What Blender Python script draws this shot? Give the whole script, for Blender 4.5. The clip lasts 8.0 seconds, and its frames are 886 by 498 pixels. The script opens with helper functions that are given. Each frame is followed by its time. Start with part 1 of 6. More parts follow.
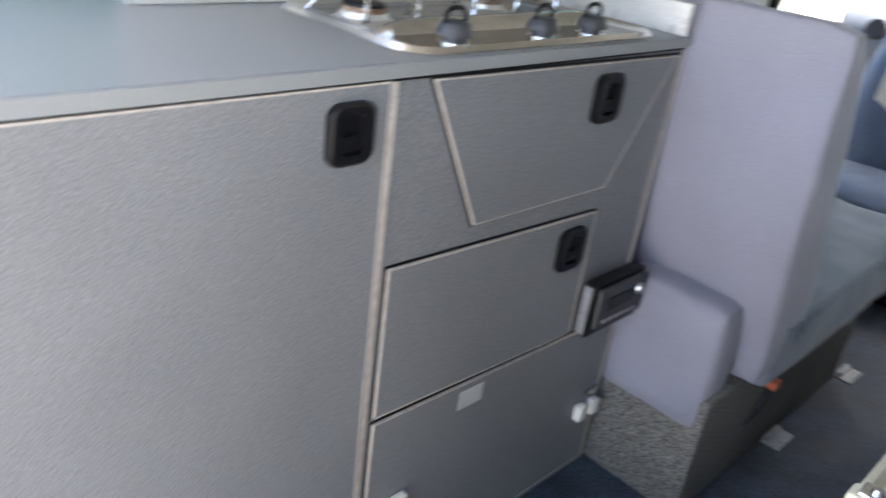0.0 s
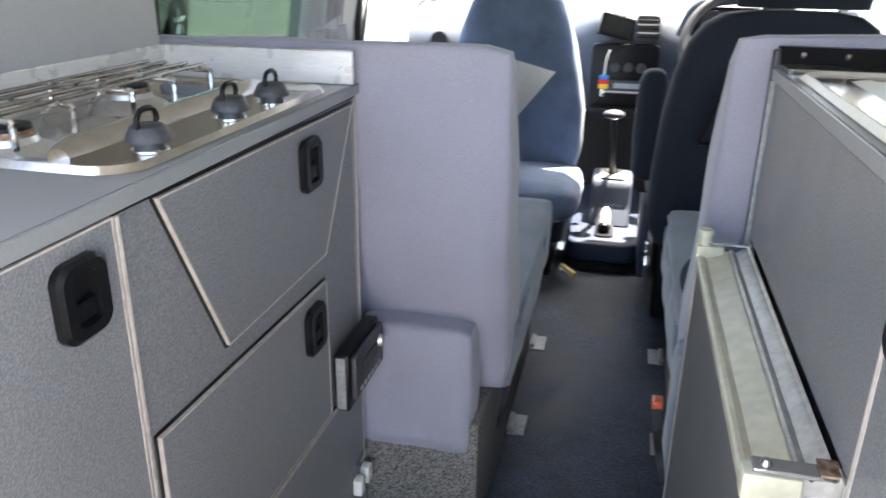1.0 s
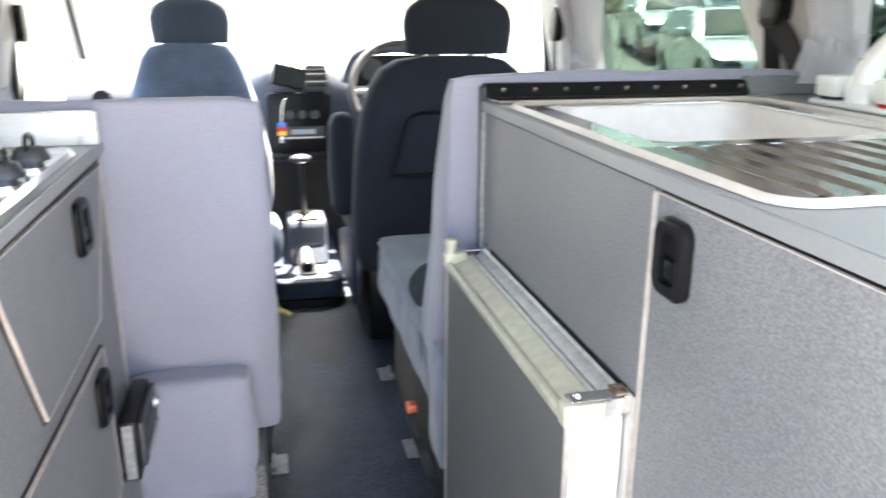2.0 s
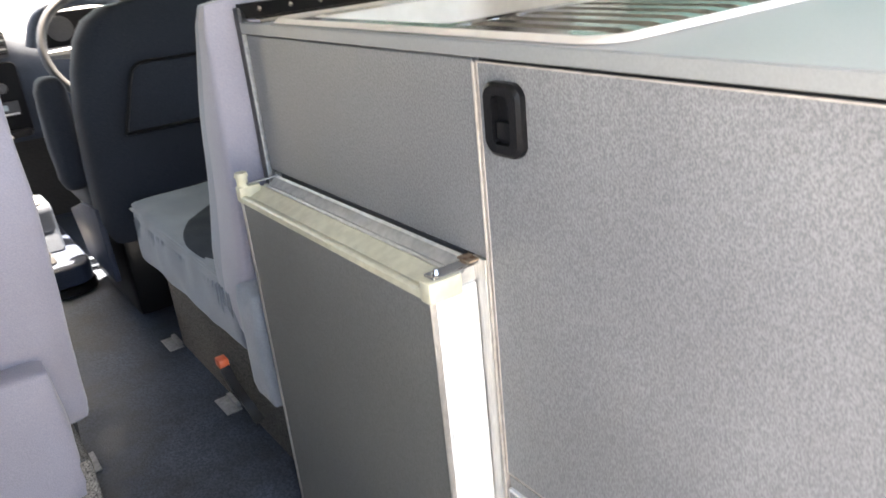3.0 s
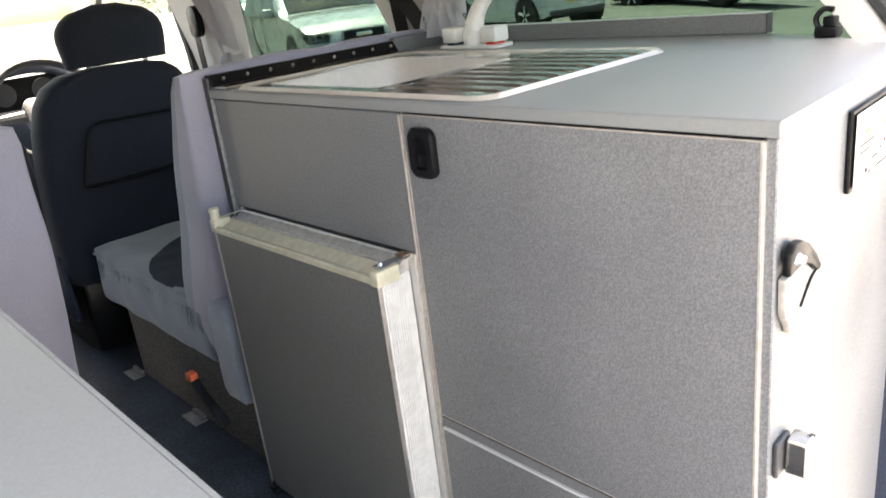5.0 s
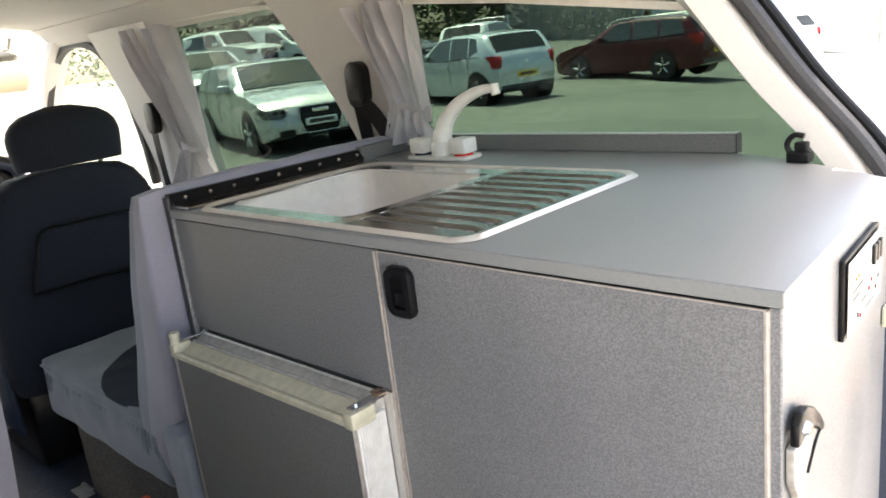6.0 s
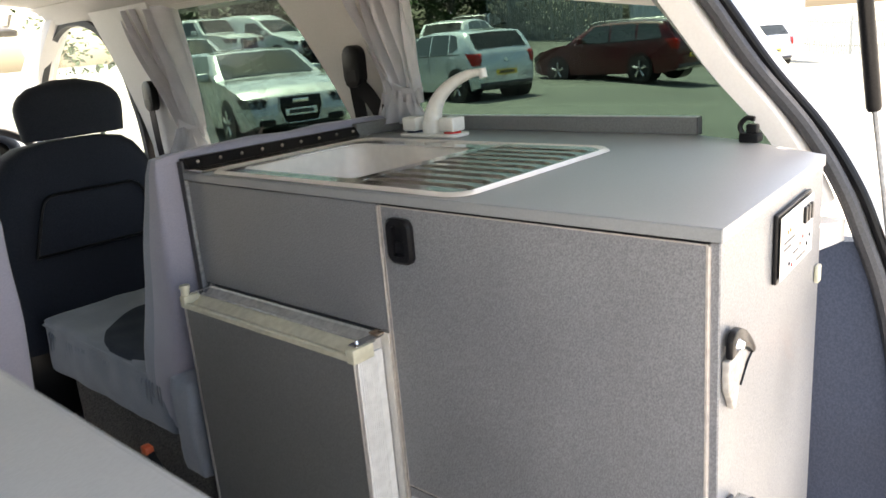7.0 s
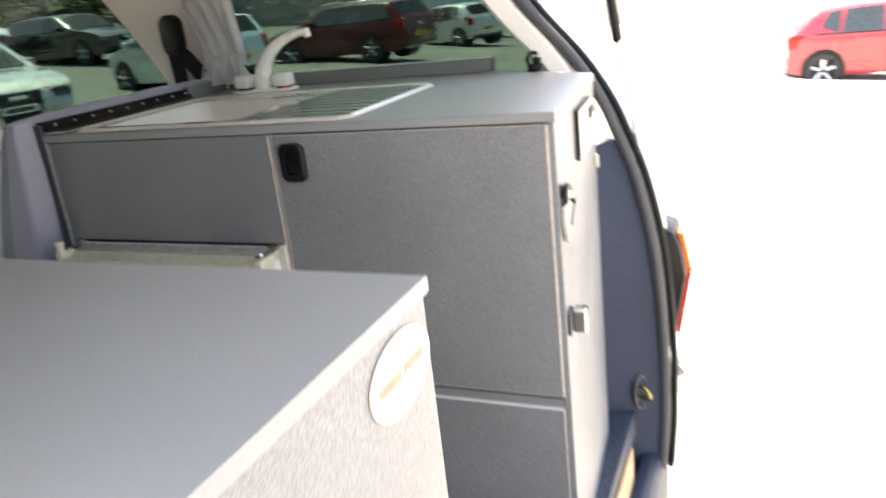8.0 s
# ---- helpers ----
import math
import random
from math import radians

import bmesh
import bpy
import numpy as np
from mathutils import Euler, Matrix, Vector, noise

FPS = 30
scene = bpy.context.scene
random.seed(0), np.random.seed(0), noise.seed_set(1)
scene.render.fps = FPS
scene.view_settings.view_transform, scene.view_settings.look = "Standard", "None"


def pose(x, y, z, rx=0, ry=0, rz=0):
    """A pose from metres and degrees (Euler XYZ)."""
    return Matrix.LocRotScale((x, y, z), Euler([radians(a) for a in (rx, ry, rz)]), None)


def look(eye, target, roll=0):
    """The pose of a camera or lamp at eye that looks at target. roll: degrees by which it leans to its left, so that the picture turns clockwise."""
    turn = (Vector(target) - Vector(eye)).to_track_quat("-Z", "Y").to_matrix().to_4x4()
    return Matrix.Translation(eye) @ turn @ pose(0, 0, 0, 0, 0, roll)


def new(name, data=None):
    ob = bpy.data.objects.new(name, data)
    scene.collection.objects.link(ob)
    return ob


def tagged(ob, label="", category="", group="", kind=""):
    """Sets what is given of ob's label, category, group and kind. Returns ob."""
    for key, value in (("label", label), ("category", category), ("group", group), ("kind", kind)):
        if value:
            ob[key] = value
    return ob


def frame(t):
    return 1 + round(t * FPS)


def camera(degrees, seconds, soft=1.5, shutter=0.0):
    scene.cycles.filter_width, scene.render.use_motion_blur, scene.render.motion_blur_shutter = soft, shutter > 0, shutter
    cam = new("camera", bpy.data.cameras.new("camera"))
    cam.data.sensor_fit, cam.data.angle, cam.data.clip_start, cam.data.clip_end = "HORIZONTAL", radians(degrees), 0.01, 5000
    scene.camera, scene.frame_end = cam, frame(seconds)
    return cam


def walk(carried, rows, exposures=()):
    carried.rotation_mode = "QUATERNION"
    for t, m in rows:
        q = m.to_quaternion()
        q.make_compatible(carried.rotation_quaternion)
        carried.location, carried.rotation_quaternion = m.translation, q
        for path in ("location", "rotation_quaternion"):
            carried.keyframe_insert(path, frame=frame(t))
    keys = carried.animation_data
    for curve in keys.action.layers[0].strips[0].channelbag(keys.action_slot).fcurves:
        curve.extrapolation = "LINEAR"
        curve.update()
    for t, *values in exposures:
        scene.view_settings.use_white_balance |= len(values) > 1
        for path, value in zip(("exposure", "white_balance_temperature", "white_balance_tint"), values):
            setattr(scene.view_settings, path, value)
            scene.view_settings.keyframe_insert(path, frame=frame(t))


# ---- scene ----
cam = camera(60.0, 8.0, shutter=0.4)
EXPOSURES = [(0.0, 3.68, 6950, 12), (1.0, 3.67, 6950, 12), (1.5, 3.82, 7000, 12), (2.0, 4.2, 7200, 12), (3.5, 4.02, 8000, 14), (4.2, 3.80, 8000, 14), (5.5, 3.24, 7850, 13), (6.0, 3.17, 7850, 13), (6.5, 2.98, 7850, 13), (8.0, 3.0, 7800, 13)]
PATH = [
    (0, (0.219, 0.012, 0.971), (-1.006, 1.327, 0.091), 7.7),
    (0.5, (0.131, 0.029, 0.974), (-0.645, 1.702, 0.2), 3.3),
    (1, (0.042, 0.019, 0.973), (-0.38, 1.838, 0.256), 0.8),
    (1.5, (-0.028, -0.013, 0.948), (-0.076, 1.874, 0.287), 1.7),
    (2, (-0.107, -0.077, 0.976), (0.333, 1.783, 0.386), 0.3),
    (2.2, (-0.129, -0.078, 0.964), (0.488, 1.736, 0.391), 0.0),
    (3.3, (-0.266, -0.05, 0.941), (0.825, 1.426, 0.149), -6.4),
    (3.5, (-0.304, -0.071, 0.944), (0.812, 1.403, 0.182), -6.0),
    (4, (-0.388, -0.161, 0.963), (0.744, 1.318, 0.234), -5.1),
    (4.2, (-0.420, -0.202, 0.968), (0.737, 1.267, 0.256), -5.4),
    (5.3, (-0.419, -0.293, 1.022), (0.849, 1.123, 0.4), -6.9),
    (5.5, (-0.407, -0.279, 1.041), (0.89, 1.135, 0.478), -6.4),
    (6, (-0.385, -0.225, 1.078), (0.976, 1.144, 0.555), -6.9),
    (6.5, (-0.422, -0.239, 1.078), (1.004, 1.069, 0.572), -6.3),
    (7, (-0.514, -0.304, 1.06), (0.891, 1.015, 0.524), -4.9),
    (7.5, (-0.658, -0.31, 1.058), (0.886, 0.836, 0.508), -5.3),
    (8, (-0.882, -0.292, 1.033), (0.85, 0.483, 0.401), -6.6),
]
walk(cam, [(t, look(eye, target, roll)) for t, eye, target, roll in PATH], EXPOSURES)

# ---- world, sun and exposure ----
SUN_ELEV, SUN_FROM = 67.0, (0.45, 0.89)
world = bpy.data.worlds.new("sky")
scene.world = world
world.use_nodes = True
wn = world.node_tree
sky = wn.nodes.new("ShaderNodeTexSky")
sky.sky_type = "NISHITA"
sky.sun_disc = False
sky.sun_elevation = radians(SUN_ELEV)
sky.sun_rotation = math.atan2(SUN_FROM[0], SUN_FROM[1])
sky.air_density, sky.dust_density, sky.ozone_density = 1.0, 4.0, 1.0
wn.links.new(sky.outputs[0], wn.nodes["Background"].inputs[0])
wn.nodes["Background"].inputs[1].default_value = 0.15
sun_data = bpy.data.lights.new("sun", "SUN")
sun_data.energy, sun_data.angle, sun_data.color = 5.0, radians(0.6), (1.0, 0.96, 0.90)
sun = new("sun", sun_data)
h = math.cos(radians(SUN_ELEV)) / math.hypot(*SUN_FROM)
sun.matrix_world = look((SUN_FROM[0] * h * 20, SUN_FROM[1] * h * 20, math.sin(radians(SUN_ELEV)) * 20), (0, 0, 0))

FL = 0.03          # van floor
MID = 0.02         # van's middle line in x


# ---- materials ----
def mat(name, c1, c2=None, scale=60.0, rough=0.5, metal=0.0, bump=0.0, bscale=None, stain=0.12, sscale=3.0,
        spread=0.25, coat=0.0, rvar=0.08, aniso=None, spec=0.5, sheen=0.0, thin=0.0):
    """A surface with fine grain between two colours, broad stains, uneven gloss and fine relief, in metres."""
    c2 = c2 or tuple(min(1, v * 1.25) for v in c1)
    m = bpy.data.materials.new(name)
    m.use_nodes = True
    nt = m.node_tree
    p = nt.nodes["Principled BSDF"]
    co = nt.nodes.new("ShaderNodeTexCoord")
    src = co.outputs["Object"]
    if aniso:
        mp = nt.nodes.new("ShaderNodeMapping")
        mp.inputs["Scale"].default_value = aniso
        nt.links.new(src, mp.inputs[0])
        src = mp.outputs[0]
    fine = nt.nodes.new("ShaderNodeTexNoise")
    fine.inputs["Scale"].default_value, fine.inputs["Detail"].default_value = scale, 3
    nt.links.new(src, fine.inputs["Vector"])
    ramp = nt.nodes.new("ShaderNodeValToRGB")
    ramp.color_ramp.elements[0].position, ramp.color_ramp.elements[1].position = 0.5 - spread / 2, 0.5 + spread / 2
    ramp.color_ramp.elements[0].color, ramp.color_ramp.elements[1].color = (*c1, 1), (*c2, 1)
    nt.links.new(fine.outputs[0], ramp.inputs[0])
    broad = nt.nodes.new("ShaderNodeTexNoise")
    broad.inputs["Scale"].default_value, broad.inputs["Detail"].default_value = sscale, 4
    nt.links.new(co.outputs["Object"], broad.inputs["Vector"])
    rng = nt.nodes.new("ShaderNodeMapRange")
    rng.inputs[1].default_value, rng.inputs[2].default_value = 0.3, 0.7
    rng.inputs[3].default_value, rng.inputs[4].default_value = 1 - stain, 1 + stain
    nt.links.new(broad.outputs[0], rng.inputs[0])
    mul = nt.nodes.new("ShaderNodeVectorMath")
    mul.operation = "SCALE"
    nt.links.new(ramp.outputs[0], mul.inputs[0])
    nt.links.new(rng.outputs[0], mul.inputs["Scale"])
    nt.links.new(mul.outputs[0], p.inputs["Base Color"])
    rr = nt.nodes.new("ShaderNodeMapRange")
    rr.inputs[1].default_value, rr.inputs[2].default_value = 0.3, 0.7
    rr.inputs[3].default_value, rr.inputs[4].default_value = max(0.02, rough - rvar), min(1, rough + rvar)
    nt.links.new(broad.outputs[0], rr.inputs[0])
    nt.links.new(rr.outputs[0], p.inputs["Roughness"])
    p.inputs["Metallic"].default_value = metal
    p.inputs["Coat Weight"].default_value = coat
    p.inputs["Coat Roughness"].default_value = 0.05
    p.inputs["Specular IOR Level"].default_value = spec
    p.inputs["Sheen Weight"].default_value = sheen
    if thin:
        # light that soaks through thin cloth
        tl, ms = nt.nodes.new("ShaderNodeBsdfTranslucent"), nt.nodes.new("ShaderNodeMixShader")
        nt.links.new(mul.outputs[0], tl.inputs["Color"])
        ms.inputs[0].default_value = thin
        nt.links.new(p.outputs[0], ms.inputs[1])
        nt.links.new(tl.outputs[0], ms.inputs[2])
        nt.links.new(ms.outputs[0], nt.nodes["Material Output"].inputs[0])
    if bump:
        bn = nt.nodes.new("ShaderNodeTexNoise")
        bn.inputs["Scale"].default_value, bn.inputs["Detail"].default_value = bscale or scale, 4
        nt.links.new(src, bn.inputs["Vector"])
        b = nt.nodes.new("ShaderNodeBump")
        b.inputs["Strength"].default_value, b.inputs["Distance"].default_value = bump, 0.002
        nt.links.new(bn.outputs[0], b.inputs["Height"])
        nt.links.new(b.outputs[0], p.inputs["Normal"])
    return m


def glass(name, tint, gloss=0.10, rough=0.02):
    """A thin pane: what lies behind shows through, tinted, under a faint mirror."""
    m = bpy.data.materials.new(name)
    m.use_nodes = True
    nt = m.node_tree
    nt.nodes.remove(nt.nodes["Principled BSDF"])
    tr, gl = nt.nodes.new("ShaderNodeBsdfTransparent"), nt.nodes.new("ShaderNodeBsdfGlossy")
    tr.inputs[0].default_value = (*tint, 1)
    gl.inputs[0].default_value, gl.inputs["Roughness"].default_value = (1, 1, 1, 1), rough
    lw, mx = nt.nodes.new("ShaderNodeLayerWeight"), nt.nodes.new("ShaderNodeMixShader")
    po, ml = nt.nodes.new("ShaderNodeMath"), nt.nodes.new("ShaderNodeMath")
    po.operation, po.inputs[1].default_value = "POWER", 4.0
    ml.operation, ml.inputs[1].default_value, ml.inputs[2].default_value = "MULTIPLY_ADD", 0.5, 0.3 * gloss
    nt.links.new(lw.outputs["Facing"], po.inputs[0])
    nt.links.new(po.outputs[0], ml.inputs[0])
    nt.links.new(ml.outputs[0], mx.inputs[0])
    nt.links.new(tr.outputs[0], mx.inputs[1])
    nt.links.new(gl.outputs[0], mx.inputs[2])
    nt.links.new(mx.outputs[0], nt.nodes["Material Output"].inputs[0])
    return m


M_LAM = mat("grey_laminate", (0.132, 0.135, 0.141), (0.226, 0.227, 0.233), 480, 0.40, stain=0.06, sscale=7, spread=0.30)
M_TOP = mat("worktop_laminate", (0.226, 0.234, 0.236), (0.246, 0.254, 0.256), 420, 0.34, stain=0.02, sscale=5, rvar=0.006)
M_EDGE = mat("door_edging", (0.40, 0.35, 0.31), (0.50, 0.45, 0.40), 90, 0.45, stain=0.12)
M_STEEL = mat("stainless_steel", (0.62, 0.60, 0.57), (0.70, 0.68, 0.65), 40, 0.15, 1.0, bump=0.03, bscale=200, stain=0.08, sscale=12, aniso=(6, 1, 1), rvar=0.05)
M_ZINC = mat("dull_zinc", (0.22, 0.225, 0.235), (0.30, 0.305, 0.31), 120, 0.55, 0.4, stain=0.2, sscale=20)
# steel darkened to stand in for dark reflections in the drainer
M_DRAIN = mat("darkened_steel", (0.36, 0.355, 0.345), (0.46, 0.45, 0.44), 60, 0.20, 1.0, bump=0.05, bscale=240, stain=0.12, sscale=18, aniso=(8, 1, 1), rvar=0.05)
M_ALU = mat("aluminium", (0.60, 0.59, 0.57), (0.70, 0.69, 0.67), 80, 0.45, 1.0, stain=0.10, aniso=(1, 8, 1))
M_CHROME = mat("chrome", (0.72, 0.72, 0.72), (0.8, 0.8, 0.8), 50, 0.10, 1.0, stain=0.05)
M_BLACK = mat("black_plastic", (0.004, 0.004, 0.005), (0.008, 0.008, 0.009), 300, 0.34, bump=0.12, stain=0.15, spec=0.22)
M_DKGREY = mat("dark_grey_plastic", (0.035, 0.036, 0.04), (0.05, 0.05, 0.055), 260, 0.5, bump=0.15)
M_RUBBER = mat("black_rubber", (0.015, 0.015, 0.016), (0.026, 0.026, 0.027), 120, 0.65, bump=0.2)
M_SEAT = mat("lilac_grey_cloth", (0.252, 0.247, 0.302), (0.312, 0.305, 0.362), 700, 0.9, bump=0.25, bscale=900, stain=0.10, sscale=5, sheen=0.3, spec=0.2)
M_SEATL = mat("blue_grey_cloth", (0.150, 0.175, 0.215), (0.205, 0.232, 0.272), 600, 0.9, bump=0.25, bscale=800, stain=0.14, sscale=8, sheen=0.3, spec=0.2)
M_NAVY = mat("navy_velour", (0.013, 0.018, 0.028), (0.026, 0.033, 0.048), 500, 0.95, bump=0.2, stain=0.2, sheen=0.08, spec=0.1)
M_DRIVER = mat("charcoal_cloth", (0.012, 0.0155, 0.024), (0.022, 0.027, 0.039), 500, 0.9, bump=0.2, stain=0.2, sheen=0.12, spec=0.2)
M_BLUE = mat("blue_velour", (0.10, 0.14, 0.225), (0.145, 0.19, 0.28), 420, 0.95, bump=0.2, stain=0.25, sscale=9, sheen=0.2, spec=0.2)
M_CARPET = mat("grey_carpet", (0.040, 0.039, 0.037), (0.25, 0.235, 0.215), 380, 1.0, bump=0.5, bscale=380, stain=0.2, spread=0.35, spec=0.1)
# made paler and less metallic in place of the bowl's bright reflections
M_BOWL = mat("satin_steel", (0.84, 0.80, 0.75), (0.88, 0.84, 0.79), 60, 0.50, 0.65, bump=0.02, bscale=300, stain=0.02, sscale=10, rvar=0.02)
M_FLOOR = mat("dark_vinyl_floor", (0.018, 0.026, 0.040), (0.048, 0.060, 0.084), 240, 0.56, bump=0.4, bscale=200, stain=0.6, sscale=9, rvar=0.10, spec=0.28)
M_WHITE = mat("white_plastic", (0.70, 0.68, 0.62), (0.76, 0.74, 0.68), 60, 0.32, stain=0.05)
M_CREAM = mat("cream_plastic", (0.50, 0.48, 0.36), (0.58, 0.56, 0.43), 70, 0.4, stain=0.12, sscale=14)
# whitened, barely metallic: the daylight that the plate mirrors is in its colour
M_SPLASH = mat("whitened_steel", (0.68, 0.65, 0.62), (0.74, 0.71, 0.68), 60, 0.30, 0.15, bump=0.03, stain=0.08, sscale=12, aniso=(1, 1, 8))
M_RIBBED = mat("off_white_plastic", (0.62, 0.62, 0.60), (0.70, 0.70, 0.68), 70, 0.4, stain=0.08)
M_FRIDGE = mat("fridge_panel", (0.135, 0.137, 0.132), (0.180, 0.182, 0.176), 420, 0.36, bump=0.2, bscale=500, stain=0.06)
M_TRIM = mat("beige_headlining", (0.48, 0.455, 0.42), (0.54, 0.515, 0.475), 350, 0.85, bump=0.15, stain=0.08, sheen=0.2, spec=0.2)
M_PILLAR = mat("beige_plastic", (0.59, 0.565, 0.535), (0.615, 0.59, 0.56), 200, 0.55, bump=0.04, stain=0.05)
M_BTRIM = mat("slate_blue_plastic", (0.018, 0.026, 0.047), (0.028, 0.037, 0.061), 250, 0.5, bump=0.3, stain=0.15, spec=0.2)
M_DASH = mat("blue_black_dash", (0.026, 0.036, 0.055), (0.040, 0.052, 0.075), 300, 0.55, bump=0.3, stain=0.15)
M_CURT = mat("lilac_curtain", (0.77, 0.755, 0.78), (0.83, 0.815, 0.84), 500, 0.9, bump=0.3, bscale=700, stain=0.08, sscale=10, sheen=0.3, spec=0.2, thin=0.22)
M_BODY = mat("silver_paint", (0.50, 0.51, 0.51), (0.55, 0.56, 0.56), 800, 0.3, 0.3, coat=0.8, stain=0.04)
M_RED = mat("red_lens", (0.5, 0.012, 0.008), (0.6, 0.02, 0.012), 30, 0.12, coat=0.6)
M_AMBER = mat("amber_lens", (0.75, 0.16, 0.02), (0.85, 0.22, 0.03), 30, 0.14, coat=0.6)
M_ORANGE = mat("orange_plastic", (0.75, 0.13, 0.05), (0.85, 0.18, 0.08), 60, 0.35)
M_CLEAR = glass("clear_glass", (0.90, 0.93, 0.92))
M_TINT = glass("tinted_glass", (0.245, 0.31, 0.285), 0.05)
M_STICK = mat("cream_sticker", (0.66, 0.58, 0.44), (0.72, 0.64, 0.50), 60, 0.4)
M_PRINT = mat("orange_print", (0.56, 0.17, 0.11), (0.62, 0.22, 0.15), 60, 0.5)
M_PAPER = mat("white_paper", (0.78, 0.78, 0.76), (0.82, 0.82, 0.8), 40, 0.6, thin=0.6)
M_RUST = mat("rusty_steel", (0.16, 0.07, 0.03), (0.42, 0.33, 0.25), 120, 0.55, 0.6, stain=0.3, sscale=40)
M_WOOD = mat("raw_plywood", (0.42, 0.27, 0.14), (0.55, 0.38, 0.22), 50, 0.7, aniso=(1, 10, 1), bump=0.3)


# ---- mesh helpers ----
BASE = {}


def thing(name, base, label, category, group="", kind=""):
    ob = new(name)
    ob.location = base
    ob.empty_display_size = 0.05
    BASE[ob.name] = Vector(base)
    return tagged(ob, label, category, group, kind)


def mesh_of(name, bm, material, smooth=35):
    me = bpy.data.meshes.new(name)
    bmesh.ops.recalc_face_normals(bm, faces=bm.faces)
    bm.to_mesh(me)
    bm.free()
    for m in material if isinstance(material, (list, tuple)) else [material]:
        me.materials.append(m)
    if smooth:
        me.shade_smooth()
        me.set_sharp_from_angle(angle=radians(smooth))
    return me


def part(name, bm, material, parent, label="", smooth=35):
    """One mesh object under a thing or a part; the bmesh is in world metres."""
    base = BASE[parent.name]
    bm.transform(Matrix.Translation(-base))
    ob = new(name, mesh_of(name, bm, material, smooth))
    ob.parent = parent
    BASE[ob.name] = base
    return tagged(ob, label)


def solo(name, bm, material, label, category="", group="", kind="", smooth=35):
    """A thing or a piece of the setting that is one mesh, with its origin at its foot."""
    vs = [v.co for v in bm.verts]
    base = Vector((sum(v.x for v in vs) / len(vs), sum(v.y for v in vs) / len(vs), min(v.z for v in vs)))
    bm.transform(Matrix.Translation(-base))
    ob = new(name, mesh_of(name, bm, material, smooth))
    ob.location = base
    BASE[ob.name] = base
    return tagged(ob, label, category, group, kind)


def B():
    return bmesh.new()


def box(bm, x0, x1, y0, y1, z0, z1, r=0.0, seg=2, m=None):
    res = bmesh.ops.create_cube(bm, size=1)
    vs = res["verts"]
    bmesh.ops.scale(bm, verts=vs, vec=(abs(x1 - x0), abs(y1 - y0), abs(z1 - z0)))
    bmesh.ops.translate(bm, verts=vs, vec=((x0 + x1) / 2, (y0 + y1) / 2, (z0 + z1) / 2))
    if r:
        es = list({e for v in vs for e in v.link_edges})
        out = bmesh.ops.bevel(bm, geom=es, offset=r, segments=seg, affect="EDGES", profile=0.5)
        vs = list({v for f in out["faces"] for v in f.verts} | {v for v in vs if v.is_valid})
    if m is not None:
        bmesh.ops.transform(bm, matrix=m, verts=vs)
    return bm


def prism(bm, pts, axis, a, b, r=0.0, seg=2, caps=True):
    """Extrude the outline pts along an axis from a to b. For x: (y, z); y: (x, z); z: (x, y)."""
    def at(p, v):
        return {"x": (v, p[0], p[1]), "y": (p[0], v, p[1]), "z": (p[0], p[1], v)}[axis]
    lo, hi = [bm.verts.new(at(p, a)) for p in pts], [bm.verts.new(at(p, b)) for p in pts]
    n = len(pts)
    fs = [bm.faces.new((lo[i], lo[(i + 1) % n], hi[(i + 1) % n], hi[i])) for i in range(n)]
    if caps:
        fs += [bm.faces.new(lo[::-1]), bm.faces.new(hi)]
    if r:
        bmesh.ops.recalc_face_normals(bm, faces=fs)
        es = list({e for f in fs for e in f.edges})
        bmesh.ops.bevel(bm, geom=es, offset=r, segments=seg, affect="EDGES", profile=0.5, clamp_overlap=True)
    return bm


def rrect(x0, x1, y0, y1, r, n=5):
    """A rectangle with rounded corners, as an outline."""
    out = []
    for cx, cy, s in ((x1 - r, y1 - r, 0), (x0 + r, y1 - r, 90), (x0 + r, y0 + r, 180), (x1 - r, y0 + r, 270)):
        for i in range(n + 1):
            a = radians(s + 90 * i / n)
            out.append((cx + r * math.cos(a), cy + r * math.sin(a)))
    return out


def oval(cx, cy, a, b, n=28):
    return [(cx + a * math.cos(2 * math.pi * i / n), cy + b * math.sin(2 * math.pi * i / n)) for i in range(n)]


def tube(bm, pts, radii, n=10, caps=True):
    """A round bar along points; radii: one number or one a point."""
    pts = [Vector(p) for p in pts]
    if not isinstance(radii, (list, tuple)):
        radii = [radii] * len(pts)
    rings, side = [], None
    for i, p in enumerate(pts):
        d = (pts[min(i + 1, len(pts) - 1)] - pts[max(i - 1, 0)]).normalized()
        if side is None:
            side = d.orthogonal().normalized()
        side = (side - d * side.dot(d)).normalized()
        up = d.cross(side)
        rings.append([bm.verts.new(p + radii[i] * (math.cos(2 * math.pi * k / n) * side + math.sin(2 * math.pi * k / n) * up)) for k in range(n)])
    for a, b in zip(rings, rings[1:]):
        for k in range(n):
            bm.faces.new((a[k], a[(k + 1) % n], b[(k + 1) % n], b[k]))
    if caps:
        bm.faces.new(rings[0][::-1])
        bm.faces.new(rings[-1])
    return bm


def smooth_path(pts, n=6):
    """Points on a smooth curve through pts."""
    P = [Vector(p) for p in pts]
    P = [2 * P[0] - P[1]] + P + [2 * P[-1] - P[-2]]
    out = []
    for i in range(1, len(P) - 2):
        for k in range(n):
            t = k / n
            a, b, c, d = P[i - 1], P[i], P[i + 1], P[i + 2]
            out.append(0.5 * (2 * b + (c - a) * t + (2 * a - 5 * b + 4 * c - d) * t * t + (3 * b - a - 3 * c + d) * t ** 3))
    return out + [P[-2]]


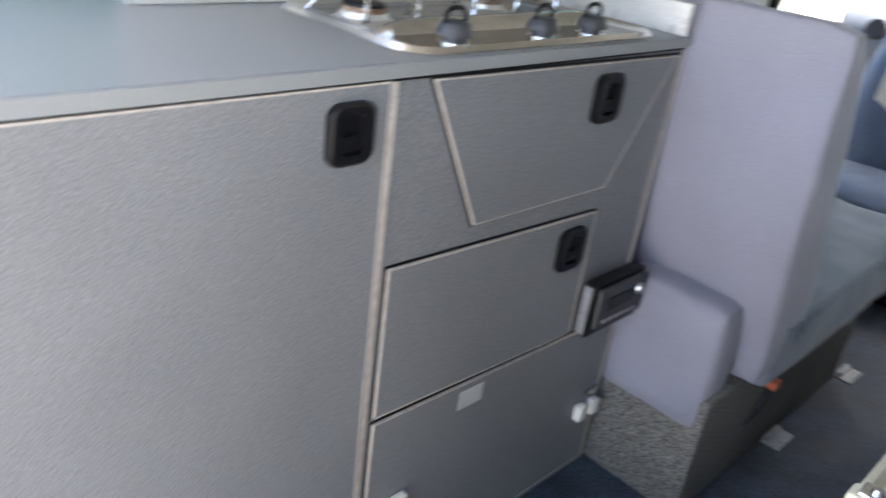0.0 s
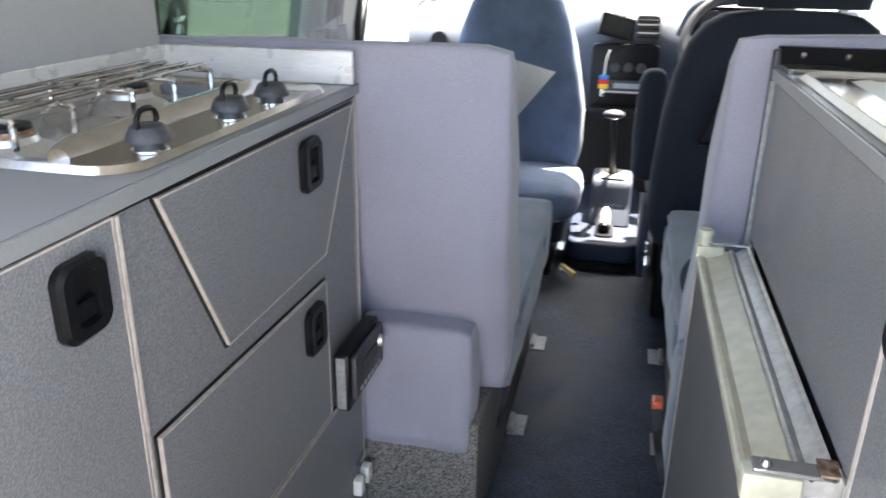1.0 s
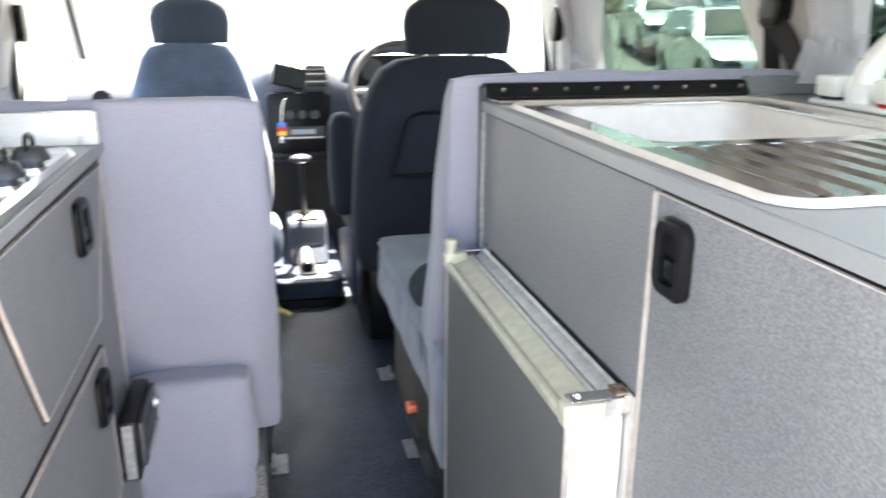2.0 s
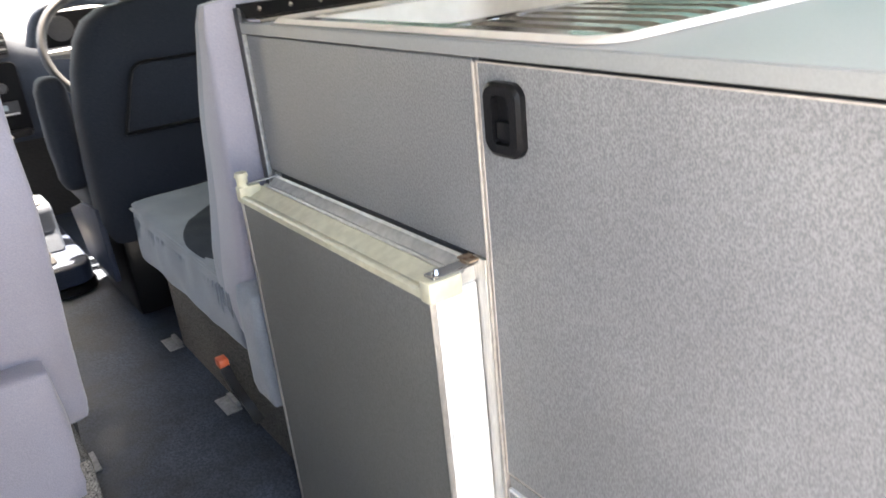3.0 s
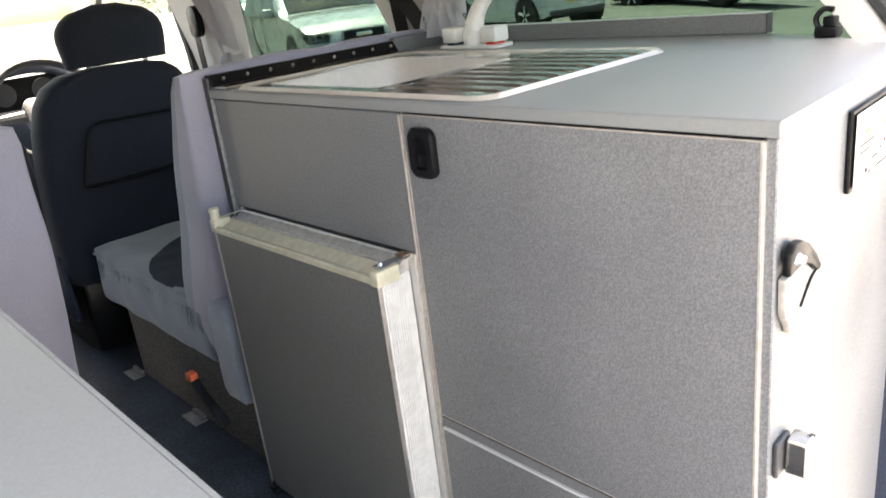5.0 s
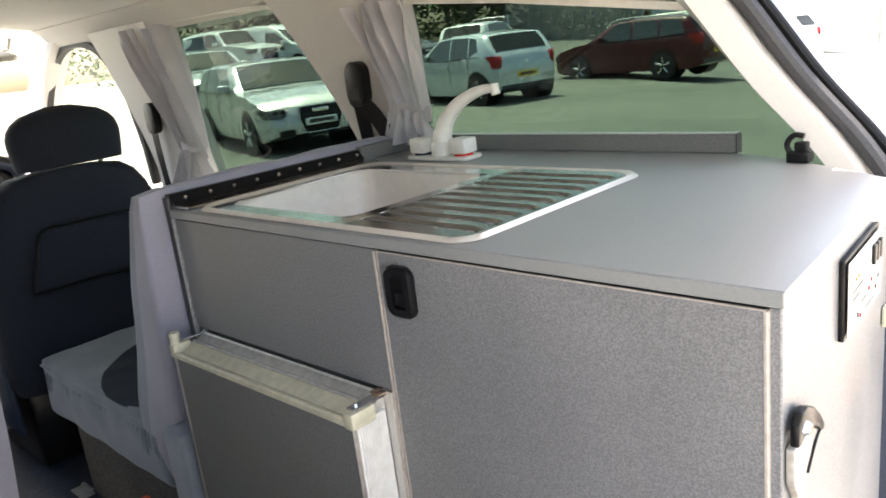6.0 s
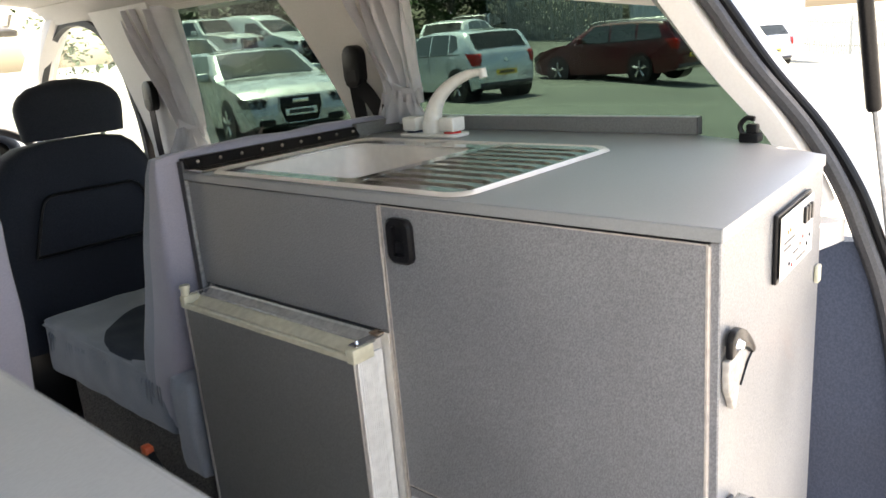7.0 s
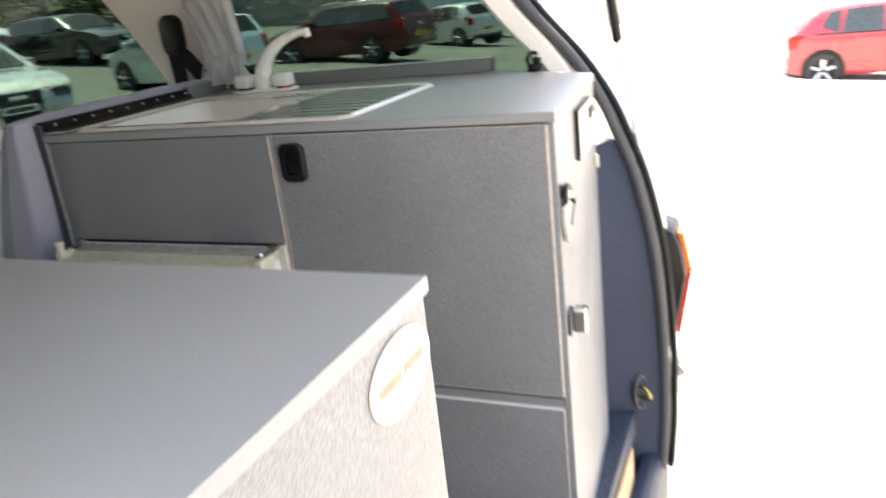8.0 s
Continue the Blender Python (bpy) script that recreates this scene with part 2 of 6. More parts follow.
def sweep(bm, pts, outline, up=(0, 0, 1), scales=None):
    """A bar with the outline (side, up) along points."""
    pts, rings = [Vector(p) for p in pts], []
    for i, p in enumerate(pts):
        d = (pts[min(i + 1, len(pts) - 1)] - pts[max(i - 1, 0)]).normalized()
        s = d.cross(Vector(up)).normalized()
        u = s.cross(d)
        k = scales[i] if scales else 1
        rings.append([bm.verts.new(p + k * (a * s + b * u)) for a, b in outline])
    n = len(outline)
    for a, b in zip(rings, rings[1:]):
        for k in range(n):
            bm.faces.new((a[k], a[(k + 1) % n], b[(k + 1) % n], b[k]))
    bm.faces.new(rings[0][::-1])
    bm.faces.new(rings[-1])
    return bm


def loft(bm, rings, caps=True):
    """A skin over rings of equal length, each a list of points."""
    R = [[bm.verts.new(p) for p in r] for r in rings]
    n = len(R[0])
    for a, b in zip(R, R[1:]):
        for k in range(n):
            bm.faces.new((a[k], a[(k + 1) % n], b[(k + 1) % n], b[k]))
    if caps:
        bm.faces.new(R[0][::-1])
        bm.faces.new(R[-1])
    return bm


def disc(bm, c, axis, r, depth, n=16, r2=None):
    c, axis = Vector(c), Vector(axis).normalized()
    return tube(bm, [c, c + axis * depth], [r, r if r2 is None else r2], n)


def wrinkle(bm, amount, scale=9.0, seed=0.0):
    """Uneven cloth: moves every point a little along its normal."""
    bm.normal_update()
    for v in bm.verts:
        v.co += v.normal * amount * noise.noise(v.co * scale + Vector((seed, seed, 0)))
    return bm


def cushion(x0, x1, y0, y1, z0, z1, r=0.03, puff=0.0, wr=0.003, cuts=7, seed=0.0):
    """An upholstered block with rounded edges, swollen faces and uneven cloth."""
    bm = B()
    bmesh.ops.create_cube(bm, size=1)
    bmesh.ops.subdivide_edges(bm, edges=bm.edges[:], cuts=cuts, use_grid_fill=True)
    sx, sy, sz = x1 - x0, y1 - y0, z1 - z0
    for v in bm.verts:
        p = [v.co.x * 2, v.co.y * 2, v.co.z * 2]
        h = [sx / 2, sy / 2, sz / 2]
        q = [p[i] * h[i] for i in range(3)]
        inner = [max(-(h[i] - r), min(h[i] - r, q[i])) for i in range(3)]
        d = Vector([q[i] - inner[i] for i in range(3)])
        if d.length > 1e-6:
            d = d.normalized() * min(r, d.length) if sum(abs(c) > 1e-6 for c in d) > 1 else d
        u = [1 - abs(c) ** 2 for c in p]
        s = Vector(inner) + d
        s += Vector((math.copysign(puff * u[1] * u[2], p[0]) if abs(p[0]) > .99 else 0,
                     math.copysign(puff * u[0] * u[2], p[1]) if abs(p[1]) > .99 else 0,
                     math.copysign(puff * u[0] * u[1], p[2]) if abs(p[2]) > .99 else 0))
        v.co = s + Vector(((x0 + x1) / 2, (y0 + y1) / 2, (z0 + z1) / 2))
    return wrinkle(bm, wr, 14, seed)


def interp(rows, v):
    for (a, fa), (c, fc) in zip(rows, rows[1:]):
        if v <= c:
            return fa + (fc - fa) * max(0, (v - a)) / (c - a)
    return rows[-1][1]


# ---- the van: floor, walls, pillars, roof, glass ----
def mx(x):
    """The same place on the van's other side."""
    return 2 * MID - x


bm = box(B(), mx(0.86), 0.86, -0.012, 3.42, -0.03, FL, 0.003)
solo("floor", bm, M_FLOOR, "dark blue-grey vinyl van floor, scuffed and dusty", "floor", kind="structure")

def lift(y):
    """How far the roof edge rises from the tailgate to the front seats."""
    return interp([(0.25, -0.045), (0.44, -0.035), (1.0, 0.030), (1.47, 0.070), (4.0, 0.072)], y)


def wall_x(z):
    """The inner face of the van's right side at height z."""
    return 0.835 if z < 0.78 else 0.835 - 0.17 * (z - 0.78)


def pillar(side, name, lower, upper, z0, z1, depth, material, label, bow=0.0):
    """A post between two windows: (y from, y to) at its foot and its head, bowed inwards."""
    b, rings = B(), []
    for i in range(9):
        t = i / 8
        z = z0 + (z1 - z0) * t
        ya, yb = lower[0] + (upper[0] - lower[0]) * t, lower[1] + (upper[1] - lower[1]) * t ** 1.7
        ya, yb = ya + bow * math.sin(math.pi * t ** 1.2), yb + bow * math.sin(math.pi * t ** 1.2)
        x = wall_x(z)
        ring = [(x + depth, ya, z), (x + 0.010, ya, z), (x - 0.006, ya + 0.012, z), (x - 0.012, (ya + yb) / 2, z),
                (x - 0.006, yb - 0.012, z), (x + 0.010, yb, z), (x + depth, yb, z)]
        rings.append([(v[0] if side > 0 else mx(v[0]), v[1], v[2]) for v in ring])
    loft(b, rings)
    return solo(name, b, material, label, "pillar", kind="structure")


for side, tag in ((1, "right"), (-1, "left")):
    f = (lambda v: v) if side > 0 else mx
    # lower side panel, with its sill rounded towards the glass
    b = prism(B(), [(0.835, -0.12), (0.835, 0.665), (0.845, 0.692), (0.875, 0.702), (0.92, 0.695), (0.945, 0.64), (0.955, 0.35), (0.93, -0.12)], "y", 0.30, 3.58)
    if side < 0:
        for v in b.verts:
            v.co.x = mx(v.co.x)
    solo("wall_" + tag, b, [M_PILLAR], "beige plastic side lining below the van's windows", "wall", kind="structure")
    # roof rail above the windows
    b = B()
    rail = [(0.90, 1.13), (0.80, 1.135), (0.765, 1.15), (0.74, 1.185), (0.70, 1.205), (0.70, 1.25), (0.80, 1.26), (0.87, 1.20)]
    loft(b, [[(x, y, z) for x, z in rail] for y in (0.25, 0.44, 0.72, 1.0, 1.24, 1.47, 1.8, 2.86)])
    for v in b.verts:
        v.co.z += lift(v.co.y)
        if side < 0:
            v.co.x = mx(v.co.x)
    solo("roof_rail_" + tag, b, M_TRIM, "beige cloth-covered roof rail above the windows", "trim", kind="structure")
    pillar(side, "pillar_c_" + tag, (1.02, 1.20), (1.07, 1.45), 0.69, 1.225, 0.07, M_PILLAR, "beige plastic pillar lining between two side windows")
    pillar(side, "pillar_b_" + tag, (2.02, 2.35), (2.06, 2.50), 0.70, 1.235, 0.07, M_PILLAR, "beige plastic door pillar lining with a belt on it")
    pillar(side, "pillar_a_" + tag, (3.44, 3.54), (2.78, 2.88), 0.70, 1.235, 0.07, M_PILLAR, "beige windscreen pillar, sloping forwards", 0.10)
    # rearmost pillar: trim, two seals, painted edge
    path = [(0.765, 0.250, 1.135), (0.782, 0.202, 1.07), (0.796, 0.128, 0.96), (0.803, 0.046, 0.86), (0.806, -0.010, 0.77), (0.808, -0.044, 0.69), (0.810, -0.083, 0.58),
            (0.811, -0.117, 0.41), (0.812, -0.132, 0.20), (0.813, -0.132, 0.0), (0.813, -0.122, -0.16)]
    path = smooth_path([(f(p[0]), p[1] + 0.036, p[2] + 0.010) for p in path], 5)
    s = side
    b = sweep(B(), [p + Vector((-0.004 * s, 0.066 + 0.018 * (1 - i / 23), 0.010)) for i, p in enumerate(path[:24])], [(-0.055, -0.026), (-0.045, 0.018), (0.0, 0.030), (0.042, 0.022), (0.05, -0.02), (0.0, -0.035)], (0, 0, 1),
              [1.0 - 0.40 * i / 23 for i in range(24)])
    solo("pillar_d_" + tag, b, M_PILLAR, "beige plastic lining of the rearmost pillar", "pillar", kind="structure")
    b = tube(B(), [p + Vector((-0.004 * s, 0.022, 0.0)) for p in path], 0.0135, 10)
    solo("door_seal_inner_" + tag, b, M_DKGREY, "black rubber tailgate seal along the opening", "seal", kind="structure")
    b = tube(B(), [p + Vector((0.010 * s, 0.000, -0.003)) for p in path], 0.0085, 10)
    solo("door_seal_outer_" + tag, b, M_BLACK, "black rubber outer seal along the tailgate opening", "seal", kind="structure")
    b = sweep(B(), [p + Vector((0.044 * s, 0.004, -0.002)) for p in path], [(-0.026, -0.009), (-0.026, 0.004), (-0.016, 0.010), (0.0, 0.010), (0.02, 0.006), (0.030, -0.004), (0.028, -0.014), (-0.02, -0.014)], (0, 0, 1))
    solo("body_edge_" + tag, b, M_BODY, "silver painted edge of the tailgate opening", "bodywork", kind="structure")
    # rear corner outside, below and in front of the tail lamp
    b = prism(B(), [(0.905, -0.05), (0.955, -0.02), (0.978, 0.05), (0.978, 0.42), (0.94, 0.42), (0.92, 0.3), (0.90, 0.05)], "z", -0.33, 0.68)
    for v in b.verts:
        v.co.y += 0.04 + 0.16 * max(0, (v.co.z - 0.2))
        v.co.x = f(v.co.x)
    solo("rear_wing_" + tag, b, M_BODY, "silver painted rear corner of the van", "bodywork", kind="structure")
    b = prism(B(), [(0.905, 0.0), (0.91, -0.060), (0.94, -0.075), (0.985, -0.05), (0.99, 0.25), (0.93, 0.25)], "z", -0.34, 0.020, 0.012)
    for v in b.verts:
        v.co.y += 0.042
        v.co.x = f(v.co.x)
    solo("bumper_corner_" + tag, b, M_BODY, "silver bumper corner under the tail lamp", "bodywork", kind="structure")
    # rear quarter lining under the worktop's end
    b = B()
    rings = []
    for z, y_in, y_out in ((-0.17, 0.05, -0.10), (-0.02, 0.05, -0.112), (0.15, 0.055, -0.112), (0.35, 0.06, -0.098), (0.50, 0.065, -0.075), (0.62, 0.075, -0.042), (0.685, 0.09, -0.015)):
        xo = 0.806 - 0.02 * max(0, (z - 0.45))
        y_in, y_out = y_in + 0.036, y_out + 0.036
        rings.append([(f(0.66), 0.16, z), (f(0.66), y_in - 0.01, z), (f(0.70), y_in, z), (f(0.745), (y_in + y_out) / 2 + 0.015, z), (f(xo - 0.012), y_out + 0.022, z), (f(xo), y_out, z), (f(0.83), y_out + 0.01, z), (f(0.83), 0.16, z)])
    loft(b, rings)
    solo("quarter_lining_" + tag, b, M_BTRIM, "slate-blue plastic lining inside the tailgate opening", "trim", kind="structure")
    b = prism(B(), [(0.66, 0.145), (0.665, 0.068), (0.77, 0.042), (0.798, 0.036), (0.81, 0.145)], "z", 0.686, 0.722)
    for v in b.verts:
        v.co.x = f(v.co.x)
    solo("quarter_cap_" + tag, b, M_PILLAR, "beige plastic cap above the slate-blue lining", "trim", kind="structure")

# glass: two tinted panes and one clear pane a side, windscreen
for i, (side, y0, y1, y0t, y1t, z0, z1, m, word) in enumerate((
        (1, 0.10, 1.06, 0.30, 1.14, 0.70, 1.21, M_TINT, "green-tinted"), (1, 1.14, 2.12, 1.30, 2.14, 0.685, 1.245, M_TINT, "green-tinted"), (1, 2.25, 3.50, 2.35, 2.86, 0.70, 1.235, M_CLEAR, "clear"),
        (-1, 0.10, 1.06, 0.30, 1.14, 0.70, 1.21, M_TINT, "green-tinted"), (-1, 1.14, 2.12, 1.30, 2.14, 0.685, 1.245, M_TINT, "green-tinted"), (-1, 2.25, 3.50, 2.35, 2.86, 0.70, 1.235, M_CLEAR, "clear"))):
    b = B()
    off = 0.05
    q = [(wall_x(z0) + off, y0, z0), (wall_x(z0) + off, y1, z0), (wall_x(z1) + off, y1t, z1), (wall_x(z1) + off, y0t, z1)]
    q = [Vector((p[0] if side > 0 else mx(p[0]), p[1], p[2])) for p in q]
    n = Vector((0.004 * side, 0, 0.0007))
    loft(b, [q, [p + n for p in q]])
    w = solo("window_%d" % (i + 1), b, m, word + " fixed side window of the van", "window", kind="structure")
    w.visible_shadow = False
q = [Vector(p) for p in ((mx(0.86), 3.52, 0.72), (0.86, 3.52, 0.72), (0.74, 2.84, 1.255), (mx(0.74), 2.84, 1.255))]
b = loft(B(), [q, [p + Vector((0, 0.003, 0.004)) for p in q]])
w = solo("windscreen", b, M_CLEAR, "clear sloping windscreen", "window", kind="structure")
w.visible_shadow = False

# headlining, gently domed
b = B()
nx, ny = 14, 16
grid = [[b.verts.new((mx(0.73) + (0.73 - mx(0.73)) * i / nx, 0.24 + 2.585 * j / ny,
                      1.205 + 0.045 * (1 - (2 * i / nx - 1) ** 2) + lift(0.24 + 2.585 * j / ny))) for j in range(ny + 1)] for i in range(nx + 1)]
for i in range(nx):
    for j in range(ny):
        b.faces.new((grid[i][j], grid[i + 1][j], grid[i + 1][j + 1], grid[i][j + 1]))
ext = bmesh.ops.extrude_face_region(b, geom=b.faces[:])
bmesh.ops.translate(b, verts=[v for v in ext["geom"] if isinstance(v, bmesh.types.BMVert)], vec=(0, 0, 0.03))
solo("ceiling", b, M_TRIM, "beige cloth headlining of the van roof", "ceiling", kind="structure")
# lid of the tailgate opening's head
b = prism(B(), [(0.20, 1.185), (0.26, 1.175), (0.28, 1.27), (0.18, 1.28), (0.16, 1.22)], "x", mx(0.76), 0.76)
solo("roof_header", b, M_BODY, "silver roof edge above the tailgate opening", "bodywork", kind="structure")
# bulkhead under the windscreen, and the load sill
b = prism(B(), [(3.32, -0.05), (3.32, 0.60), (3.52, 0.70), (4.32, 0.62), (4.47, 0.45), (4.47, -0.1)], "x", mx(0.90), 0.90, 0.02)
solo("bonnet_and_bulkhead", b, M_BODY, "silver bonnet beyond the windscreen", "bodywork", kind="structure")
b = prism(B(), [(3.30, FL), (3.30, 0.56), (3.316, 0.56), (3.316, FL)], "x", mx(0.80), 0.80)
solo("footwell_lining", b, M_RUBBER, "black lining of the footwell under the dashboard", "trim", kind="structure")
b = prism(B(), [(-0.0205, -0.098), (-0.045, -0.10), (-0.060, -0.112), (-0.070, -0.135), (-0.076, -0.20), (-0.074, -0.34), (-0.0205, -0.34)], "x", mx(0.862), 0.862, 0.004)
solo("load_sill", b, M_BTRIM, "slate-blue plastic load sill of the tailgate", "sill", kind="structure")
b = prism(B(), [(0.20, 1.285), (0.0, 1.40), (-0.45, 1.58), (-0.85, 1.70), (-0.87, 1.75), (-0.45, 1.64), (0.0, 1.46), (0.20, 1.35)], "x", mx(0.76), 0.76, 0.01)
solo("tailgate", b, M_BODY, "silver tailgate, raised wide open", "tailgate", kind="structure")


# ---- kitchen units ----
def catch(parent, face, y, z, s, h=0.067, w=0.049):
    """A black recessed push catch on an upright face; s: the way the face looks along x."""
    b = B()
    out = rrect(y - w / 2, y + w / 2, z - h / 2, z + h / 2, 0.011)
    bow = [(py + (0.0060 * math.cos((pz - z) / h * math.pi) - 0.0022) * (1 if py > y else -1), pz) for py, pz in out]
    inn = rrect(y - w * 0.24, y + w * 0.24, z - h * 0.33, z + h * 0.33, 0.005)
    rings = [[(face, p[0], p[1]) for p in bow], [(face + s * 0.006, p[0], p[1]) for p in bow],
             [(face + s * 0.009, y + (p[0] - y) * 0.86, z + (p[1] - z) * 0.9) for p in bow],
             [(face + s * 0.0085, p[0], p[1]) for p in inn], [(face + s * 0.001, p[0], p[1]) for p in inn]]
    loft(b, rings)
    c = part("catch", b, M_BLACK, parent, "black plastic push catch")
    b = box(B(), face + s * 0.001, face + s * 0.006, y - w * 0.2, y + w * 0.2, z - h * 0.27, z - h * 0.02, 0.002)
    part("button", b, M_BLACK, c)
    return c


def door(parent, face, outline, s, name="door", label="", thick=0.014, edge=0.0017, proud=0.004, rebate=False):
    """A laminate front with light edging round it; the outline is (y, z)."""
    b = prism(B(), outline, "x", face + s * proud, face - s * thick, 0)
    d = part(name, b, M_LAM, parent, label)
    n = len(outline)
    area = sum(outline[i][0] * outline[(i + 1) % n][1] - outline[(i + 1) % n][0] * outline[i][1] for i in range(n))
    sgn = 1 if area > 0 else -1
    off = []
    for i in range(n):
        p0, p1, p2 = Vector(outline[i - 1]), Vector(outline[i]), Vector(outline[(i + 1) % n])
        e0, e1 = (p1 - p0).normalized(), (p2 - p1).normalized()
        n0, n1 = Vector((e0.y, -e0.x)) * sgn, Vector((e1.y, -e1.x)) * sgn
        bis = (n0 + n1).normalized()
        off.append(p1 + bis * edge / max(0.3, bis.dot(n0)))
    b = B()
    x0, x1 = face - s * thick, face + s * (proud + 0.0008)
    ri = [[(x, p[0], p[1]) for p in (outline if k else off)] for k, x in ((0, x0), (0, x1), (1, x1), (1, x1 - s * 0.002))]
    loft(b, ri, caps=False)
    part("edging", b, M_EDGE, d, "worn beige edging strip")
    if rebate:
        # flat black ring on the face, painted in for the shade round the front
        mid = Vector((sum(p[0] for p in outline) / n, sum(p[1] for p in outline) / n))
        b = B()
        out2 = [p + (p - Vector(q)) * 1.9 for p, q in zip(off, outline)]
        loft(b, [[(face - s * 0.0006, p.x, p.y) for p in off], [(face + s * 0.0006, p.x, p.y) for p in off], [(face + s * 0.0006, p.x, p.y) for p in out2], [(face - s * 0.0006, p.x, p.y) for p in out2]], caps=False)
        part("rebate", b, M_BLACK, d, "black ring in place of the shade round the front")
    return d


# right-hand unit, with sink and fridge; its face looks to -x
RX, RT = 0.22, 0.85
UR = thing("kitchen_unit", (0.45, 0.5, FL), "grey speckled laminate kitchen unit with two doors", "kitchen unit")
END = 0.075        # skew of the unit's tailgate end, set to fit the camera's view


def end_y(x):
    """The outer face of that end."""
    return END * (x - RX)


def on_end(T):
    """Turn a fitting that was built against y = 0 so that it lies on the unit's end."""
    T.location.y += end_y(T.location.x)
    T.rotation_euler.z = math.atan(END)


part("rear_panel", prism(B(), [(RX, 0.0), (0.660, end_y(0.660)), (0.660, end_y(0.660) + 0.012), (RX, 0.0115)], "z", FL, RT - 0.0155, 0.0015, 1), M_LAM, UR, "grey laminate end lit by the open tailgate")
part("front_panel", box(B(), RX, 0.80, 1.030, 1.045, FL, RT - 0.0155, 0.002, 1), M_LAM, UR)
part("back_panel", box(B(), 0.79, 0.802, 0.22, 1.028, FL, RT - 0.017, 0), M_LAM, UR)
part("partition", box(B(), RX + 0.003, 0.78, 0.493, 0.5085, FL, RT - 0.017, 0), M_LAM, UR)
part("upper_panel", box(B(), RX - 0.001, RX + 0.014, 0.5100, 1.029, 0.633, RT - 0.017, 0.0012, 1), M_LAM, UR)
part("rail", box(B(), RX + 0.003, RX + 0.016, 0.0125, 0.492, 0.354, 0.374, 0), M_LAM, UR)
# black strip put in for the shade below the worktop's edge
part("shadow_gap", box(B(), RX - 0.0015, RX + 0.012, 0.0125, 0.498, RT - 0.0185, RT - 0.0153, 0), M_BLACK, UR, "black strip in place of the shaded gap under the worktop")
part("plinth", box(B(), RX + 0.012, RX + 0.024, 0.0125, 0.492, FL, 0.06, 0), M_BLACK, UR)
part("edging", box(B(), RX - 0.0035, RX + 0.012, 0.5045, 0.5090, FL + 0.02, RT - 0.019, 0.001, 1), M_EDGE, UR, "beige edging strip beside the fridge")
d = door(UR, RX, [(0.0135, 0.376), (0.4975, 0.376), (0.4975, RT - 0.0190), (0.0135, RT - 0.0190)], -1, "door", "large grey speckled laminate door", edge=0.0011)
part("lit_edge", box(B(), RX - 0.0052, RX + 0.006, 0.0098, 0.0128, 0.376, RT - 0.019, 0.0008, 1), M_EDGE, d, "pale worn edging on the door's free side")
catch(d, RX - 0.0045, 0.460, 0.784, -1)
door(UR, RX, [(0.0135, 0.062), (0.4975, 0.062), (0.4975, 0.351), (0.0135, 0.351)], -1, "door", "low grey speckled laminate flap")
# black strip painted in where shade falls under the door
part("shadow_gap", box(B(), RX - 0.0022, RX + 0.010, 0.0130, 0.4985, 0.3702, 0.3740, 0), M_BLACK, UR, "black strip in place of the shaded gap under the door")
part("rail", box(B(), RX - 0.0015, RX + 0.010, 0.0130, 0.4985, 0.3535, 0.3698, 0.0006, 1), M_LAM, UR, "laminate rail between the two fronts")
# off-white, paler than the beige edging on the other fronts
part("lit_edge", box(B(), RX - 0.0052, RX + 0.006, 0.0135, 0.4975, 0.3496, 0.3530, 0.0006, 1), M_RIBBED, UR, "off-white edging strip along the flap")
part("corner_trim", box(B(), RX - 0.006, RX + 0.002, 1.0320, 1.0365, 0.05, RT - 0.016, 0.001), M_ZINC, UR, "metal corner strip")
part("corner_trim", box(B(), RX - 0.005, RX + 0.004, 1.0370, 1.054, 0.05, RT + 0.020, 0.002), M_DKGREY, UR, "dark corner strip")

# worktop of the right-hand unit, with a hole for the sink bowl
SX0, SX1, SY0, SY1 = 0.268, 0.585, 0.612, 0.945
out = [(RX - 0.002, -0.003), (0.657, end_y(0.657) - 0.003), (0.705, 0.10), (0.765, 0.19), (0.800, 0.27), (0.824, 0.32), (0.824, 1.047), (RX - 0.002, 1.047)]
b = B()


def slab_with_hole(b, outer, hx0, hx1, hy0, hy1, z0, z1):
    """A slab cut into strips round a rectangular hole."""
    ys = sorted({hy0, hy1})
    def clip(poly, axis, v, keep_low):
        res = []
        for i in range(len(poly)):
            p, q = poly[i], poly[(i + 1) % len(poly)]
            pi, qi = (p[axis] <= v) == keep_low, (q[axis] <= v) == keep_low
            if pi:
                res.append(p)
            if pi != qi:
                t = (v - p[axis]) / (q[axis] - p[axis])
                res.append((p[0] + (q[0] - p[0]) * t, p[1] + (q[1] - p[1]) * t))
        return res
    low, rest = clip(outer, 1, hy0, True), clip(outer, 1, hy0, False)
    high, mid = clip(rest, 1, hy1, False), clip(rest, 1, hy1, True)
    for poly in (low, high, clip(mid, 0, hx0, True), clip(mid, 0, hx1, False)):
        prism(b, poly, "z", z0, z1, caps=True)
    bmesh.ops.remove_doubles(b, verts=b.verts[:], dist=0.0004)


slab_with_hole(b, out, SX0, SX1, SY0, SY1, RT - 0.015, RT)
WR = thing("worktop", (0.45, 0.5, RT - 0.015), "smooth grey laminate worktop with a steel sink in it", "worktop")
part("slab", b, M_TOP, WR, smooth=20)
b = box(B(), RX - 0.0045, RX - 0.0022, -0.003, 1.047, RT - 0.0148, RT - 0.0005, 0.0008, 1)
part("front_edging", b, M_TOP, WR, "grey laminate front edge")
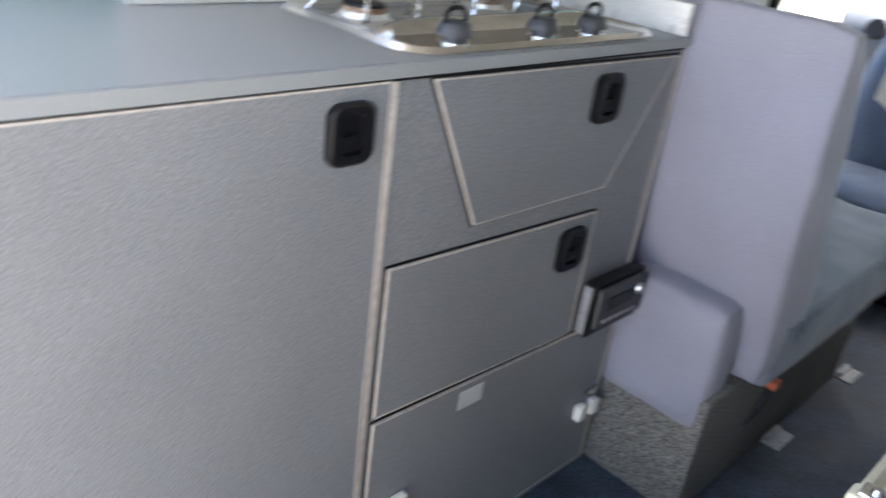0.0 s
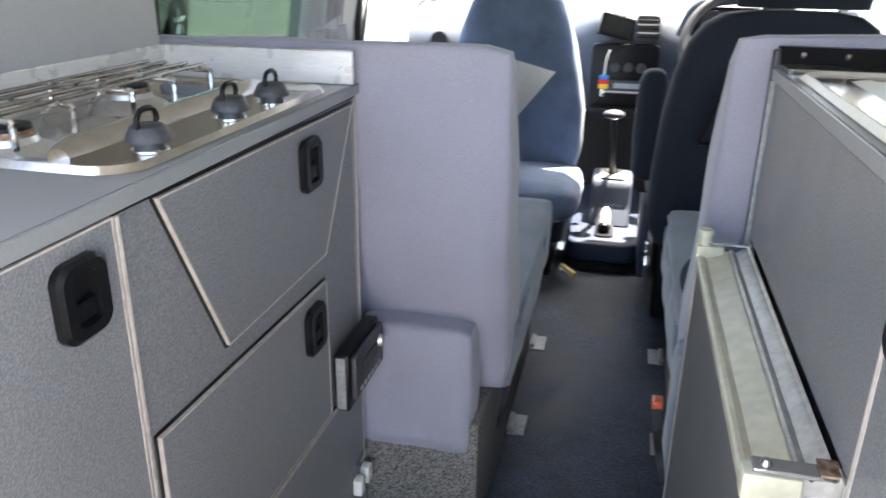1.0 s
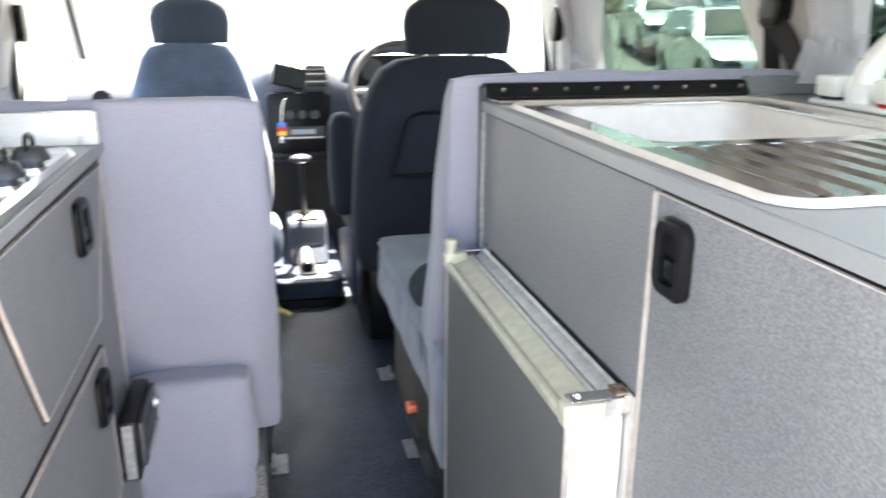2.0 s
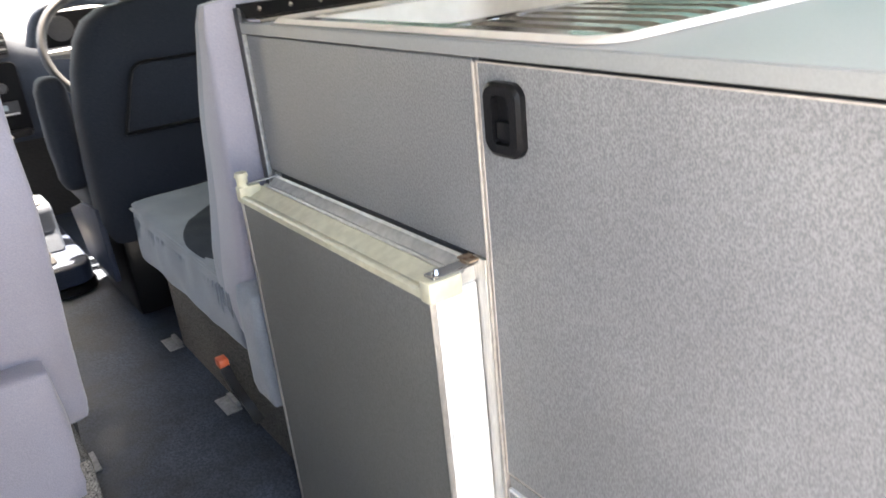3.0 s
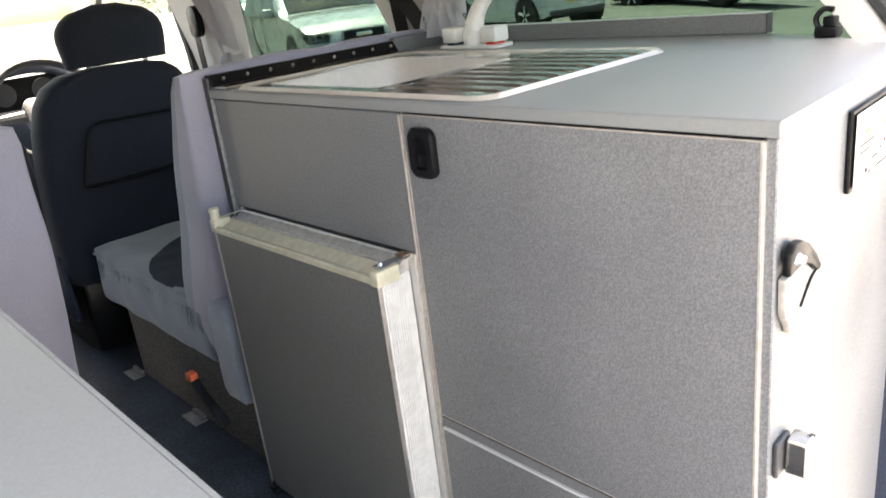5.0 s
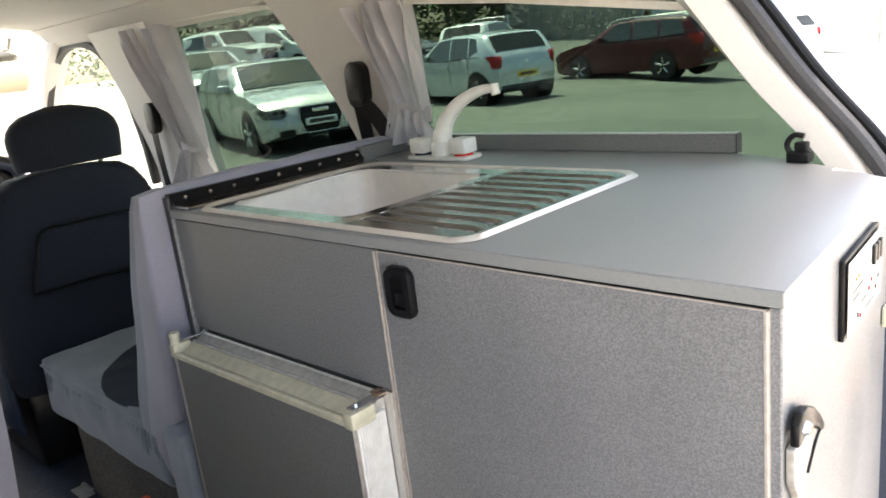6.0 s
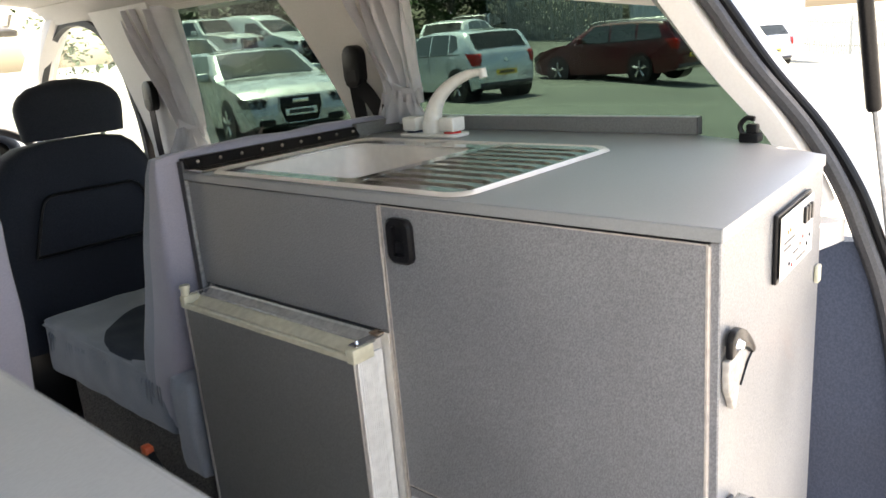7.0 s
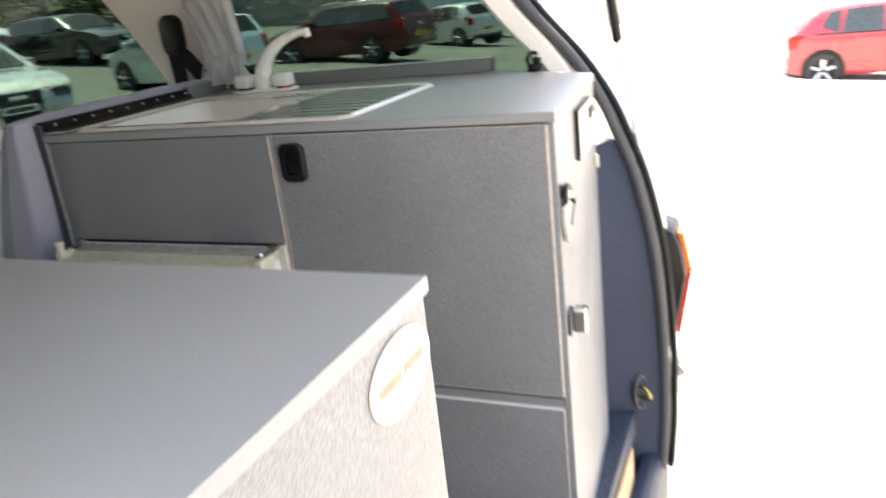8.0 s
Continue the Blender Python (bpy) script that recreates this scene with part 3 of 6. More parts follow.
# upstand along the window and across the front end
US = thing("upstand", (0.814, 0.6, RT), "low grey laminate upstand along the back of the worktop", "upstand")
part("rear_board", box(B(), 0.806, 0.822, 0.290, 1.028, RT + 0.0005, RT + 0.031, 0.0012, 1), M_FRIDGE, US)
part("cross_board", box(B(), 0.655, 0.805, 1.030, 1.046, RT + 0.0005, RT + 0.031, 0.0012, 1), M_FRIDGE, US)
part("edging", box(B(), 0.805, 0.823, 0.2875, 0.2896, RT + 0.0005, RT + 0.0315, 0), M_DKGREY, US)
b = box(B(), 0.8065, 0.8215, 0.290, 1.028, RT + 0.0312, RT + 0.0327, 0)
part("top_edging", b, M_ALU, US, "light metal edge strip")
# riveted strip where the seat back meets the worktop
RS = thing("riveted_strip", (0.44, 1.04, RT), "black strip with a row of bright rivets along the worktop's end", "trim strip")
part("steel_ledge", box(B(), RX + 0.002, 0.654, 0.978, 1.035, RT + 0.0005, RT + 0.006, 0.001, 1), M_STEEL, RS, "bright steel ledge")
part("strip", prism(B(), [(1.020, RT + 0.0062), (1.050, RT + 0.0062), (1.050, RT + 0.025), (1.037, RT + 0.025)], "x", RX, 0.654), M_BLACK, RS)
for i in range(9):
    x = RX + 0.025 + i * 0.0495
    part("rivet", disc(B(), (x, 1.0285, RT + 0.0157), (0, -0.72, 0.69), 0.0042, 0.003, 8, 0.003), M_CHROME, RS)

# sink with bowl and ribbed drainer
SK = thing("sink", (0.43, 0.65, RT - 0.12), "stainless steel sink with a rectangular bowl and ribbed drainer", "sink")
b = B()
ox0, ox1, oy0, oy1 = 0.227, 0.636, 0.352, 0.974
z = RT
top = [rrect(ox0, ox1, oy0, oy1, 0.035, 6), rrect(ox0 + 0.006, ox1 - 0.006, oy0 + 0.006, oy1 - 0.006, 0.033, 6), rrect(ox0 + 0.014, ox1 - 0.014, oy0 + 0.014, oy1 - 0.014, 0.03, 6)]
hs = [0.0008, 0.0065, 0.003]
loft(b, [[(p[0], p[1], z + hh) for p in r] for r, hh in zip(top, hs)], caps=False)
bw = [rrect(SX0, SX1, SY0, SY1, 0.05, 6), rrect(SX0 + 0.006, SX1 - 0.006, SY0 + 0.006, SY1 - 0.006, 0.05, 6),
      rrect(SX0 + 0.016, SX1 - 0.016, SY0 + 0.016, SY1 - 0.016, 0.055, 6), rrect(SX0 + 0.04, SX1 - 0.04, SY0 + 0.04, SY1 - 0.04, 0.04, 6)]
bh = [0.0025, -0.004, -0.10, -0.118]
R = [[b.verts.new((p[0], p[1], z + hh)) for p in r] for r, hh in zip(bw, bh)]
n = len(R[0])
for a, c in zip(R, R[1:]):
    for k in range(n):
        b.faces.new((a[k], a[(k + 1) % n], c[(k + 1) % n], c[k]))
b.faces.new(R[-1])
part("bowl", b, M_BOWL, SK, "brushed steel bowl", smooth=60)
zt = z + 0.0028
b = B()
dx0, dx1, dy0, dy1 = ox0 + 0.012, ox1 - 0.012, SY0 - 0.02, oy1 - 0.012
slab_with_hole(b, [(dx0, dy0), (dx1, dy0), (dx1, dy1), (dx0, dy1)], SX0 + 0.006, SX1 - 0.006, SY0 + 0.004, SY1 - 0.004, z + 0.0006, zt)
part("deck", b, M_STEEL, SK, smooth=20)
# drainer: channels and ribs across, as one pressed sheet
b = B()
cols = 10 * 12
yy = [oy0 + 0.013, 0.374, 0.386, 0.396, 0.572, 0.587, SY0 - 0.018]
amp = [0, 0, 0.3, 1, 1, 0.2, 0]
vs = []
for i in range(cols + 1):
    x = ox0 + 0.013 + (ox1 - ox0 - 0.026) * i / cols
    u = (i % 12) / 12
    w = 1.0 if i < 4 or i > cols - 4 else 1.0 - max(0.0, math.cos(2 * math.pi * u)) ** 0.8
    vs.append([b.verts.new((x, y, zt + (0.0100 * (w - 0.85)) * a)) for y, a in zip(yy, amp)])
for i in range(cols):
    for j in range(len(yy) - 1):
        b.faces.new((vs[i][j], vs[i + 1][j], vs[i + 1][j + 1], vs[i][j + 1]))
part("drainer", b, M_DRAIN, SK, "ribbed steel drainer", smooth=60)
b = disc(B(), (0.425, 0.775, z - 0.1175), (0, 0, 1), 0.028, 0.004, 20, 0.024)
part("waste", b, M_CHROME, SK)

# mixer tap
TX, TY = 0.712, 0.843
TP = thing("mixer_tap", (TX, TY, RT), "white plastic mixer tap with a curved spout and two square knobs", "tap")
part("base_plate", prism(B(), rrect(TX - 0.032, TX + 0.03, TY - 0.085, TY + 0.085, 0.02), "z", RT + 0.0005, RT + 0.008, 0.002, 1), M_WHITE, TP)
b = tube(B(), [(TX, TY, RT + 0.006), (TX, TY, RT + 0.03), (TX, TY, RT + 0.034)], [0.025, 0.0245, 0.022], 18)
part("collar", b, M_WHITE, TP)
sp = smooth_path([(TX, TY, RT + 0.03), (TX + 0.001, TY - 0.003, RT + 0.052), (TX + 0.006, TY - 0.017, RT + 0.081), (TX + 0.016, TY - 0.045, RT + 0.108), (TX + 0.028, TY - 0.080, RT + 0.125), (TX + 0.040, TY - 0.113, RT + 0.130)], 5)
b = tube(B(), sp, [0.0225 - 0.0145 * (i / (len(sp) - 1)) ** 0.8 for i in range(len(sp))], 14)
part("spout", b, M_WHITE, TP)
b = tube(B(), [sp[-1] + Vector((0.0, 0.002, 0.006)), sp[-1] + Vector((0.0, -0.003, -0.013))], [0.0095, 0.0088], 12)
part("nozzle", b, M_WHITE, TP)
for s, ring in ((1, M_BTRIM), (-1, M_RED)):
    yk = TY + s * 0.055
    k = part("knob", box(B(), TX - 0.022, TX + 0.018, yk - 0.02, yk + 0.02, RT + 0.012, RT + 0.042, 0.004, 2), M_WHITE, TP)
    part("ring", disc(B(), (TX - 0.002, yk, RT + 0.008), (0, 0, 1), 0.019, 0.0042, 18), ring, k, "coloured hot or cold ring")

# ---- fridge ----
FR = thing("fridge", (0.2, 0.75, FL), "small grey fridge with a yellowed cream handle rail", "fridge")
fy0, fy1, fz0, fz1, fx = 0.523, 1.012, 0.045, 0.606, 0.156
part("cabinet", box(B(), RX + 0.004, 0.70, fy0 + 0.004, fy1 - 0.004, 0.04, 0.630, 0.002, 1), M_DKGREY, FR)
dr = part("door", box(B(), fx + 0.006, RX - 0.004, fy0 + 0.002, fy1 - 0.002, fz0, fz1, 0.004), M_RIBBED, FR, "off-white fridge door body")
part("front_panel", box(B(), fx, fx + 0.0058, fy0 + 0.004, fy1 - 0.008, fz0 + 0.004, fz1 - 0.004, 0.0015, 1), M_FRIDGE, dr, "dark grey front panel")
part("side_strip", box(B(), fx - 0.0015, fx + 0.006, fy1 - 0.0078, fy1 - 0.002, fz0, fz1, 0.001, 1), M_ALU, dr, "thin metal edge strip")
part("side_strip", box(B(), fx - 0.0015, fx + 0.006, fy0 + 0.001, fy0 + 0.0038, fz0, fz1, 0.001, 1), M_ALU, dr, "thin metal edge strip")
for i in range(9):
    xr = fx + 0.009 + i * 0.0042
    part("rib", box(B(), xr, xr + 0.0024, fy0 + 0.0008, fy0 + 0.0022, fz0 + 0.01, fz1 - 0.006), M_RIBBED, dr)
b = box(B(), RX - 0.0035, RX + 0.003, fy0 - 0.0125, fy0 + 0.0095, fz0, 0.632, 0.001, 1)
part("frame_strip", b, M_ALU, FR, "upright metal frame strip")
b = box(B(), RX - 0.0035, RX + 0.003, fy1 - 0.010, fy1 + 0.001, fz0, 0.632, 0.001, 1)
part("frame_strip", b, M_ALU, FR, "upright metal frame strip")
# handle rail: cream front strip with a sloping top, then a rolled metal channel
rail = part("handle_rail", prism(B(), [(fx - 0.003, fz1 - 0.003), (fx - 0.003, fz1 + 0.005), (fx - 0.001, fz1 + 0.007), (fx + 0.003, fz1 + 0.0072), (fx + 0.010, fz1 + 0.0040), (fx + 0.034, fz1 + 0.0125), (fx + 0.0365, fz1 + 0.012), (fx + 0.0365, fz1 - 0.003)], "y", fy0 + 0.012, fy1 - 0.004, 0), M_CREAM, FR, "yellowed cream handle rail", smooth=20)
M_RAIL = mat("dull_rail_metal", (0.40, 0.40, 0.385), (0.50, 0.50, 0.48), 80, 0.42, 0.55, stain=0.05, sscale=6)
part("rolled_rail", prism(B(), [(fx + 0.0367, fz1 - 0.001), (fx + 0.0367, fz1 + 0.0135), (fx + 0.0385, fz1 + 0.0155), (fx + 0.041, fz1 + 0.0150), (fx + 0.045, fz1 + 0.0120), (fx + 0.054, fz1 + 0.0190), (fx + 0.0575, fz1 + 0.0200), (RX - 0.0045, fz1 + 0.0235), (RX - 0.003, fz1 + 0.0205), (RX - 0.003, fz1 - 0.001)], "y", fy0 + 0.006, fy1 - 0.006, 0), M_RAIL, FR, "rolled metal rail")
part("corner_cap", box(B(), fx - 0.004, fx + 0.038, fy0 - 0.003, fy0 + 0.016, fz1 - 0.006, fz1 + 0.018, 0.003), M_CREAM, FR, "cream plastic corner cap")
part("corner_cap", box(B(), fx - 0.004, fx + 0.030, fy1 - 0.014, fy1 + 0.004, fz1 - 0.004, fz1 + 0.020, 0.003), M_CREAM, FR, "cream plastic corner cap")
br = part("bracket", box(B(), fx + 0.002, RX - 0.002, fy0 - 0.004, fy0 + 0.014, 0.6265, 0.6295, 0.001, 1), M_CHROME, FR, "bright steel hinge bracket")
part("rusty_end", box(B(), RX - 0.016, RX - 0.001, fy0 - 0.003, fy0 + 0.018, 0.6298, 0.6318, 0), M_RUST, br, "rusted bracket end")
part("pin", disc(B(), (fx + 0.012, fy0 + 0.005, 0.6296), (0, 0, 1), 0.0048, 0.004, 10, 0.003), M_CHROME, br)
br = part("bracket", box(B(), fx + 0.008, RX - 0.001, fy1 - 0.012, fy1 - 0.004, 0.6275, 0.6305, 0.001, 1), M_CHROME, FR, "bright steel hinge bracket")
hp = part("hinge_post", tube(B(), [(fx + 0.006, fy1 - 0.004, 0.616), (fx + 0.006, fy1 - 0.004, 0.640)], 0.0085, 12), M_CREAM, FR, "cream plastic hinge post")
part("cap", disc(B(), (fx + 0.006, fy1 - 0.004, 0.640), (0, 0, 1), 0.0105, 0.006, 12, 0.009), M_CREAM, hp)
b = box(B(), fx - 0.008, fx + 0.03, 0.985, 1.015, FL, FL + 0.014, 0.003)
box(b, fx - 0.004, fx + 0.01, 0.992, 1.005, FL + 0.012, FL + 0.024, 0.003)
disc(b, (fx + 0.002, 1.0, FL + 0.0235), (0, 0, 1), 0.004, 0.003, 8)
part("foot_catch", b, M_BLACK, FR, "black plastic foot catch")

# fittings on the lit end of the right-hand unit
CP = thing("control_panel", (0.485, 0.0, 0.725), "pale control panel with coloured lamps and switches", "control panel")
cb = part("case", box(B(), 0.392, 0.580, -0.010, -0.0005, 0.738, 0.836, 0.002), M_BLACK, CP, "black case edge")
part("face", box(B(), 0.396, 0.576, -0.0155, -0.0132, 0.742, 0.832, 0.0006, 1), M_WHITE, cb, "pale printed face")
for x, z, m in ((0.430, 0.805, M_AMBER), (0.442, 0.806, M_AMBER), (0.50, 0.772, M_RED), (0.515, 0.779, M_RED), (0.455, 0.752, M_RED), (0.44, 0.757, M_BTRIM), (0.54, 0.762, M_BLACK), (0.555, 0.772, M_BTRIM)):
    part("lamp", disc(B(), (x, -0.0156, z), (0, -1, 0), 0.0036, 0.0022, 8, 0.0025), m, cb)
for x in (0.520, 0.538, 0.556):
    part("switch", box(B(), x - 0.006, x + 0.006, -0.022, -0.0157, 0.797, 0.822, 0.002), M_BLACK, cb)
for x0, x1, z in ((0.41, 0.47, 0.790), (0.41, 0.45, 0.781), (0.46, 0.49, 0.765), (0.48, 0.535, 0.750)):
    part("print_bar", box(B(), x0, x1, -0.0163, -0.01555, z, z + 0.0035), M_DKGREY, cb)
for c in list(CP.children) + list(cb.children):
    for v in c.data.vertices:
        v.co = Vector((-0.076 + (v.co.x + 0.076) * 0.86 + 0.012, v.co.y * 0.62, v.co.z * 0.90 - 0.006))
on_end(CP)
wsw = solo("wall_switch", box(B(), 0.630, 0.648, -0.007, -0.0006, 0.664, 0.690, 0.002), M_CREAM, "small cream switch on the unit's end", "switch")
on_end(wsw)
ST = thing("strap", (0.25, 0.0, 0.65), "cream leather strap on a black and chrome stud", "strap")
b = prism(B(), [(0.223, 0.694), (0.223, 0.726), (0.234, 0.736), (0.250, 0.735), (0.272, 0.720), (0.294, 0.694), (0.308, 0.672), (0.301, 0.664), (0.282, 0.684), (0.262, 0.696), (0.242, 0.698)], "y", -0.013, -0.004, 0.003)
part("loop", b, M_BLACK, ST, "black upper loop")
b = prism(B(), [(0.223, 0.690), (0.243, 0.694), (0.266, 0.690), (0.286, 0.678), (0.300, 0.664), (0.290, 0.650), (0.282, 0.646), (0.276, 0.654), (0.262, 0.634), (0.255, 0.606), (0.250, 0.596), (0.243, 0.600), (0.235, 0.618), (0.224, 0.640)], "y", -0.009, -0.0008, 0.0025)
part("tongue", b, mat("worn_leather", (0.30, 0.275, 0.245), (0.42, 0.39, 0.35), 120, 0.55, bump=0.15, stain=0.2, sscale=40), ST, "cream leather tongue")
part("dark_edge", tube(B(), smooth_path([(0.301, -0.0098, 0.667), (0.284, -0.0102, 0.660), (0.266, -0.0102, 0.641), (0.260, -0.0100, 0.632)], 4), 0.0014, 6), M_BLACK, ST, "thin black edge along the tongue")
part("stud", disc(B(), (0.240, -0.0131, 0.712), (0, -1, 0), 0.009, 0.005, 12, 0.006), M_CHROME, ST)
for c in ST.children:
    for v in c.data.vertices:
        v.co = Vector((v.co.x + 0.002, v.co.y, 0.080 + (v.co.z - 0.080) * 0.70))
on_end(ST)
LT = thing("latch", (0.26, 0.0, 0.48), "small steel latch on the unit's end", "latch")
part("plate", box(B(), 0.228, 0.262, -0.006, -0.0006, 0.482, 0.522, 0.0015, 1), M_DKGREY, LT)
part("bolt", prism(B(), [(0.245, 0.480), (0.272, 0.486), (0.280, 0.502), (0.272, 0.520), (0.245, 0.520)], "y", -0.028, -0.0065, 0.002, 1), M_STEEL, LT)
on_end(LT)
solo("floor_edge_board", box(B(), -0.62, 0.672, -0.0195, -0.0125, -0.095, -0.012, 0.0015), M_WOOD, "raw plywood edge of the van floor", "board", kind="structure")

# ---- left-hand unit with the hob; its face looks to +x ----
LX, LT_Z, LY0, LY1 = -0.326, 0.804, -0.020, 1.047
UL = thing("kitchen_unit", (-0.53, 0.5, FL), "grey speckled laminate kitchen unit with drawer fronts and radio", "kitchen unit")
part("rear_panel", box(B(), LX, -0.73, LY0, LY0 + 0.016, FL, LT_Z - 0.0155, 0.002, 1), M_LAM, UL, "grey laminate end lit by the open tailgate")
part("end_panel", box(B(), LX, -0.775, LY1 - 0.016, LY1, FL, LT_Z - 0.0155, 0.002, 1), M_LAM, UL)
part("back_panel", box(B(), -0.765, -0.775, LY0 + 0.017, LY1 - 0.017, FL, LT_Z - 0.017, 0), M_LAM, UL)
part("face_panel", box(B(), LX - 0.0145, LX - 0.001, 0.5055, LY1 - 0.0165, FL, LT_Z - 0.0165, 0.001, 1), M_LAM, UL, "grey face round the drawer fronts")
part("edging", box(B(), LX - 0.01, LX + 0.0025, 0.4975, 0.5025, FL + 0.01, LT_Z - 0.019, 0.001, 1), M_EDGE, UL, "beige edging strip")
part("edging", box(B(), LX - 0.01, LX + 0.0015, LY1 - 0.010, LY1 - 0.006, FL + 0.01, LT_Z - 0.019, 0.001, 1), M_EDGE, UL, "beige edging strip")
# same black stand-in for shade along the left-hand worktop
part("shadow_gap", box(B(), LX - 0.012, LX + 0.0015, LY0 + 0.02, LY1 - 0.012, LT_Z - 0.0186, LT_Z - 0.0153, 0), M_BLACK, UL, "black strip in place of the shaded gap under the worktop")
d = door(UL, LX, [(LY0 + 0.02, 0.075), (0.490, 0.075), (0.490, LT_Z - 0.0190), (LY0 + 0.02, LT_Z - 0.0190)], 1, "door", "large grey speckled laminate door")
catch(d, LX + 0.0045, 0.443, 0.742, 1, 0.061, 0.052)
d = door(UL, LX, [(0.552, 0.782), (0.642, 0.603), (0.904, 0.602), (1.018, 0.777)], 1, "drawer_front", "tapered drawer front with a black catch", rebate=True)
catch(d, LX + 0.0045, 0.860, 0.734, 1, 0.065, 0.056)
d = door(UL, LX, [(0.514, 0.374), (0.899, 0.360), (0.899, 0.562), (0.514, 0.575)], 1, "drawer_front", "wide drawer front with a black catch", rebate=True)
catch(d, LX + 0.0045, 0.850, 0.518, 1, 0.065, 0.056)
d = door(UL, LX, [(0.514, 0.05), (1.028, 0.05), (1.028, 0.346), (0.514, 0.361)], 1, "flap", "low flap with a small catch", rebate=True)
part("catch", box(B(), LX + 0.0045, LX + 0.016, 0.550, 0.577, 0.195, 0.225, 0.003), M_WHITE, d, "small white catch")
part("label", box(B(), LX + 0.0042, LX + 0.0052, 0.664, 0.710, 0.316, 0.346), M_PAPER, d, "small white paper label")
cl = part("clip", box(B(), LX + 0.0045, LX + 0.012, 0.990, 1.026, 0.202, 0.211, 0.001, 1), M_STEEL, d, "steel clip")
for y in (0.980, 1.015):
    part("pad", box(B(), LX + 0.0045, LX + 0.020, y - 0.010, y + 0.010, 0.158, 0.188, 0.003), M_WHITE, cl, "white plastic pad")
WL = thing("worktop", (-0.53, 0.5, LT_Z - 0.015), "smooth grey laminate worktop beside the hob", "worktop")
b = B()
slab_with_hole(b, [(LX + 0.002, LY0 - 0.003), (LX + 0.002, LY1), (-0.775, LY1), (-0.775, LY0 - 0.003)], -0.575, -0.375, 0.570, 0.950, LT_Z - 0.015, LT_Z)
part("slab", b, M_TOP, WL, smooth=20)
part("front_edging", box(B(), LX + 0.0022, LX + 0.0060, LY0 - 0.003, LY1, LT_Z - 0.0148, LT_Z - 0.0005, 0.0008, 1), M_TOP, WL, "grey laminate front edge")
# maker's sticker
SG = thing("sticker", (-0.37, LY0, 0.69), "oval cream sticker with faded orange print", "sticker")
b = prism(B(), oval(-0.387, 0.745, 0.056, 0.0345), "y", LY0 - 0.0022, LY0 - 0.0006)
st = part("disc", b, M_STICK, SG)
for x0, x1, z in ((-0.428, -0.390, 0.744), (-0.383, -0.346, 0.745)):
    part("print_bar", box(B(), x0, x1, LY0 - 0.0029, LY0 - 0.0023, z - 0.004, z + 0.005, 0), M_PRINT, st, "bar of orange print")
# board standing along the window
M_BOARD = mat("pale_grey_laminate", (0.335, 0.34, 0.35), (0.37, 0.375, 0.385), 420, 0.36, stain=0.03, sscale=5)
solo("window_board", box(B(), -0.628, -0.610, 0.36, 1.024, LT_Z + 0.0005, 1.14, 0.002, 1), M_BOARD, "tall smooth grey board standing on the worktop behind the hob", "board")
# steel splash plate between hob and seat
SP = thing("splash_plate", (-0.5, 0.98, LT_Z), "pale satin splash plate between hob and seat back", "splash plate")
b = box(B(), LX + 0.006, -0.609, LY1 - 0.026, LY1 - 0.020, LT_Z + 0.0005, LT_Z + 0.044, 0.001, 1)
part("plate", b, M_SPLASH, SP)
part("rolled_edge", box(B(), LX + 0.006, -0.609, LY1 - 0.0265, LY1 - 0.008, LT_Z + 0.0442, LT_Z + 0.0465, 0.0008, 1), M_STEEL, SP)

# ---- hob ----
HB = thing("hob", (-0.53, 0.75, LT_Z), "stainless steel two-burner gas hob with black knobs", "hob")
hx0, hx1, hy0, hy1 = -0.598, -0.334, 0.530, 0.985
b = B()
rg = [rrect(hx0, hx1, hy0, hy1, 0.04, 6), rrect(hx0 + 0.004, hx1 - 0.004, hy0 + 0.004, hy1 - 0.004, 0.038, 6), rrect(hx0 + 0.012, hx1 - 0.012, hy0 + 0.012, hy1 - 0.012, 0.034, 6),
      rrect(hx0 + 0.02, hx1 - 0.075, hy0 + 0.02, hy1 - 0.02, 0.03, 6), rrect(hx0 + 0.03, hx1 - 0.092, hy0 + 0.03, hy1 - 0.03, 0.03, 6)]
hz = [0.0006, 0.007, 0.0035, 0.0030, -0.012]
R = [[b.verts.new((p[0], p[1], LT_Z + q)) for p in r] for r, q in zip(rg, hz)]
n = len(R[0])
for a, c in zip(R, R[1:]):
    for k in range(n):
        b.faces.new((a[k], a[(k + 1) % n], c[(k + 1) % n], c[k]))
b.faces.new(R[-1])
part("tray", b, M_STEEL, HB, "brushed steel pressed tray", smooth=60)
b = sweep(B(), smooth_path([(-0.420, 0.562, LT_Z + 0.000), (-0.426, 0.582, LT_Z + 0.003), (-0.430, 0.62, LT_Z + 0.004), (-0.432, 0.76, LT_Z + 0.004), (-0.434, 0.90, LT_Z + 0.004), (-0.435, 0.945, LT_Z + 0.003), (-0.436, 0.965, LT_Z + 0.000)], 4),
          [(-0.013, -0.004), (-0.006, 0.010), (0.0, 0.0125), (0.006, 0.010), (0.013, -0.004)], (0, 0, 1))
part("ridge", b, M_STEEL, HB, "raised steel ridge behind the knobs", smooth=50)
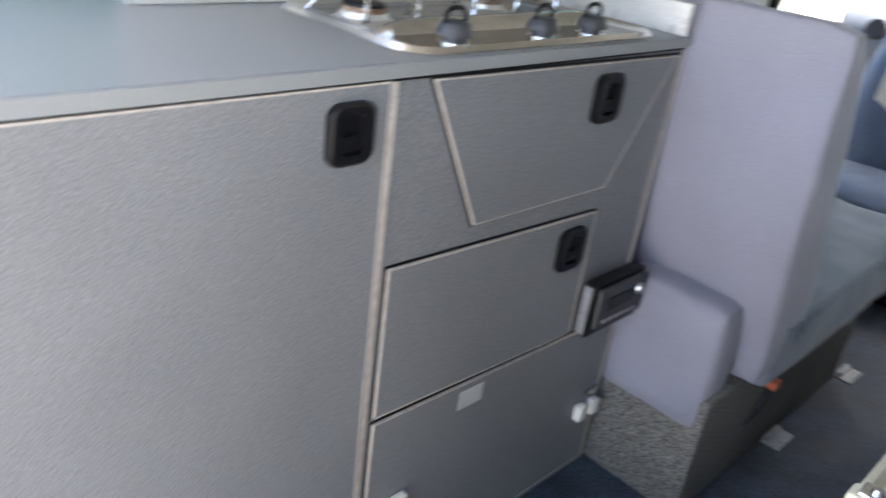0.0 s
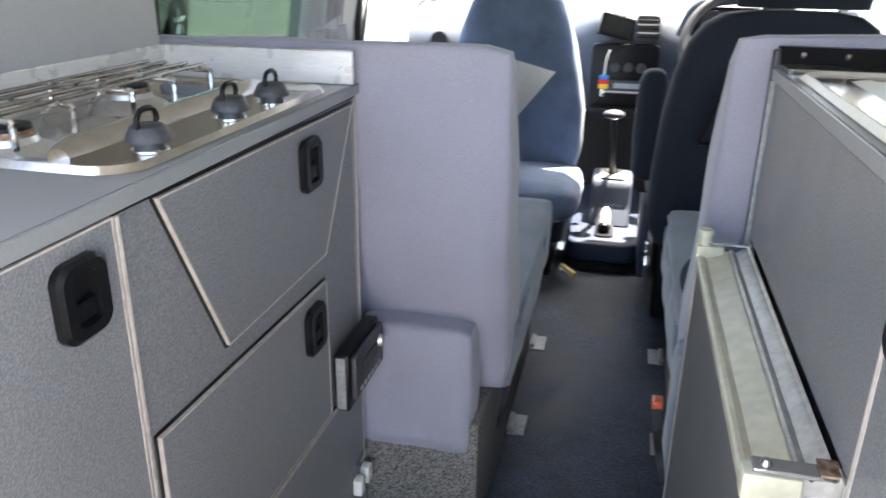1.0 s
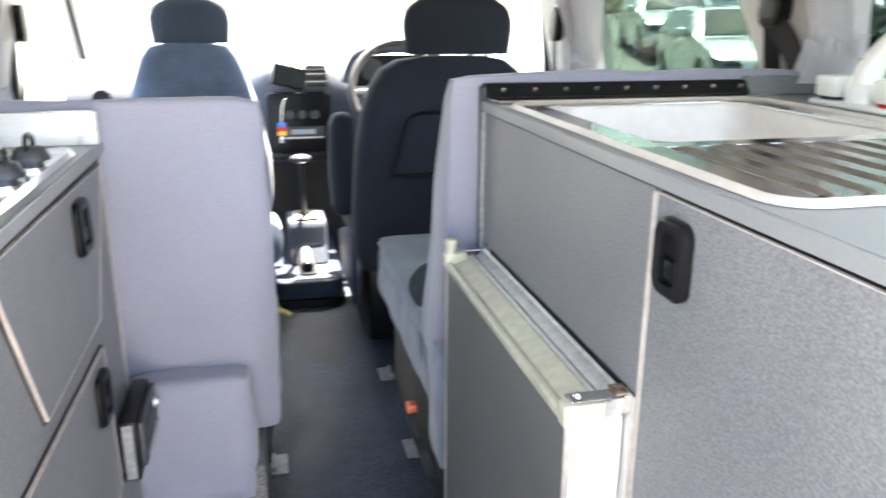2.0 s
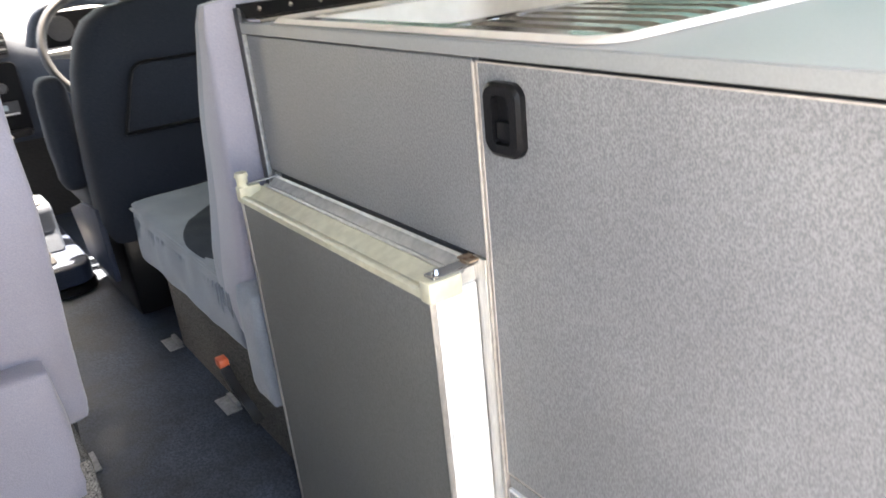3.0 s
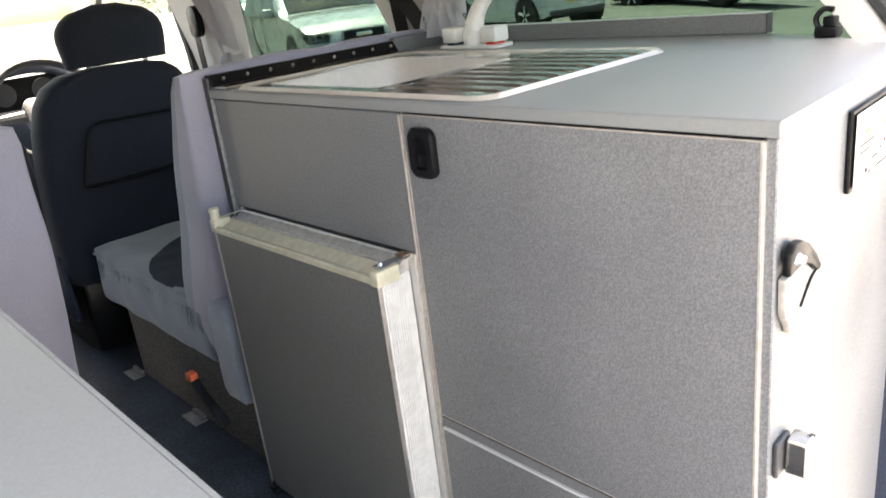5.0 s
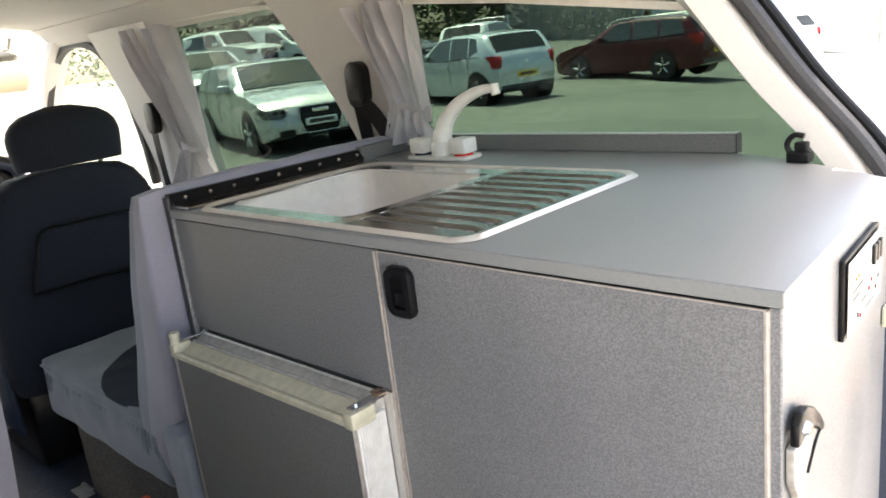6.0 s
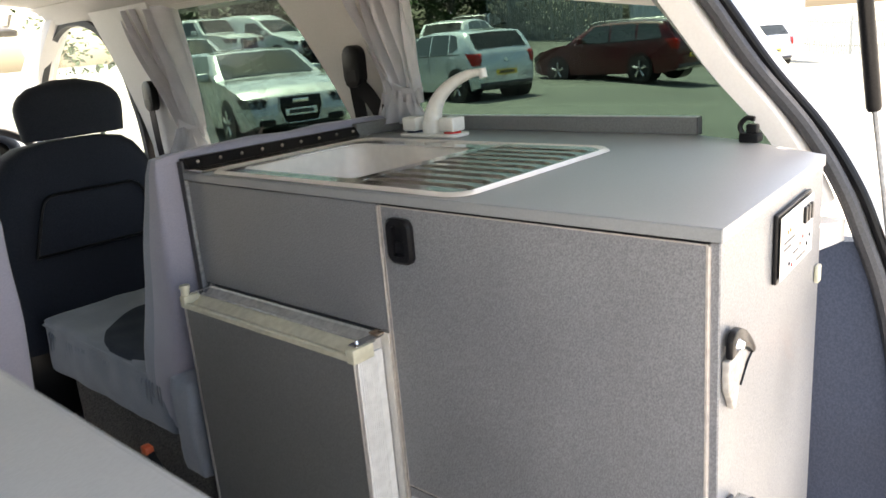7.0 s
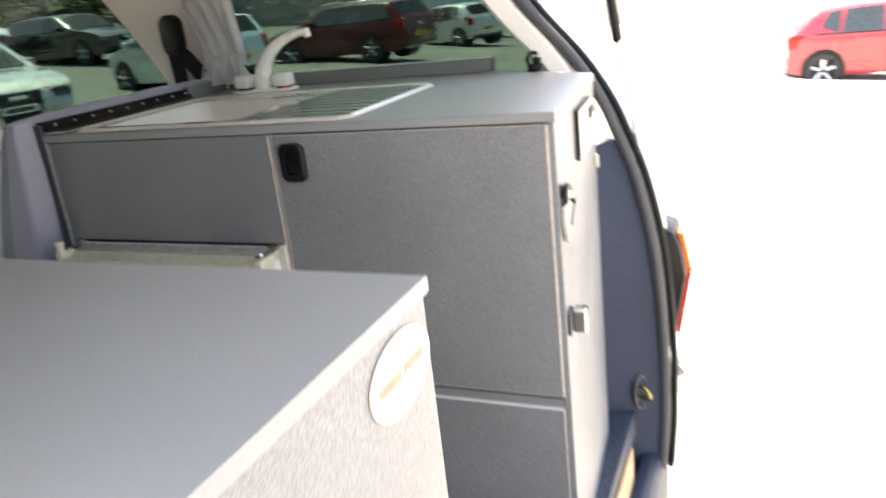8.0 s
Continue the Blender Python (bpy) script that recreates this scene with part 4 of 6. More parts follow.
for kx, y in ((-0.362, 0.608), (-0.361, 0.755), (-0.359, 0.850)):
    k = part("knob", tube(B(), [(kx, y, LT_Z + 0.0035), (kx, y, LT_Z + 0.0125), (kx, y, LT_Z + 0.0130), (kx, y, LT_Z + 0.0165), (kx, y, LT_Z + 0.0250), (kx, y, LT_Z + 0.0270)], [0.0140, 0.0125, 0.0205, 0.0200, 0.0160, 0.0135], 20), M_DKGREY, HB, "black control knob", smooth=40)
    hoop = smooth_path([(kx, y - 0.0135, LT_Z + 0.024), (kx, y - 0.0145, LT_Z + 0.033), (kx, y - 0.0080, LT_Z + 0.0400), (kx, y + 0.0080, LT_Z + 0.0400), (kx, y + 0.0145, LT_Z + 0.033), (kx, y + 0.0135, LT_Z + 0.024)], 4)
    part("grip", tube(B(), hoop, 0.0027, 8), M_BLACK, k, "raised black grip")
    part("plate", disc(B(), (kx, y, LT_Z + 0.0036), (0, 0, 1), 0.0165, 0.002, 18), M_CHROME, k)
burn = [(-0.512, 0.605, 0.036), (-0.545, 0.845, 0.034)]
for bx, by, rad in burn:
    c = part("burner", tube(B(), [(bx, by, LT_Z - 0.012), (bx, by, LT_Z - 0.006), (bx, by, LT_Z + 0.002), (bx, by, LT_Z + 0.008)], [rad * 1.45, rad * 1.3, rad * 0.85, rad * 0.8], 22), M_ALU, HB, "dull metal burner cup")
    part("flame_ring", tube(B(), [(bx, by, LT_Z + 0.0082), (bx, by, LT_Z + 0.014)], [rad * 0.78, rad * 0.74], 22), M_RUST, c, "browned brass flame ring")
    part("cap", tube(B(), [(bx, by, LT_Z + 0.0142), (bx, by, LT_Z + 0.0175), (bx, by, LT_Z + 0.019)], [rad * 0.72, rad * 0.7, rad * 0.5], 22), M_BLACK, c)
# wire pan supports: front wires and cross wires
PZ = LT_Z + 0.026
for ya in (0.585, 0.665, 0.762, 0.845, 0.930):
    xa, xb = -0.585, -0.482
    b = tube(B(), smooth_path([(xa, ya, LT_Z - 0.008), (xa, ya, PZ - 0.006), (xa + 0.008, ya, PZ), (xb - 0.008, ya, PZ), (xb, ya, PZ - 0.006), (xb, ya, LT_Z + 0.0)], 4), 0.0034, 8)
    part("pan_wire", b, M_CHROME, HB, "bright bent wire")
for x in (-0.578, -0.552, -0.522, -0.496):
    part("cross_wire", tube(B(), [(x, 0.585, PZ + 0.0055), (x, 0.942, PZ + 0.0055)], 0.0024, 8), M_DRAIN, HB, "straight steel wire")
b = box(B(), -0.6095, -0.6045, 0.362, LY1 - 0.027, LT_Z + 0.0005, LT_Z + 0.044, 0.001, 1)
part("back_plate", b, M_SPLASH, SP)
BS = thing("board_strip", (-0.619, 1.027, 0.9), "black strip along the upright edge of the grey board", "trim strip")
part("strip", box(B(), -0.629, -0.609, 1.0245, 1.0285, 0.86, 1.14, 0.001, 1), M_BLACK, BS)

# radio on the left-hand unit
RD = thing("radio", (-0.31, 0.98, 0.36), "black car radio hung on the unit's face, silver side", "radio")
rx0, rx1, ry0, ry1, rz0, rz1 = LX + 0.006, -0.298, 0.908, 1.044, 0.358, 0.448
part("case", box(B(), rx0, rx1, ry0, ry1, rz0, rz1, 0.003), M_BLACK, RD)
part("side_plate", box(B(), rx0 + 0.004, rx1 - 0.004, ry0 - 0.0022, ry0 - 0.0004, rz0 + 0.004, rz1 - 0.004, 0.0006, 1), M_ZINC, RD, "brushed silver side plate")
fp = part("front_panel", box(B(), rx1 + 0.0004, rx1 + 0.009, ry0 + 0.008, ry1 - 0.004, rz0 + 0.016, rz1 - 0.006, 0.003), M_DKGREY, RD)
part("display", box(B(), rx1 + 0.0092, rx1 + 0.0102, ry0 + 0.03, ry1 - 0.035, rz0 + 0.045, rz0 + 0.066, 0), M_BLACK, fp)
for i in range(6):
    part("key", box(B(), rx1 + 0.0092, rx1 + 0.011, ry0 + 0.022 + i * 0.016, ry0 + 0.032 + i * 0.016, rz0 + 0.024, rz0 + 0.031, 0.001, 1), M_ALU, fp)
part("dial", disc(B(), (rx1 + 0.0092, ry1 - 0.022, rz0 + 0.06), (1, 0, 0), 0.010, 0.006, 14, 0.008), M_ALU, fp)


# ---- bench seats behind the front seats ----
def bench(side, x_in, x_out, y_back, top, label):
    """A covered bench with backrest, seat cushion, filler cushion and carpeted box."""
    s = side
    xa, xb = (x_in, x_out) if s > 0 else (x_out, x_in)
    T = thing("bench_seat", ((x_in + x_out) / 2, y_back + 0.35, FL), label, "seat", "bench seats")
    # backrest: leans back, wider at the foot
    prof = [(0.28, 0.085, 0.225), (0.36, 0.078, 0.230), (0.45, 0.048, 0.212), (0.56, 0.018, 0.172), (0.68, 0.004, 0.122), (0.78, -0.003, 0.076), (top, -0.003, 0.034)]
    b = cushion(xa, xb, 0.0, 0.12, 0.28, top, 0.020, 0.004, 0.0, 16, s)
    for v in b.verts:
        lo = interp([(p[0], p[1]) for p in prof], v.co.z)
        hi = interp([(p[0], p[2]) for p in prof], v.co.z)
        v.co.y = y_back + lo + (hi - lo) * v.co.y / 0.12
    wrinkle(b, 0.005, 8, s)
    for fc in b.faces:
        m = fc.calc_center_median()
        lo = interp([(p[0], p[1]) for p in prof], m.z)
        hi = interp([(p[0], p[2]) for p in prof], m.z)
        if s > 0 and m.y - y_back > lo + 0.60 * (hi - lo):
            fc.material_index = 1
    part("backrest", b, [M_SEAT, M_SEATL], T, "lilac-grey loose cloth cover", smooth=60)
    c = cushion(xa, xb, y_back + 0.125, y_back + 0.790, 0.262, 0.405, 0.014, 0.008, 0.005, 34, s)
    for v in c.verts:
        v.co.z += 0.012 * max(0, (v.co.y - y_back - 0.55)) / 0.25 if v.co.z > 0.34 else 0
    cx, cy, ea, eb = x_in + s * 0.235, y_back + 0.355, 0.228, 0.270
    def oval_at(p):
        return math.hypot((p.x - cx) / ea, (p.y - cy) / eb)
    c.normal_update()
    for fc in c.faces:
        m = fc.calc_center_median()
        if s > 0 and fc.normal.z > 0.5 and oval_at(m) < 1:
            fc.material_index = 1
    for e in c.edges:
        if len(e.link_faces) == 2 and e.link_faces[0].material_index != e.link_faces[1].material_index:
            for v in e.verts:
                k = oval_at(v.co)
                v.co.x, v.co.y = cx + (v.co.x - cx) / k, cy + (v.co.y - cy) / k
    sc = part("seat_cushion", c, [M_SEATL, M_NAVY], T, "blue-grey cloth with a dark navy oval, gathered at the edge" if s > 0 else "blue-grey cloth gathered at the edge", smooth=70)
    # gathers along the aisle edge
    for i in range(36):
        b = B()
        y = y_back + 0.14 + i * 0.0172 + random.uniform(-0.006, 0.006)
        ln = random.uniform(0.030, 0.085)
        xe = x_in - s * 0.0020
        lean = random.uniform(0.004, 0.024)
        tube(b, [(xe + s * 0.010, y, 0.392), (xe - s * 0.0012, y + lean * 0.2, 0.381), (xe - s * 0.0012, y + lean * 0.7, 0.381 - ln * 0.6), (xe + s * 0.004, y + lean, 0.376 - ln)], [0.0012, 0.0026, 0.0020, 0.0006], 6)
        part("fold", b, M_SEATL, sc, smooth=80)
    part("piping", tube(B(), smooth_path([(x_in + s * 0.002, y_back + 0.20 + 0.145 * k, 0.397) for k in range(5)], 3), 0.0036, 6), M_SEATL, sc, "stitched piping along the edge")
    part("seam", tube(B(), [(x_in + s * 0.006, y_back + 0.083, 0.431), (x_in + s * 0.18, y_back + 0.083, 0.433)], 0.0028, 6), M_NAVY, T, "dark seam where the cushions meet")
    xf = x_in + (-0.014 if s > 0 else -0.045)
    fb = cushion(min(xf, xf + s * 0.19), max(xf, xf + s * 0.19), y_back - 0.004, y_back + 0.085, 0.208, 0.428, 0.014, 0.004, 0.004, 7, 3 + s)
    part("filler_cushion", fb, M_SEATL if s > 0 else M_SEAT, T, "block of covered foam behind the backrest", smooth=60)
    bx = box(B(), x_in + s * 0.03, x_out, y_back + 0.004, y_back + 0.725, FL, 0.268, 0.006)
    part("box", bx, M_CARPET, T, "grey-brown carpeted seat box")
    for y in (1.425, 1.808):
        b = box(B(), x_in + s * 0.028, x_in - s * 0.008, y - 0.038, y + 0.038, FL, FL + 0.004, 0.0015)
        box(b, x_in + s * 0.029, x_in + s * 0.018, y - 0.03, y + 0.03, FL + 0.004, FL + 0.014, 0.002)
        part("foot_plate", b, M_ZINC, T, "pale metal floor bracket")
    return T


bench(1, 0.170, 0.800, 1.058, 0.886, "lilac-grey covered bench seat with a dark oval on its cushion")
bench(-1, -0.105, -0.770, 1.050, 0.856, "lilac-grey covered bench seat backing on to the hob unit")
for s, x, y, z in ((1, 0.155, 1.305, 0.200), (-1, -0.130, 1.312, 0.204)):
    BK = thing("seat_belt_buckle", (x, y, 0.1), "orange seat-belt buckle on a black strap beside the bench", "buckle", "belt buckles")
    part("button", box(B(), x - 0.010, x + 0.010, y - 0.014, y + 0.014, z - 0.008, z + 0.012, 0.003), M_ORANGE, BK, "orange release button")
    part("sheath", sweep(B(), smooth_path([(x, y - 0.004, z - 0.009), (x + s * 0.006, y - 0.03, z - 0.045), (x + s * 0.014, y - 0.06, z - 0.075), (x + s * 0.024, y - 0.075, z - 0.11)], 4), [(-0.009, -0.012), (0.009, -0.012), (0.009, 0.012), (-0.009, 0.012)], (0, 1, 0)), M_BLACK, BK, "black plastic strap")


# ---- behind the tailgate opening: lamp, strut, striker ----
for side, tag in ((1, "right"), (-1, "left")):
    f = (lambda v: v) if side > 0 else mx
    TL = thing("tail_lamp", (f(0.93), -0.12, 0.155), "dark tail lamp with amber and red strips", "tail lamp", "tail lamps")
    out = [(-0.085, 0.455), (-0.135, 0.435), (-0.150, 0.40), (-0.162, 0.33), (-0.135, 0.165), (-0.085, 0.152)]
    part("housing", prism(B(), out, "x", f(0.858), f(0.975), 0.004), M_BLACK, TL)
    part("amber_strip", sweep(B(), [(f(0.93), -0.148, 0.425), (f(0.93), -0.156, 0.385), (f(0.93), -0.165, 0.335)], [(-0.04, -0.004), (0.04, -0.004), (0.04, 0.008), (-0.04, 0.008)], (0, -1, 0)), M_AMBER, TL, "amber indicator strip")
    part("red_strip", sweep(B(), [(f(0.93), -0.165, 0.328), (f(0.93), -0.152, 0.25), (f(0.93), -0.139, 0.172)], [(-0.04, -0.004), (0.04, -0.004), (0.04, 0.008), (-0.04, 0.008)], (0, -1, 0)), M_RED, TL, "red brake strip")
    TL.location += Vector((-0.024 * side, 0.038, 0.024))
    if side > 0:
        GS = thing("gas_strut", (f(0.82), -0.073, 0.6), "black gas strut with a thin steel rod", "strut", "gas struts")
        part("rod", tube(B(), [(f(0.822), -0.074, 0.615), (f(0.80), -0.037, 0.88)], 0.0042, 8), M_ZINC, GS)
        part("barrel", tube(B(), [(f(0.80), -0.037, 0.878), (f(0.7995), -0.0362, 0.884), (f(0.772), 0.002, 1.22), (f(0.755), 0.03, 1.40)], [0.009, 0.0115, 0.0115, 0.0115], 12), M_BLACK, GS)
        part("ball_end", tube(B(), [(f(0.818), -0.069, 0.643), (f(0.822), -0.074, 0.605)], [0.007, 0.0085], 10), M_DKGREY, GS)
        GS.location += Vector((0, 0.042, 0.016))
    SR = thing("striker", (f(0.795), -0.066, 0.0), "brass-coloured latch striker in an oval recess", "striker", "strikers")
    nrm = Vector((-0.62 * side, -0.78, 0)).normalized()
    tan = Vector((nrm.y, -nrm.x, 0))
    c0 = Vector((f(0.776), -0.060, 0.034))
    rec = [c0 + tan * (0.022 * math.cos(a)) + Vector((0, 0, 0.046 * math.sin(a))) for a in [2 * math.pi * i / 20 for i in range(20)]]
    part("recess", loft(B(), [rec, [p + nrm * 0.008 for p in rec], [c0 + (p - c0) * 0.86 + nrm * 0.009 for p in rec], [c0 + (p - c0) * 0.8 + nrm * 0.002 for p in rec]]), M_DKGREY, SR, "dark oval recess")
    part("loop", tube(B(), smooth_path([c0 + Vector((0, 0, 0.012)), c0 + nrm * 0.022 + Vector((0, 0, 0.013)), c0 + nrm * 0.036, c0 + nrm * 0.022 - Vector((0, 0, 0.011)), c0 - Vector((0, 0, 0.012))], 4), 0.0055, 8), mat("brass_plating", (0.55, 0.42, 0.15), (0.65, 0.52, 0.22), 60, 0.35, 1.0), SR, "brass-coloured loop") if side > 0 else None
    SR.location += Vector((0, 0.040, 0.044))
HC = thing("blind_clip", (0.72, 0.135, RT), "small black plastic clip on the worktop beside the pillar", "clip")
part("foot", box(B(), 0.704, 0.728, 0.118, 0.150, RT + 0.0005, RT + 0.016, 0.003), M_BLACK, HC)
part("arm", tube(B(), smooth_path([(0.716, 0.146, RT + 0.010), (0.716, 0.152, RT + 0.026), (0.716, 0.142, RT + 0.039), (0.716, 0.128, RT + 0.038)], 4), 0.0042, 8), M_BLACK, HC)
part("grip", box(B(), 0.708, 0.724, 0.122, 0.140, RT + 0.014, RT + 0.030, 0.003), M_BLACK, HC)
HC.location += Vector((0.030, 0.037, 0))


# ---- curtains and belts ----
def curtain(side, top, tie, foot, x_top, x_low, label, seed, pleats=6):
    """A curtain gathered by a tie: (y0, y1, z) at its head, tie and foot."""
    f = (lambda v: v) if side > 0 else mx
    rnd = random.Random(seed)
    T = thing("curtain", (f(x_low), (tie[0] + tie[1]) / 2, foot[2]), label, "curtain", "curtains")
    ph = [rnd.uniform(0, 6.28) for _ in range(4)]

    def sheet(a, c, rows, amp0, amp1, name):
        b, nu, grid = B(), 72, []
        for j in range(rows + 1):
            t = j / rows
            e = t * t * (3 - 2 * t) * 0.6 + t * 0.4
            ya, yb, z = a[0] + (c[0] - a[0]) * e, a[1] + (c[1] - a[1]) * e, a[2] + (c[2] - a[2]) * t
            row = []
            for i in range(nu + 1):
                u = i / nu
                w = u + 0.018 * math.sin(5 * u + ph[0]) + 0.01 * math.sin(11 * u + ph[1] + 2 * t)
                amp = amp0 + (amp1 - amp0) * t
                x = x_top + (x_low - x_top) * (a[2] - z) / max(0.01, top[2] - foot[2])
                fold = math.sin(2 * math.pi * pleats * w + ph[2] + 0.9 * t) + 0.55 * math.sin(2 * math.pi * (pleats * 1.7) * w + ph[3] - 2 * t)
                row.append(b.verts.new((f(x - amp * fold), ya + (yb - ya) * u, z + 0.004 * math.sin(9 * u + ph[1]) * (1 - t))))
            grid.append(row)
        for j in range(rows):
            for i in range(nu):
                b.faces.new((grid[j][i], grid[j][i + 1], grid[j + 1][i + 1], grid[j + 1][i]))
        bmesh.ops.solidify(b, geom=b.faces[:], thickness=0.0018)
        return part(name, b, M_CURT, T, smooth=80)

    sheet(top, tie, 22, 0.030, 0.011, "drape")
    sheet(tie, foot, 9, 0.007, 0.020, "tail")
    x_t = x_top + (x_low - x_top) * (top[2] - tie[2]) / (top[2] - foot[2])
    b = B()
    ring = []
    for k in range(3):
        z = tie[2] + (k - 1) * 0.017
        ym, hw, hx = (tie[0] + tie[1]) / 2, abs(tie[1] - tie[0]) / 2 + 0.006, 0.017
        ring.append([(f(x_t + hx * math.cos(a)), ym + hw * math.sin(a), z + 0.012 * math.sin(a) + 0.003 * math.sin(3 * a)) for a in [2 * math.pi * i / 24 for i in range(24)]])
    loft(b, ring, caps=False)
    bmesh.ops.solidify(b, geom=b.faces[:], thickness=0.003)
    part("tie", b, M_CURT, T, "cloth tie-back band", smooth=60)
    for i in range(5):
        y = top[0] + (top[1] - top[0]) * (i + 0.5) / 5
        part("hook", box(B(), f(x_top + 0.004) - 0.006, f(x_top + 0.004) + 0.006, y - 0.005, y + 0.005, top[2] - 0.002, top[2] + 0.012, 0.002), M_PILLAR, T)
    return T


curtain(1, (1.160, 0.950, 1.172), (1.062, 0.945, 0.940), (1.085, 0.925, 0.868), 0.772, 0.792, "lilac-grey curtain tied back beside a rear side window", 3, 5)
curtain(1, (2.285, 1.975, 1.218), (2.063, 1.925, 0.838), (2.125, 1.880, 0.715), 0.775, 0.80, "long lilac-grey curtain tied back on the door pillar", 5, 6)
curtain(-1, (2.28, 1.96, 1.218), (2.13, 1.90, 0.785), (2.20, 1.83, 0.690), 0.775, 0.80, "lilac-grey curtain tied back on the far pillar", 7, 6)
for side in (1, -1):
    f = (lambda v: v) if side > 0 else mx
    tag = thing("curtain_rail", (f(0.785), 1.0, 1.15), "white plastic curtain rail above the side windows", "curtain rail", "curtain rails")
    part("rail", sweep(B(), [(f(0.778), 0.34, 1.082), (f(0.776), 0.7, 1.135), (f(0.774), 1.2, 1.188), (f(0.774), 1.7, 1.222), (f(0.776), 2.28, 1.226)], [(-0.004, -0.006), (0.004, -0.006), (0.004, 0.006), (-0.004, 0.006)], (0, 0, 1)), M_WHITE, tag)


def belt(side, y, z, straps, label):
    """A belt guide on a pillar with its hanging straps: (y, z) of each strap's foot."""
    f = (lambda v: v) if side > 0 else mx
    x = wall_x(z) - 0.030
    T = thing("seat_belt", (f(x), y, straps[0][1]), label, "seat belt", "seat belts")
    g = prism(B(), rrect(y - 0.029, y + 0.029, z - 0.060, z + 0.040, 0.0285, 8), "x", f(x - 0.012), f(x + 0.014), 0.005)
    gd = part("guide", g, M_BLACK, T, "black plastic belt guide")
    part("slot", prism(B(), rrect(y - 0.018, y + 0.018, z - 0.045, z - 0.020, 0.008), "x", f(x - 0.0135), f(x - 0.0122), 0), M_BLACK, gd)
    for k, (yf, zf, w) in enumerate(straps):
        xf = wall_x(zf) - 0.018 - 0.012 * k
        b = B()
        pts = [(f(x - 0.004 - 0.006 * k), y + 0.010 * k, z - 0.035), (f((x + xf) / 2 - 0.006), (y * 0.5 + yf * 0.5), (z + zf) / 2), (f(xf), yf, zf)]
        sweep(b, smooth_path(pts, 5), [(-w / 2, -0.0012), (w / 2, -0.0012), (w / 2, 0.0012), (-w / 2, 0.0012)], (-side, 0, 0.0))
        part("strap", b, M_BLACK, T, "black woven strap")
    return T


belt(1, 1.140, 1.014, [(1.175, 0.80, 0.046), (1.065, 0.84, 0.046)], "black seat belt on a round guide on the pillar")
belt(1, 2.192, 0.953, [(2.25, 0.62, 0.040)], "black front seat belt hanging on the door pillar")
belt(-1, 2.34, 0.95, [(2.34, 0.62, 0.03)], "black front seat belt hanging on the far pillar")


# ---- front seats ----
def slab_seat_back(T, name, cx, widths, y_at, thick, material, label, rake=0.0):
    """A backrest from (z, half width) rows; y_at: its rear face at the foot; rounded all round."""
    b, rings = B(), []
    zt = widths[-1][0]
    for k, (z, hw) in enumerate(widths):
        y = y_at - rake * (z - widths[0][0])
        th = thick * (1 if k < len(widths) - 2 else 0.72 if k == len(widths) - 2 else 0.4)
        ring = []
        for i in range(28):
            a = 2 * math.pi * i / 28
            c, sn = math.cos(a), math.sin(a)
            ring.append((cx + hw * math.copysign(abs(c) ** 0.45, c), y + th / 2 + th / 2 * math.copysign(abs(sn) ** 0.55, sn), z))
        rings.append(ring)
    loft(b, rings)
    wrinkle(b, 0.004, 9, cx)
    return part(name, b, material, T, label, smooth=60)


def headrest(T, cx, y, z0, z1, hw, th, material, label):
    b, rings = B(), []
    n = 9
    for k in range(n + 1):
        t = k / n
        z = z0 + (z1 - z0) * t
        w = hw * (0.93 + 0.12 * t) * math.sqrt(max(0.0, 1 - max(0, (t - 0.35) / 0.66) ** 2.6)) + 0.004
        d = th * math.sqrt(max(0.02, 1 - max(0, (t - 0.55) / 0.47) ** 2)) * (0.8 + 0.2 * min(1, t * 4))
        rings.append([(cx + w * math.copysign(abs(math.cos(a)) ** 0.6, math.cos(a)), y + d / 2 * math.copysign(abs(math.sin(a)) ** 0.7, math.sin(a)), z) for a in [2 * math.pi * i / 28 for i in range(28)]])
    loft(b, rings)
    h = part("headrest", b, material, T, label, smooth=60)
    for s in (-1, 1):
        part("post", tube(B(), [(cx + s * hw * 0.55, y, z0 - 0.05), (cx + s * hw * 0.55, y, z0 + 0.012)], 0.007, 10), M_CHROME, h, "bright steel post")
    return h


DS = thing("driver_seat", (0.385, 1.95, FL), "dark charcoal cloth driver's seat seen from behind, facing forwards", "seat")
back = slab_seat_back(DS, "backrest", 0.400, [(0.26, 0.250), (0.32, 0.274), (0.45, 0.274), (0.60, 0.264), (0.70, 0.246), (0.77, 0.222), (0.815, 0.190), (0.842, 0.150), (0.852, 0.09)], 1.775, 0.15, M_DRIVER, "charcoal cloth back", 0.02)
po = [(0.228, 0.543), (0.585, 0.543), (0.572, 0.650), (0.566, 0.676), (0.554, 0.693), (0.534, 0.704), (0.312, 0.708), (0.292, 0.704), (0.278, 0.692), (0.268, 0.670)]
part("pocket_panel", prism(B(), po, "y", 1.757, 1.775, 0.006), M_DRIVER, back, "dark charcoal map pocket panel")
part("pocket_rim", tube(B(), [(p[0], 1.757, p[1]) for p in po + po[:1]], 0.0045, 8), M_BLACK, back, "raised rim of the pocket panel")
headrest(DS, 0.416, 1.80, 0.858, 1.016, 0.148, 0.095, M_DRIVER, "charcoal cloth headrest")
part("seat_cushion", cushion(0.135, 0.64, 1.86, 2.36, 0.30, 0.44, 0.05, 0.012, 0.004, 9, 2), M_DRIVER, DS, smooth=60)
part("base", box(B(), 0.16, 0.62, 1.82, 2.28, FL, 0.30, 0.02), M_BLACK, DS)
